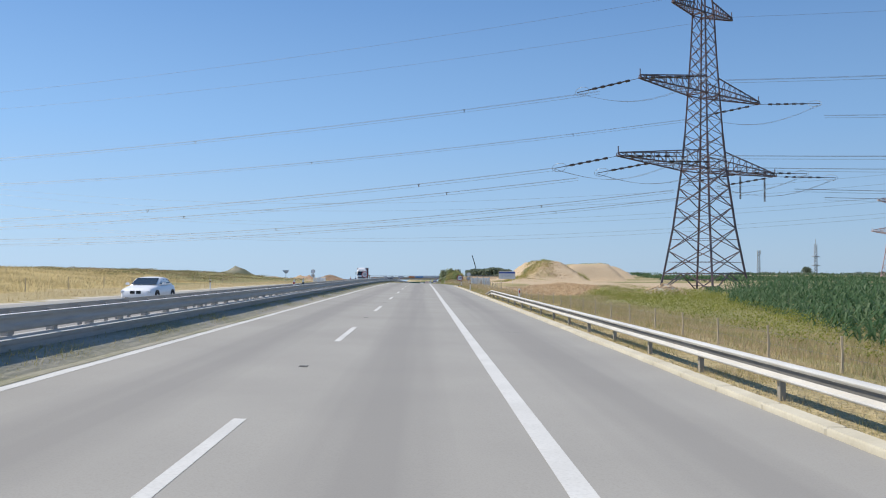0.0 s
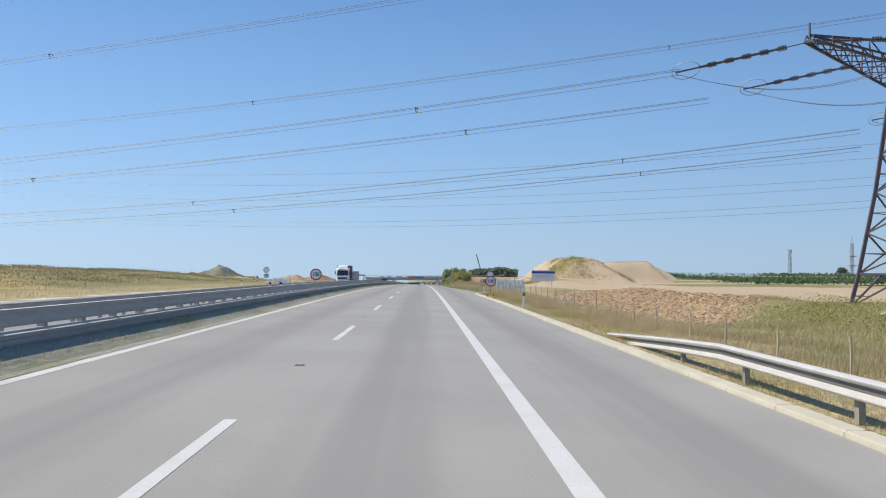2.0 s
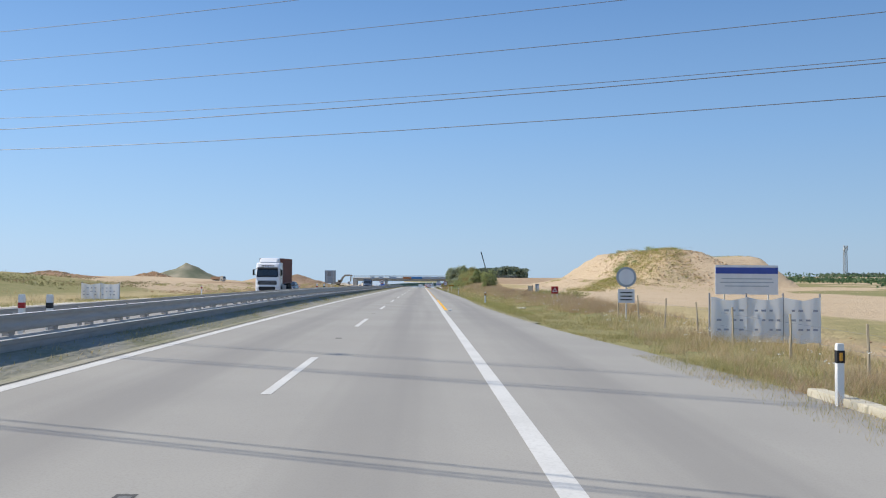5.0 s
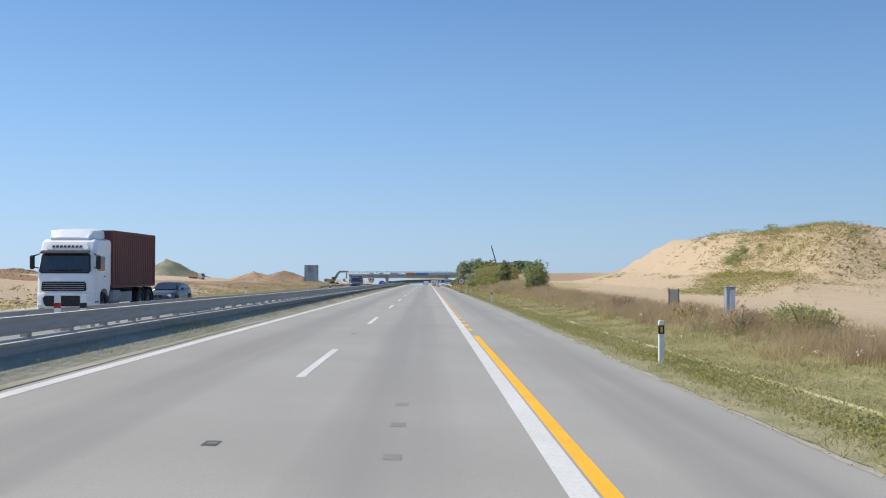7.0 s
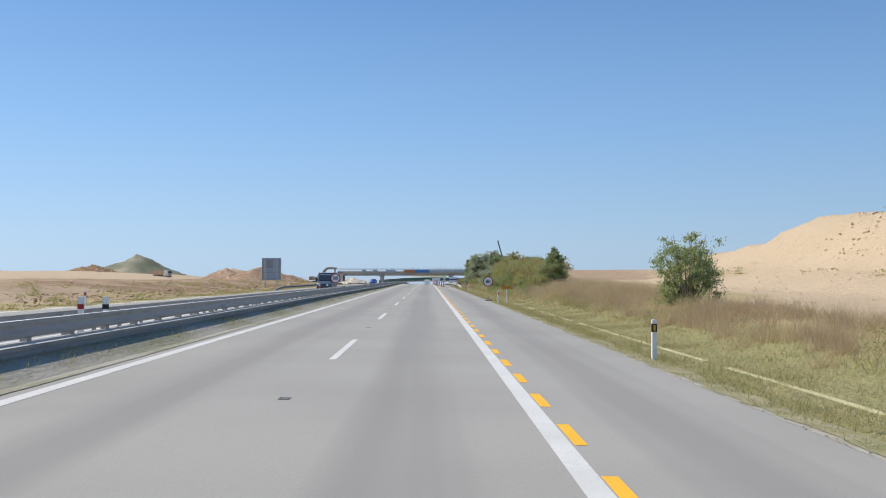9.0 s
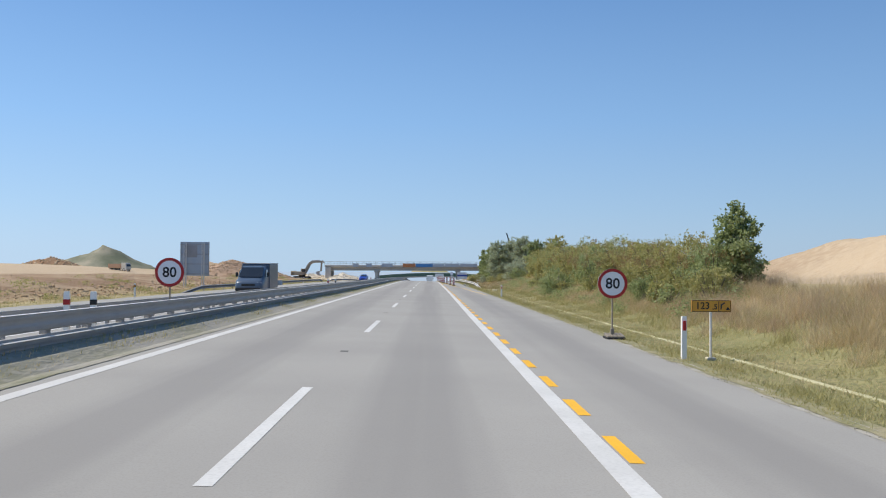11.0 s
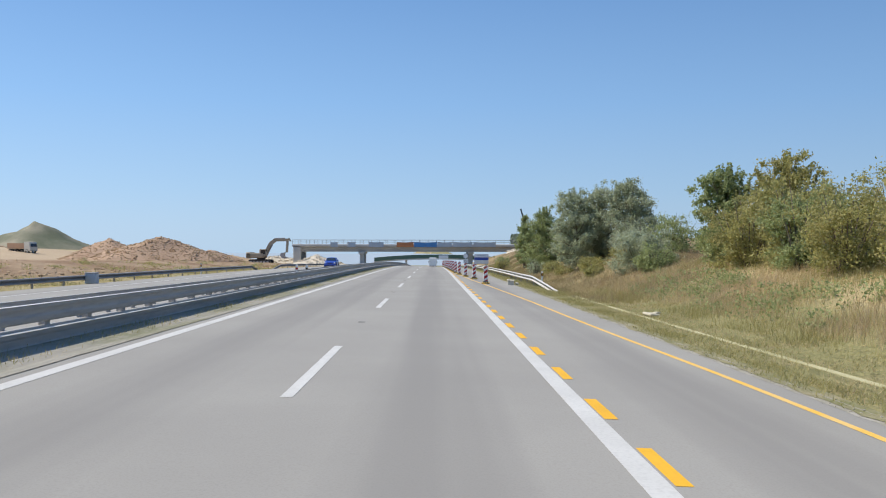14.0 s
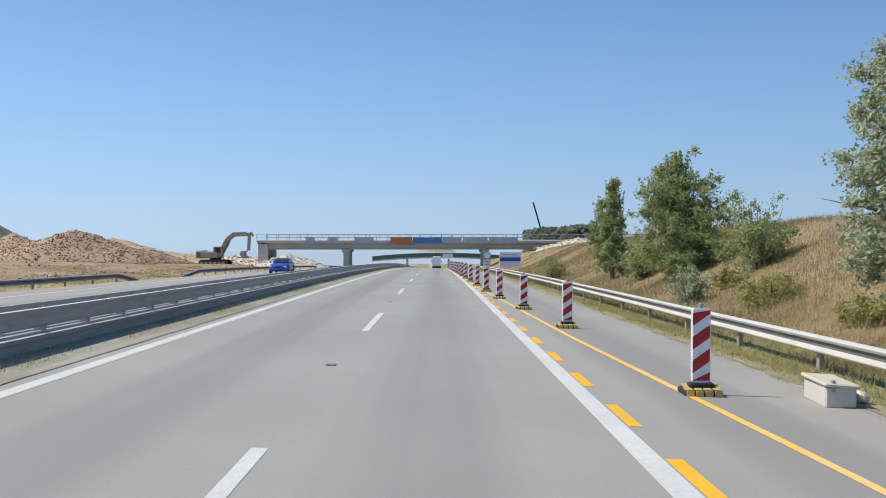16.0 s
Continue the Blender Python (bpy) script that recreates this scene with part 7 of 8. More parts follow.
def quads_mesh(name, p, rnd, size, mat, parent, label=""):
    n = len(p)
    u = rnd.normal(size=(n, 3))
    u /= np.linalg.norm(u, axis=1)[:, None]
    w = rnd.normal(size=(n, 3))
    v = np.cross(u, w)
    v /= np.linalg.norm(v, axis=1)[:, None]
    s = size * rnd.uniform(0.6, 1.35, (n, 1))
    a, b = u * s, v * s * 0.5
    verts = np.stack([p - a, p + a * 0.6 + b * 1.3, p + a * 0.6 - b * 1.3], 1).reshape(-1, 3)
    return fast_mesh(name, verts, np.arange(3 * n).reshape(n, 3), mat, parent, label)


def fast_mesh(name, verts, faces, mat, parent=None, label=""):
    k = faces.shape[1]
    m = bpy.data.meshes.new(name)
    m.vertices.add(len(verts))
    m.vertices.foreach_set("co", verts.astype(np.float32).reshape(-1))
    m.loops.add(faces.size)
    m.loops.foreach_set("vertex_index", faces.astype(np.int32).reshape(-1))
    m.polygons.add(len(faces))
    m.polygons.foreach_set("loop_start", np.arange(0, faces.size, k, dtype=np.int32))
    m.update(calc_edges=True)
    m.materials.append(mat)
    ob = new(name, m)
    if parent:
        ob.parent = parent
    return tagged(ob, label)


def tree(x, y, height, spread, mat, label, seed, leaves=5000, size=0.13, stem=0.25, kind="tree", pointed=False, sink=0.1):
    """Trunk, forking limbs and leaf clumps with gaps."""
    rnd = random.Random(seed)
    t = thing(kind, (x, y, g(x, y) - sink), label, kind, kind + "s")
    trunk_top = height * (0.85 if pointed else 0.6)
    lean = (rnd.uniform(-0.1, 0.1) * height * 0.5, rnd.uniform(-0.1, 0.1) * height * 0.5)
    r0 = 0.03 * height * 0.8
    part("trunk", Shape().tube([(0, 0, -0.1), (lean[0] * 0.3, lean[1] * 0.3, trunk_top * 0.4), (lean[0], lean[1], trunk_top)], [r0, r0 * 0.7, r0 * 0.25], 7), BARK, t)
    centres, radii = [], []
    limbs = Shape()
    n = 24
    for k in range(n):
        f = stem + (1 - stem) * (k + 0.5) / n
        z0 = trunk_top * min(1.0, f * 0.9)
        a = k * 2.4 + rnd.uniform(-0.5, 0.5)
        prof = (1.1 - f) * 0.95 if pointed else math.sqrt(max(0.02, 1 - ((f - 0.3) / 0.74) ** 2))
        reach = spread * prof * rnd.uniform(0.6, 0.92)
        ztip = min(height * (f * 0.92 + 0.03), height * 0.96) * rnd.uniform(0.92, 1.04)
        b = Vector((lean[0] * f, lean[1] * f, z0))
        e = Vector((lean[0] * f + math.cos(a) * reach, lean[1] * f + math.sin(a) * reach, ztip))
        m = b.lerp(e, 0.5) + Vector((0, 0, 0.05 * height))
        limbs.tube([b, m, e], [r0 * 0.3, r0 * 0.2, r0 * 0.05], 5)
        for _ in range(12):
            q = rnd.uniform(0.3, 1.0)
            p = b.lerp(m, q * 2) if q < 0.5 else m.lerp(e, q * 2 - 1)
            tip = p + Vector((rnd.gauss(0, 0.15), rnd.gauss(0, 0.15), rnd.gauss(0.04, 0.13))) * spread * (0.6 if pointed else 1.0)
            tip.z = max(tip.z, 0.12)
            limbs.tube([p, tip], [r0 * 0.06, r0 * 0.025], 3, False)
            centres.append(tip)
            radii.append(spread * rnd.uniform(0.07, 0.16))
    # upright shoots break the outline
    for k in range(14):
        a, f = rnd.uniform(0, math.tau), rnd.uniform(0.0, 0.75)
        x0, y0 = math.cos(a) * spread * f * 0.8, math.sin(a) * spread * f * 0.8
        z0 = height * (0.9 - 0.4 * f * f)
        for q in range(5):
            centres.append(Vector((lean[0] + x0 * (1 + 0.05 * q), lean[1] + y0 * (1 + 0.05 * q), z0 + 0.03 * height * q)))
            radii.append(spread * (0.075 - 0.011 * q))
    part("branch_frame", limbs, BARK, t)
    leaf_cloud("crown", [tuple(c) for c in centres], radii, leaves, size, mat, t, seed)
    return t


def shrub(x, y, height, spread, mat, label, seed, leaves=2600, size=0.11, sink=0.1, tips=None):
    rnd = random.Random(seed)
    t = thing("shrub", (x, y, g(x, y) - sink), label, "shrub", "shrubs")
    stems = Shape()
    centres, radii = [], []
    for k in range(17):
        a, reach = k * 2.4 + rnd.uniform(-0.4, 0.4), spread * math.sqrt((k + 0.5) / 17) * 0.8
        h = height * rnd.uniform(0.55, 0.92) * (1 - 0.35 * (reach / spread) ** 2)
        e = (math.cos(a) * reach, math.sin(a) * reach, h)
        stems.tube([(e[0] * 0.1, e[1] * 0.1, -0.05), (e[0] * 0.6, e[1] * 0.6, h * 0.55), e], [0.04, 0.025, 0.008], 5)
        for _ in range(8):
            q = rnd.uniform(0.05, 1.0)
            centres.append((e[0] * (0.7 + 0.3 * q) + max(-0.3, min(0.3, rnd.gauss(0, 0.15))) * spread, e[1] * (0.7 + 0.3 * q) + max(-0.3, min(0.3, rnd.gauss(0, 0.15))) * spread, max(0.1, h * q + max(-0.12, min(0.12, rnd.gauss(0.03, 0.08))) * height)))
            radii.append(spread * rnd.uniform(0.11, 0.23))
    part("stem_frame", stems, BARK, t)
    leaf_cloud("crown", centres, radii, leaves, size, mat, t, seed, 0.75)
    if tips:
        # seed heads and browned shoots on top
        top = []
        for k in range(60):
            a, q = rnd.uniform(0, math.tau), math.sqrt(rnd.uniform(0, 1)) * 0.95
            h = height * (0.9 - 0.3 * q * q) * rnd.uniform(0.74, 0.97)
            top += [(math.cos(a) * spread * q, math.sin(a) * spread * q, h - 0.09 * j) for j in range(3)]
        leaf_cloud("browned_top", top, [0.12] * len(top), leaves // 8, size * 0.75, tips, t, seed + 1, 0.9, "reddish brown seed heads")
    return t


shrub(11.1, 277.3, 4.0, 1.75, LEAF_GREEN, "rounded green bush on the grassy bank", 31, 24000, 0.0413)
shrub(9.3, 332.5, 1.3, 0.8, LEAF_OLIVE, "small dark bush at the foot of the hedge", 33, 6000, 0.035)
shrub(9.2, 353.0, 2.0, 1.7, LEAF_GREEN, "rounded green bush in the verge grass", 32, 14000, 0.042)
rnd = random.Random(77)
for k in range(34):
    y = 323 + 64 * (k + rnd.uniform(-0.3, 0.3)) / 30
    if k % 2 and y < 334:
        continue
    x = 11.3 + 1.3 * float(smooth(y, 345, 375)) + 1.4 * noise.noise((y * 0.15, 0, 0)) + (2.6 if k % 2 else 0)
    h = float(np.interp(y, [325, 345, 370, 380], [2.6, 3.0, 3.9, 3.8])) + 0.5 * noise.noise((y * 0.23, 4, 0)) + (0.25 if k % 2 else 0)
    shrub(x, y, h, 2.0, LEAF_OLIVE if k % 5 else LEAF_GREEN, "dense olive green hedge bush on the bank", 100 + k, 9000 if k % 2 else 20000, 0.06 if k % 2 else 0.044, 0.1, HEDGE_TIPS if y < 366 else None)
def tree_to(x, y, top, *rest):
    """A tree whose tip stands at a given height."""
    return tree(x, y, top - g(x, y), *rest)


tree_to(10.5, 420.0, 3.8, 2.5, LEAF_GREY, "grey green willow on the motorway bank", 43, 51000, 0.0562, 0.02)
tree_to(14.0, 418.8, 4.4, 2.8, LEAF_GREY, "broad grey green willow on the motorway bank", 44, 54000, 0.0562, 0.02)
tree_to(12.3, 420.5, 4.1, 2.5, LEAF_GREY, "dense dark willow between two others", 59, 46000, 0.056, 0.02)
shrub(11.5, 404.5, 3.3, 2.1, LEAF_GREY, "broad round grey green willow bush", 45, 34000, 0.045, 0.7)
shrub(11.2, 401.0, 1.7, 1.3, LEAF_GREEN, "low green bush in dry grass before a willow", 317, 12000, 0.045, 0.1)
tree_to(12.9, 395.5, 3.3, 1.9, LEAF_GREEN, "dense green tree on the bank", 46, 42000, 0.06, 0.02)
tree_to(15.2, 394.0, 3.8, 2.2, LEAF_OLIVE, "olive green tree on the bank", 47, 39000, 0.06, 0.02)
shrub(13.2, 388.0, 3.6, 2.1, LEAF_OLIVE, "olive green bush on the bank", 48, 24000, 0.0562)
tree(12.1, 323.0, 3.7, 1.3, LEAF_GREEN, "young dark green tree rising above the hedge", 41, 21000, 0.0562, 0.1)
tree(11.0, 441.0, 5.7, 2.6, LEAF_GREEN, "leafy green tree above the crash barrier", 49, 54000, 0.0562, 0.06)
tree(9.7, 451.0, 6.0, 1.4, LEAF_GREEN, "slim pointed green tree", 50, 24000, 0.0562, 0.05, "tree", True)
tree(10.4, 456.0, 5.0, 1.5, LEAF_GREEN, "young green tree on the bank", 53, 21000, 0.0562, 0.06)
shrub(12.3, 421.0, 3.0, 1.9, LEAF_GREY, "dense grey green willow scrub between trees", 310, 14000, 0.05)
shrub(13.2, 414.0, 3.0, 2.0, LEAF_GREY, "dark willow scrub before taller trees", 315, 12000, 0.05)
shrub(15.0, 411.5, 3.0, 2.2, LEAF_GREEN, "dense green scrub on the bank", 316, 12000, 0.05)
shrub(11.9, 434.0, 3.0, 1.6, LEAF_GREEN, "green scrub between trees on the bank", 312, 10000, 0.05)
shrub(10.2, 446.0, 2.2, 1.3, LEAF_GREEN, "low green scrub between trees", 313, 8000, 0.05)
shrub(10.6, 440.0, 1.8, 1.6, LEAF_GREEN, "green scrub at the foot of a tree", 314, 9000, 0.05)
shrub(8.6, 432.0, 1.8, 0.9, LEAF_GREY, "thin grey green willow shoots behind the barrier", 51, 3960, 0.0418)
shrub(14.0, 446.0, 1.5, 1.6, LEAF_OLIVE, "low olive bush on the dry bank", 54, 5400, 0.0465)
shrub(8.4, 466.0, 1.7, 1.2, LEAF_OLIVE, "low olive bush behind the beacons", 55, 5400, 0.0465)
shrub(9.3, 475.0, 2.0, 1.4, LEAF_GREEN, "low green bush on the bank", 56, 5400, 0.0465)
tree(292.0, 648.0, 9.0, 5.0, LEAF_HAZY, "dark round tree beside the far mast", 57, 2500, 0.6, 0.1)
tree(20.0, 476.0, 4.5, 2.0, LEAF_HAZY, "dark tree on the far bank", 58, 2500, 0.2, 0.1)

for k in range(15):
    y = 324 + 50 * (k + rnd.uniform(-0.4, 0.4)) / 15
    if noise.noise((y * 0.31, 9, 0)) > -0.25 and not 333 < y < 350:
        shrub(9.7 + rnd.uniform(-0.7, 0.4), y, rnd.uniform(0.9, 1.7), rnd.uniform(0.7, 1.2), LEAF_OLIVE if k % 3 else LEAF_GREEN, "low leafy bush at the foot of the hedge", 200 + k, 2600, 0.06)

for x, y, h, w, mat, seed in ((10.3, 320.5, 1.7, 1.1, LEAF_OLIVE, 341), (10.7, 325.0, 2.0, 1.3, LEAF_OLIVE, 342), (9.9, 328.5, 1.5, 1.0, LEAF_GREEN, 343), (10.5, 336.5, 1.6, 1.2, LEAF_OLIVE, 344), (10.4, 343.0, 1.5, 1.1, LEAF_OLIVE, 345)):
    shrub(x, y, h, w, mat, "leafy bush at the foot of the hedge", seed, 9000, 0.04)
# undergrowth below the willows
for x, y, h, w, mat, words, seed in ((9.9, 411.0, 0.8, 0.8, LEAF_OLIVE, "low olive weeds below the trees", 321), (10.6, 415.0, 1.2, 1.4, LEAF_OLIVE, "olive undergrowth at the foot of a willow", 322), (9.4, 420.5, 0.8, 0.8, LEAF_OLIVE, "low olive weeds below the trees", 323),
                                     (9.6, 427.0, 1.1, 1.3, LEAF_OLIVE, "olive undergrowth on the dry bank", 324), (12.2, 411.0, 1.3, 1.5, LEAF_OLIVE, "olive undergrowth on the dry bank", 325), (10.4, 433.0, 0.8, 0.8, LEAF_OLIVE, "low olive weeds below the trees", 326)):
    shrub(x, y, h, w, mat, words, seed, 7000, 0.04)

# weeds on the mound's nose and crest
rnd = np.random.RandomState(12)


def weeds(name, xs, ys, height, spread, count, size, mat, label, seed):
    """Ragged low clumps in one mesh."""
    r = np.random.RandomState(seed)
    n = len(xs)
    h = height * r.uniform(0.4, 1.2, n)
    zz = ground(xs, ys)
    i = r.randint(0, n, count)
    p = np.stack([xs[i] + r.normal(0, spread, count), ys[i] + r.normal(0, spread, count), zz[i] + h[i] * r.uniform(0.05, 1, count)], 1)
    return tagged(quads_mesh(name, p, r, size, mat, None), label, "weeds", "", "stuff")


def fan(count, seed):
    """Places on the grown-over nose of the mound: broad at its foot, narrow at the crest."""
    r = np.random.RandomState(seed)
    q = r.uniform(0, 1, count)
    return 30 + 7.5 * q + (9.5 - 5.5 * q) * r.uniform(-1, 1, count), 260 + 26 * q + r.normal(0, 4, count)


xs, ys = fan(1500, 12)
weeds("weeds", xs, ys, 0.45, 0.3, 26000, 0.06, YELLOW_WEED, "yellow green weeds on the nose of the mound", 1)
xs, ys = fan(500, 13)
weeds("weeds", xs, ys, 0.5, 0.4, 8000, 0.055, LEAF_OLIVE, "olive weeds on the nose of the mound", 4)
xs, ys = fan(500, 14)
weeds("weeds", xs, ys, 0.35, 0.4, 42000, 0.05, DRY_GRASS, "dry straw-coloured weeds on the nose of the mound", 5)
xs, ys = rnd.uniform(28, 100, 3000), rnd.uniform(255, 410, 3000)
mm = np.maximum(*mounds(xs, ys))
ok = (mm > 4.6) & (ripple(xs, ys, 11, 9) > 0.62)
weeds("weeds", xs[ok], ys[ok], 0.6, 0.35, 6000, 0.08, LEAF_OLIVE, "dark weeds along the crest of the mound", 2)
xs, ys = rnd.uniform(24, 75, 1500), rnd.uniform(256, 330, 1500)
ok = (ripple(xs, ys, 9, 3) > 0.55) & (np.maximum(*mounds(xs, ys)) > 0.2)
weeds("weeds", xs[ok], ys[ok], 0.25, 0.3, 5000, 0.06, YELLOW_WEED, "scattered weeds on the flank of the mound", 3)
r = np.random.RandomState(15)
ys = r.uniform(257, 304, 420)
xs = 48.6 + 0.03 * (ys - 257) + r.normal(0, 0.7, 420)
weeds("weeds", xs, ys, 0.7, 0.3, 14000, 0.07, LEAF_OLIVE, "olive weeds along the groove beside the spur", 6)
for cx, cy in ((52.0, 340.0), (42.5, 290.0), (34.0, 285.0), (46.0, 302.0)):
    xs, ys = cx + r.normal(0, 1.6, 14), cy + r.normal(0, 2.0, 14)
    weeds("weeds", xs, ys, 1.1, 0.3, 2600, 0.08, LEAF_GREEN, "dark upright weeds on the crest of the mound", 7)
# bushy weeds beside the cabinet
for x, y, h, w, mat, words, seed in ((10.8, 214.0, 1.1, 1.2, LEAF_OLIVE, "low olive weedy bush in dry grass", 301), (12.0, 217.5, 1.0, 1.3, LEAF_GREEN, "low green thistle bush in dry grass", 302), (9.6, 216.0, 0.95, 0.9, RED_WEED, "reddish dry bush of weeds", 303),
                                     (10.0, 222.5, 0.9, 0.8, DRY_GRASS, "straw-coloured bush of dry weeds", 304), (12.6, 209.0, 1.1, 1.3, LEAF_OLIVE, "low olive weedy bush in dry grass", 305), (9.9, 233.0, 0.9, 0.9, RED_WEED, "reddish dry bush of weeds", 306)):
    shrub(x, y, h, w, mat, words, seed, 5000, 0.035)


def blades(name, xs, ys, low, high, width, mat, label, seed, lean=0.25, category="grass", zs=None):
    """Standing blades, each a thin bent triangle."""
    r = np.random.RandomState(seed)
    n = len(xs)
    z = (ground(xs, ys) if zs is None else zs) - 0.02
    h = r.uniform(low, high, n)
    a = r.uniform(0, math.tau, n)
    w = width * r.uniform(0.6, 1.4, n)
    dx, dy = np.cos(a) * w, np.sin(a) * w
    lx, ly = r.normal(0, lean, n) * h + 0.08 * h, r.normal(0, lean, n) * h
    base = np.stack([xs, ys, z], 1)
    v = np.stack([base + np.stack([-dx, -dy, 0 * z], 1), base + np.stack([dx, dy, 0 * z], 1), base + np.stack([lx, ly, h], 1)], 1).reshape(-1, 3)
    f = np.arange(3 * n).reshape(n, 3)
    return tagged(fast_mesh(name, v, f, mat), label, category, "", "stuff")


def clumped(n, x0, x1, y0, y1, seed, size=1.7, sharp=0.2):
    """Random places gathered in clumps."""
    r = np.random.RandomState(seed)
    xs, ys = r.uniform(x0, x1, 3 * n), r.uniform(y0, y1, 3 * n)
    ok = r.uniform(0, 1, 3 * n) < 0.12 + 0.88 * smooth(ripple(xs, ys, size, seed), -sharp - 0.2, sharp + 0.3)
    return xs[ok][:n], ys[ok][:n]


# short verge grass along the right edge
xs, ys = clumped(115000, 5.45, 8.6, 165, 440, 21, 1.2)
blades("grass_verge", xs, ys, 0.04, 0.14, 0.008, GREEN_GRASS, "short yellow green verge grass beside the asphalt", 1, 0.6)
r = np.random.RandomState(5)
ys = r.uniform(178, 440, 60000)
xs = np.array([verge_edge(q) for q in ys]) + 0.06 + 1.0 * r.beta(1.5, 1.0, len(ys))
ok = smooth(ripple(xs * 2, ys, 1.1, 2), -0.5, 0.3) > r.uniform(0, 1, len(ys))
xs, ys = xs[ok], ys[ok]
blades("grass_verge", xs, ys, 0.03, 0.12, 0.007, GREEN_GRASS, "low grass creeping over the gravel margin", 72, 0.7, "grass", surface(xs, ys) + 0.015)
xs, ys = clumped(50000, 5.45, 8.4, 165, 440, 71, 0.9)
blades("grass_verge", xs, ys, 0.04, 0.15, 0.006, DRY_GRASS, "dry blades among short verge grass", 71, 0.5)
xs, ys = clumped(90000, 5.5, 9.5, 2, 160, 22, 1.3)
blades("grass_verge", xs, ys, 0.04, 0.17, 0.005, DRY_GRASS, "short dry verge grass behind the kerb", 2, 0.4)
xs, ys = clumped(70000, 5.5, 9.5, 2, 160, 29, 2.1)
blades("grass_verge", xs, ys, 0.04, 0.17, 0.005, GREEN_GRASS, "tufts of green grass behind the kerb", 9, 0.4)
# taller dry grass on the bank
xs, ys = clumped(66000, 7.6, 14.5, 92, 330, 23, 2.4)
ok = (ys > 92 + 90 * (xs > 13.0)) & ((ys > 165) | (xs > 9.0)) & ((ys < 178) | (xs > 8.7)) & ((xs < 12.3) | (ys < 178) | (ys > 285))
blades("tall_grass", xs[ok], ys[ok], 0.12, 0.42, 0.006, DRY_GRASS, "tall dry straw-coloured grass on the bank", 3, 0.3)
xs, ys = clumped(44000, 8.8, 12.6, 178, 330, 24, 3.1)
blades("tall_grass", xs, ys, 0.15, 0.5, 0.006, RED_WEED, "reddish brown dry weeds among the grass", 4, 0.3)
xs, ys = clumped(44000, 7.4, 12.2, 100, 330, 25, 3.7)
ok = (ys < 178) | (xs > 8.3)
xs, ys = xs[ok], ys[ok]
blades("tall_grass", xs, ys, 0.08, 0.3, 0.008, GREEN_GRASS, "green tufts among dry grass on the bank", 5, 0.4)
xs, ys = clumped(40000, 7.6, 13.4, 318, 400, 37, 2.4)
blades("tall_grass", xs, ys, 0.1, 0.35, 0.007, GREEN_GRASS, "green grass below the hedge", 37)
xs, ys = clumped(52000, 8.3, 13.6, 318, 400, 26, 2.2)
blades("tall_grass", xs, ys, 0.12, 0.45, 0.006, DRY_GRASS, "tall straw-coloured grass below the hedge", 6)
xs, ys = clumped(16000, 8.6, 11.0, 318, 400, 27, 2.9)
blades("tall_grass", xs, ys, 0.15, 0.5, 0.006, RED_WEED, "reddish dry weeds below the hedge", 7)
xs, ys = clumped(56000, 6.3, 20.0, 392, 530, 28, 2.6)
blades("tall_grass", xs, ys, 0.08, 0.28, 0.008, BROWN_GRASS, "dry grass on the high bank by the overpass", 8, 0.35)
xs, ys = clumped(56000, 6.5, 17.0, 392, 500, 30, 3.3)
blades("tall_grass", xs, ys, 0.12, 0.4, 0.007, BROWN_GRASS, "brown dry weeds on the high bank", 10)
xs, ys = clumped(52000, 5.6, 15.0, 392, 500, 35, 2.0)
blades("tall_grass", xs, ys, 0.06, 0.3, 0.008, GREEN_GRASS, "green tufts on the high bank", 15, 0.4)
for seed, mat, words in ((95, DRY_GRASS, "dry grass at the near end of the rubble"), (96, GREEN_GRASS, "green grass at the near end of the rubble")):
    xs, ys = clumped(15000, 11, 26, 88, 124, seed, 1.6)
    ok = ys < 82 + 1.6 * xs
    blades("tall_grass", xs[ok], ys[ok], 0.08, 0.35, 0.012, mat, words, seed, 0.45)
# soft dry brush: fine strands leaning every way out of ragged clumps
for n, x0, x1, y0, y1, low, high, count, mat, words, seed in (
        (330, 6.8, 12.5, 88, 168, 0.15, 0.6, 34000, DRY_GRASS, "soft straw-coloured brush behind the kerb", 81), (260, 6.8, 11.5, 88, 168, 0.12, 0.5, 24000, RED_WEED, "reddish dry brush behind the kerb", 82),
        (300, 6.2, 10.5, 88, 168, 0.08, 0.32, 24000, GREEN_GRASS, "olive tufts among dry brush behind the kerb", 83), (330, 8.6, 12.2, 182, 300, 0.2, 0.8, 60000, RED_WEED, "soft reddish brush of dry stalks on the bank", 84),
        (300, 8.0, 12.4, 182, 318, 0.15, 0.65, 40000, DRY_GRASS, "soft straw-coloured brush on the bank", 85), (90, 6.8, 10.0, 395, 432, 0.15, 0.55, 12000, DRY_GRASS, "soft straw-coloured brush behind the end of the barrier", 86),
        (170, 8.9, 14.5, 288, 336, 0.25, 1.0, 34000, DRY_GRASS, "high straw-coloured brush on the bank before the hedge", 64), (110, 9.0, 14.5, 286, 332, 0.25, 0.95, 22000, RED_WEED, "high reddish brush on the bank before the hedge", 65),
        (60, 8.6, 12.0, 286, 332, 0.15, 0.6, 12000, GREEN_GRASS, "olive tufts in high brush before the hedge", 67)):
    cx, cy = clumped(n, x0, x1, y0, y1, seed, 2.8)
    r = np.random.RandomState(seed)
    i = r.randint(0, len(cx), count)
    blades("dry_brush", cx[i] + r.normal(0, 0.16, count), cy[i] + r.normal(0, 0.2, count), low, high, 0.0045, mat, words, seed, 0.55, "brush")
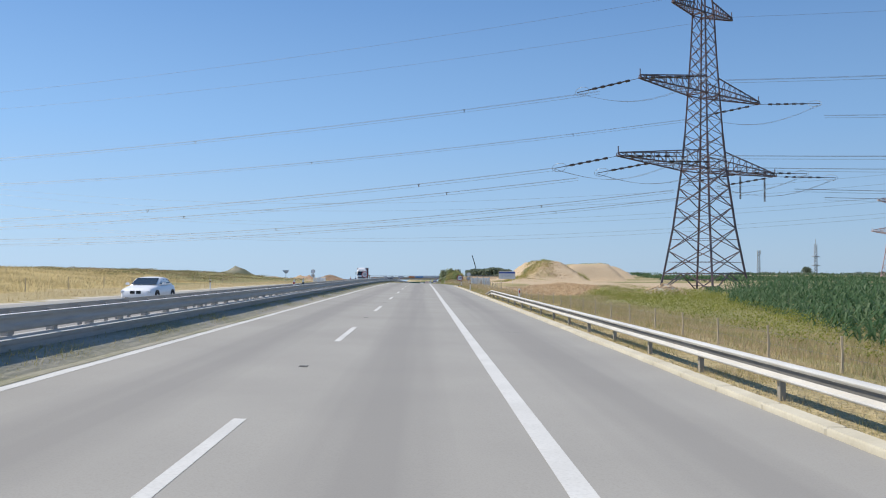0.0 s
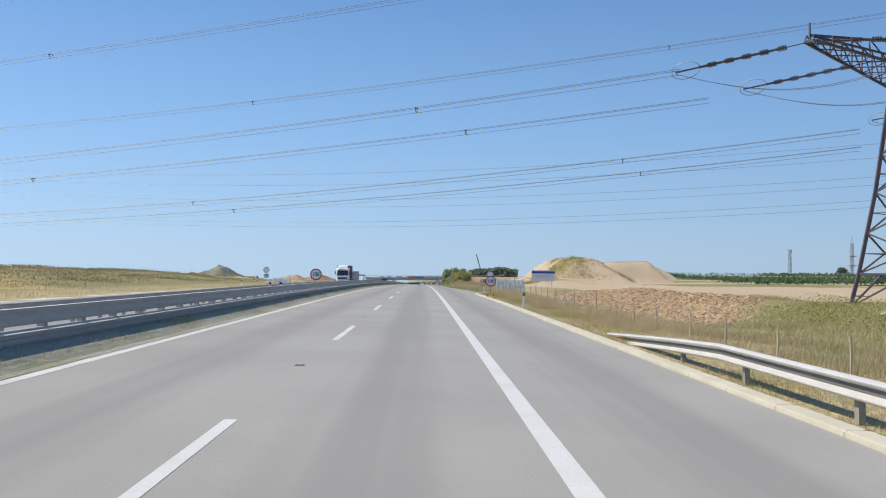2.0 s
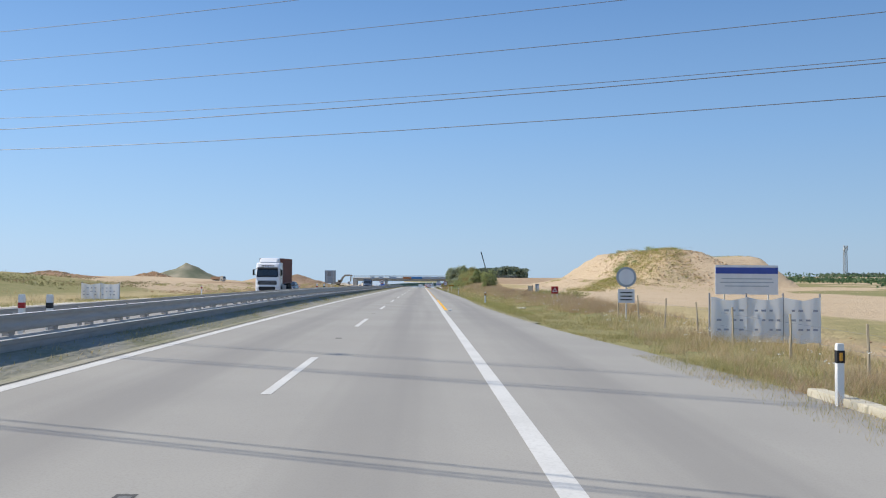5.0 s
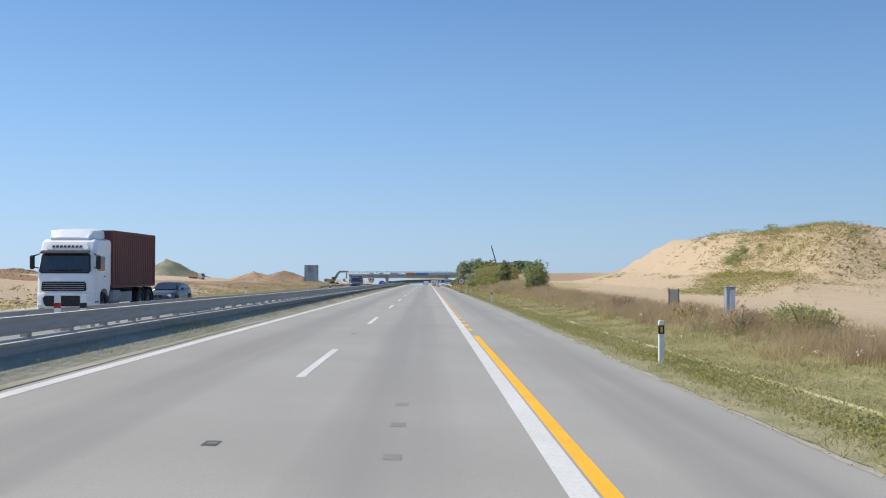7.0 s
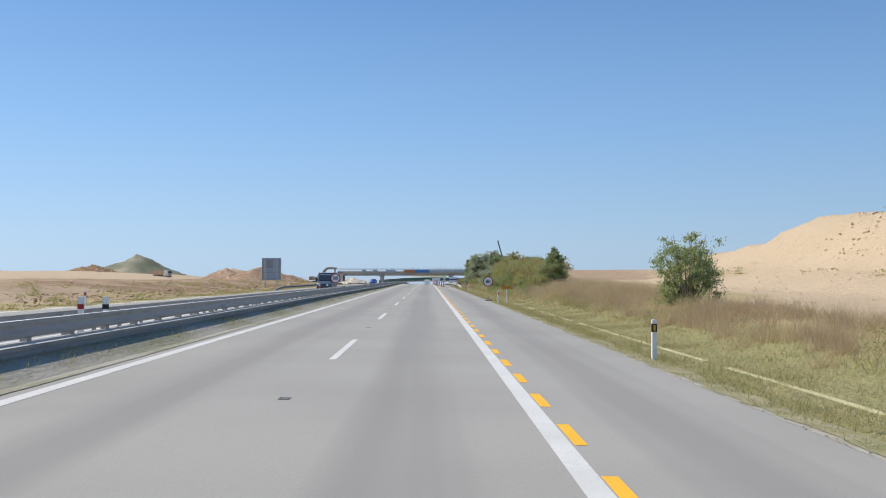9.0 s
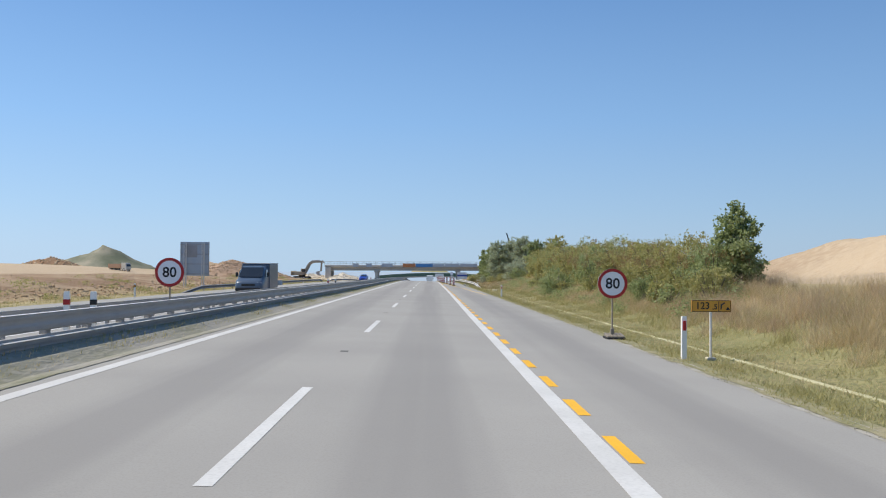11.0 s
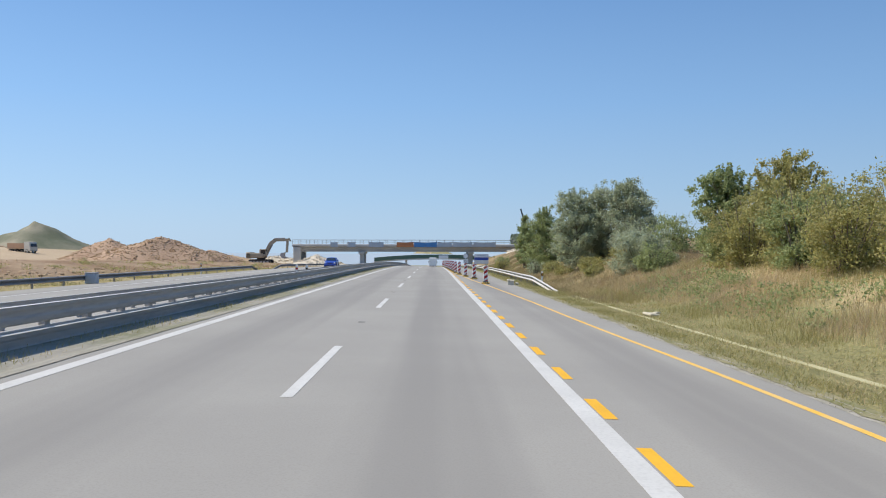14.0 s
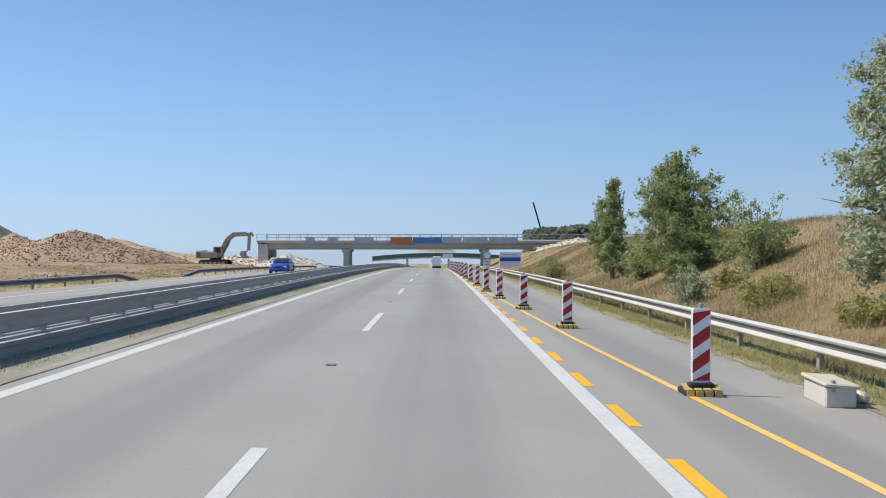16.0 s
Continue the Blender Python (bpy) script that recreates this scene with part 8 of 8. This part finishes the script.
# weeds on the bare bank beyond the opposite lanes
xs, ys = clumped(170, -36, -24.5, 250, 520, 91, 3.0)
weeds("bank_weeds", xs, ys, 0.45, 0.35, 12000, 0.07, LEAF_OLIVE, "olive weeds on the stony bank beyond the opposite lanes", 91)
# low leafy plants creeping at the edge of the asphalt
xs, ys = clumped(420, 4.9, 6.5, 186, 236, 66, 1.6)
weeds("verge_weeds", xs, ys, 0.14, 0.22, 26000, 0.03, LEAF_OLIVE, "low leafy green plants creeping along the verge", 66)
# leafy weeds in the bank
xs, ys = clumped(90, 8.8, 12.4, 184, 300, 61, 4.0)
weeds("bank_weeds", xs, ys, 0.4, 0.22, 6000, 0.035, LEAF_OLIVE, "leafy olive weeds among dry grass on the bank", 61)
xs, ys = clumped(60, 8.6, 12.4, 184, 300, 62, 2.6)
weeds("bank_weeds", xs, ys, 0.45, 0.2, 4000, 0.03, LEAF_GREEN, "green thistles among dry grass on the bank", 62)
xs, ys = clumped(160, 8.3, 11.0, 318, 396, 63, 2.6)
weeds("bank_weeds", xs, ys, 0.6, 0.25, 14000, 0.05, LEAF_GREEN, "green seedlings and weeds below the hedge", 63)
# median strip
xs, ys = clumped(30000, -7.55, -6.75, 4, 480, 31, 1.9)
zs = ground(xs, ys)
blades("median_weeds", xs, ys, 0.04, 0.16, 0.009, GREEN_GRASS, "sparse weeds at the foot of the median barrier", 11, 0.35, "weeds", zs)
xs, ys = clumped(12000, -7.6, -6.6, 4, 480, 32, 1.7)
zs = ground(xs, ys)
blades("median_weeds", xs, ys, 0.04, 0.14, 0.009, DRY_GRASS, "dry weeds at the foot of the median barrier", 12, 0.4, "weeds", zs)
# left side beyond the opposite lanes
xs, ys = clumped(420, -92, -34, 128, 262, 93, 5.0)
weeds("hill_weeds", xs, ys, 0.4, 1.1, 20000, 0.1, HILL_WEED, "dark olive weeds on the low hill beyond the wheat", 93)
xs, ys = clumped(160, -80, -34, 140, 255, 94, 4.0)
weeds("hill_weeds", xs, ys, 0.4, 0.8, 7000, 0.12, BROWN_GRASS, "brown dry weeds on the low hill beyond the wheat", 94)
xs, ys = clumped(22000, -60, -24.3, 30, 210, 33, 3.1)
ok = zones(xs, ys)[0] < 0.4
blades("tall_grass", xs[ok], ys[ok], 0.12, 0.35, 0.018, DRY_GRASS, "dry grass beyond the opposite carriageway", 13)
xs, ys = clumped(26000, -25.5, -22.2, 180, 480, 34, 2.3)
blades("tall_grass", xs, ys, 0.06, 0.22, 0.014, GREEN_GRASS, "green and yellow weeds on the opposite verge", 14)
# white flowers
xs, ys = clumped(130, 6.9, 10, 90, 240, 36, 2.0)
r = np.random.RandomState(3)
p = np.repeat(np.stack([xs, ys, ground(xs, ys) + r.uniform(0.35, 0.7, len(xs))], 1), 7, 0) + r.normal(0, 0.06, (7 * len(xs), 3)) * np.array([1, 1, 0.35])
tagged(quads_mesh("wild_flowers", p, r, 0.025, WHITE_FLOWER, None), "white umbel flowers among dry grass", "flowers", "", "stuff")

# maize field and the yellow weeds in front of it
r = np.random.RandomState(8)
rows_x = np.arange(12.5, 60.0, 0.8)
cx, cy = np.meshgrid(rows_x, np.arange(-5, 112, 0.42))
cx, cy = cx.reshape(-1) + r.normal(0, 0.06, cx.size), cy.reshape(-1) + r.normal(0, 0.08, cx.size)
edge = np.maximum(12.5, 7.1 + 0.264 * cy) + 1.2 * ripple(cx * 0, cy, 9, 3)
ok = (cx > edge) & (((cx - 39) ** 2 + (cy - 120) ** 2) > 150) & (r.uniform(0, 1, cx.size) < np.clip(1.15 - cx / 50, 0.15, 1))
cx, cy, edge = cx[ok], cy[ok], edge[ok]
n = len(cx)
hh = (0.4 + 0.6 * smooth(cx - edge, 0, 5)) * 2.05 + 0.2 * ripple(cx, cy, 6, 2) + r.normal(0, 0.1, n)
gz = ground(cx, cy)
vs = []
for q in range(7):
    a = r.uniform(0, math.tau, n)
    z0 = gz + hh * (0.22 + 0.11 * q)
    L = 0.5 * r.uniform(0.7, 1.25, n)
    ux, uy = np.cos(a), np.sin(a)
    wd = 0.05
    p0 = np.stack([cx, cy, z0], 1)
    p1 = p0 + np.stack([ux * L * 0.55, uy * L * 0.55, 0.3 * r.uniform(0.5, 1.2, n)], 1)
    p2 = p0 + np.stack([ux * L * 1.15, uy * L * 1.15, 0.02 + 0 * a], 1)
    sd = np.stack([-uy * wd, ux * wd, 0 * a], 1)
    vs += [np.stack([p0 - sd * 0.5, p0 + sd * 0.5, p1 + sd, p1 - sd], 1), np.stack([p1 - sd, p1 + sd, p2 + sd * 0.2, p2 - sd * 0.2], 1)]
v = np.concatenate(vs).reshape(-1, 3)
tagged(fast_mesh("maize_field", v, np.arange(len(v)).reshape(-1, 4), CORN_LEAF), "dense green maize standing in the field", "maize", "", "stuff")
far_x, far_y = np.meshgrid(np.arange(58, 240, 3.0), np.arange(20, 180, 3.0))
far_x, far_y = far_x.reshape(-1) + r.normal(0, 0.8, far_x.size), far_y.reshape(-1) + r.normal(0, 0.8, far_x.size)
ok = (far_y < 115 + 0.35 * (far_x - 60)) & (far_x > 58)
far_x, far_y = far_x[ok], far_y[ok]
p = np.repeat(np.stack([far_x, far_y, ground(far_x, far_y) + 1.3], 1), 7, 0) + r.normal(0, 1, (7 * len(far_x), 3)) * np.array([1.4, 1.4, 0.4])
tagged(quads_mesh("maize_field", p, r, 0.42, CORN_LEAF, None), "far green maize across the field", "maize", "", "stuff")
fx, fy = np.meshgrid(np.arange(78, 300, 3.6), np.arange(256, 440, 3.6))
fx, fy = fx.reshape(-1) + r.normal(0, 0.8, fx.size), fy.reshape(-1) + r.normal(0, 0.8, fx.size)
ok = ((fx > 104) | (fy < 284)) & (fx > 78 + 2 * ripple(fx, fy, 9, 2))
fx, fy = fx[ok], fy[ok]
rim = (fy < 268) | (fx < 112)
fx, fy = np.concatenate([fx, np.repeat(fx[rim], 5)]), np.concatenate([fy, np.repeat(fy[rim], 5)])
p = np.repeat(np.stack([fx, fy, ground(fx, fy) + 0.9], 1), 5, 0) + r.normal(0, 1, (5 * len(fx), 3)) * np.array([1.5, 1.5, 0.28])
tagged(quads_mesh("maize_field", p, r, 0.42, CORN_LEAF, None), "dark green field beyond the earth mound", "maize", "", "stuff")
xs, ys = clumped(100000, 10.5, 36, 4, 112, 40, 2.0)
ok = (xs < np.maximum(13.0, 7.6 + 0.264 * ys)) & (xs > 10.5 + 0.09 * ys)
xs, ys = xs[ok], ys[ok]
p = np.stack([xs, ys, ground(xs, ys) + r.uniform(0.05, 0.75, len(xs)) * (0.5 + 0.5 * smooth(xs, 13, 17))], 1)
tagged(quads_mesh("field_weeds", p, r, 0.048, YELLOW_WEED, None), "yellow green weeds at the edge of the maize", "weeds", "", "stuff")
xs, ys = clumped(28000, 9.5, 17, 2, 90, 41, 1.8)
blades("tall_grass", xs, ys, 0.1, 0.3, 0.01, DRY_GRASS, "dry straw-coloured grass between fence and maize", 46)
xs, ys = clumped(28000, 9.5, 18, 2, 94, 45, 2.6)
blades("tall_grass", xs, ys, 0.1, 0.3, 0.01, GREEN_GRASS, "yellow green grass between fence and maize", 47)
xs, ys = clumped(18000, 9.5, 15, 2, 90, 48, 2.2)
blades("tall_grass", xs, ys, 0.1, 0.3, 0.01, RED_WEED, "dry brown grass between fence and maize", 16)
# wheat stubble edge on the left
xs, ys = clumped(60000, -80, -31, 20, 150, 42, 5.0)
ok = zones(xs, ys)[2] > 0.4
WHEAT = leafy("ripe wheat", (0.42, 0.34, 0.17), (0.52, 0.43, 0.23), (0.6, 0.51, 0.3))
blades("wheat_field", xs[ok], ys[ok], 0.25, 0.45, 0.014, WHEAT, "ripe yellow wheat standing in the field", 17, 0.15, "wheat")

# woods and hills in the distance
def far_wood(name, x0, x1, y, top, n, label, seed, size=1.6):
    r = np.random.RandomState(seed)
    xs = r.uniform(x0, x1, n)
    hs = top * (0.7 + 0.3 * ripple(xs, xs * 0, 9, seed))
    z0 = ground(xs, xs * 0 + y)
    ys = y + r.normal(0, 6, n)
    p = np.stack([xs, ys, z0 + (hs - z0) * np.sqrt(r.uniform(0, 1, n))], 1)
    return tagged(quads_mesh(name, p, r, size, LEAF_HAZY, None), label, "woods", "", "stuff")


far_wood("far_woods", 40, 80, 790, 8.0, 3600, "hazy distant wood behind the overpass", 1)
far_wood("far_woods", 200, 460, 560, 3.4, 3000, "thin line of distant trees", 2)

# the haze of the air is painted into the hills' base colour
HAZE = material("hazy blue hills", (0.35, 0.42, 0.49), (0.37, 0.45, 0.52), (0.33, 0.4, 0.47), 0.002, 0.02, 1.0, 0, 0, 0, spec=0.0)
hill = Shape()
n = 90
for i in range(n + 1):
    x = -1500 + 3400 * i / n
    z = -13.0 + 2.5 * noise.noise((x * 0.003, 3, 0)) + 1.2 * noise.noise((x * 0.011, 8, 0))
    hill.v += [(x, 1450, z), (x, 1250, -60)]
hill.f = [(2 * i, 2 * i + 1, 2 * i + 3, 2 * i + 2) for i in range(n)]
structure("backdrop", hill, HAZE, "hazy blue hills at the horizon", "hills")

cr = thing("crane", (50.0, 830.0, g(50, 830)), "distant mobile crane with a dark slanting jib", "crane")
zc = 18.2 - g(50, 830)
part("jib", Shape().bar((3.2, 0, zc - 17), (-2.0, 0, zc + 1.0), 0.7), BLACK, cr)
part("carrier", Shape().box((4, 0, 1.6), (9, 2.6, 2.4), None, 0.2), BASE_YELLOW, cr)
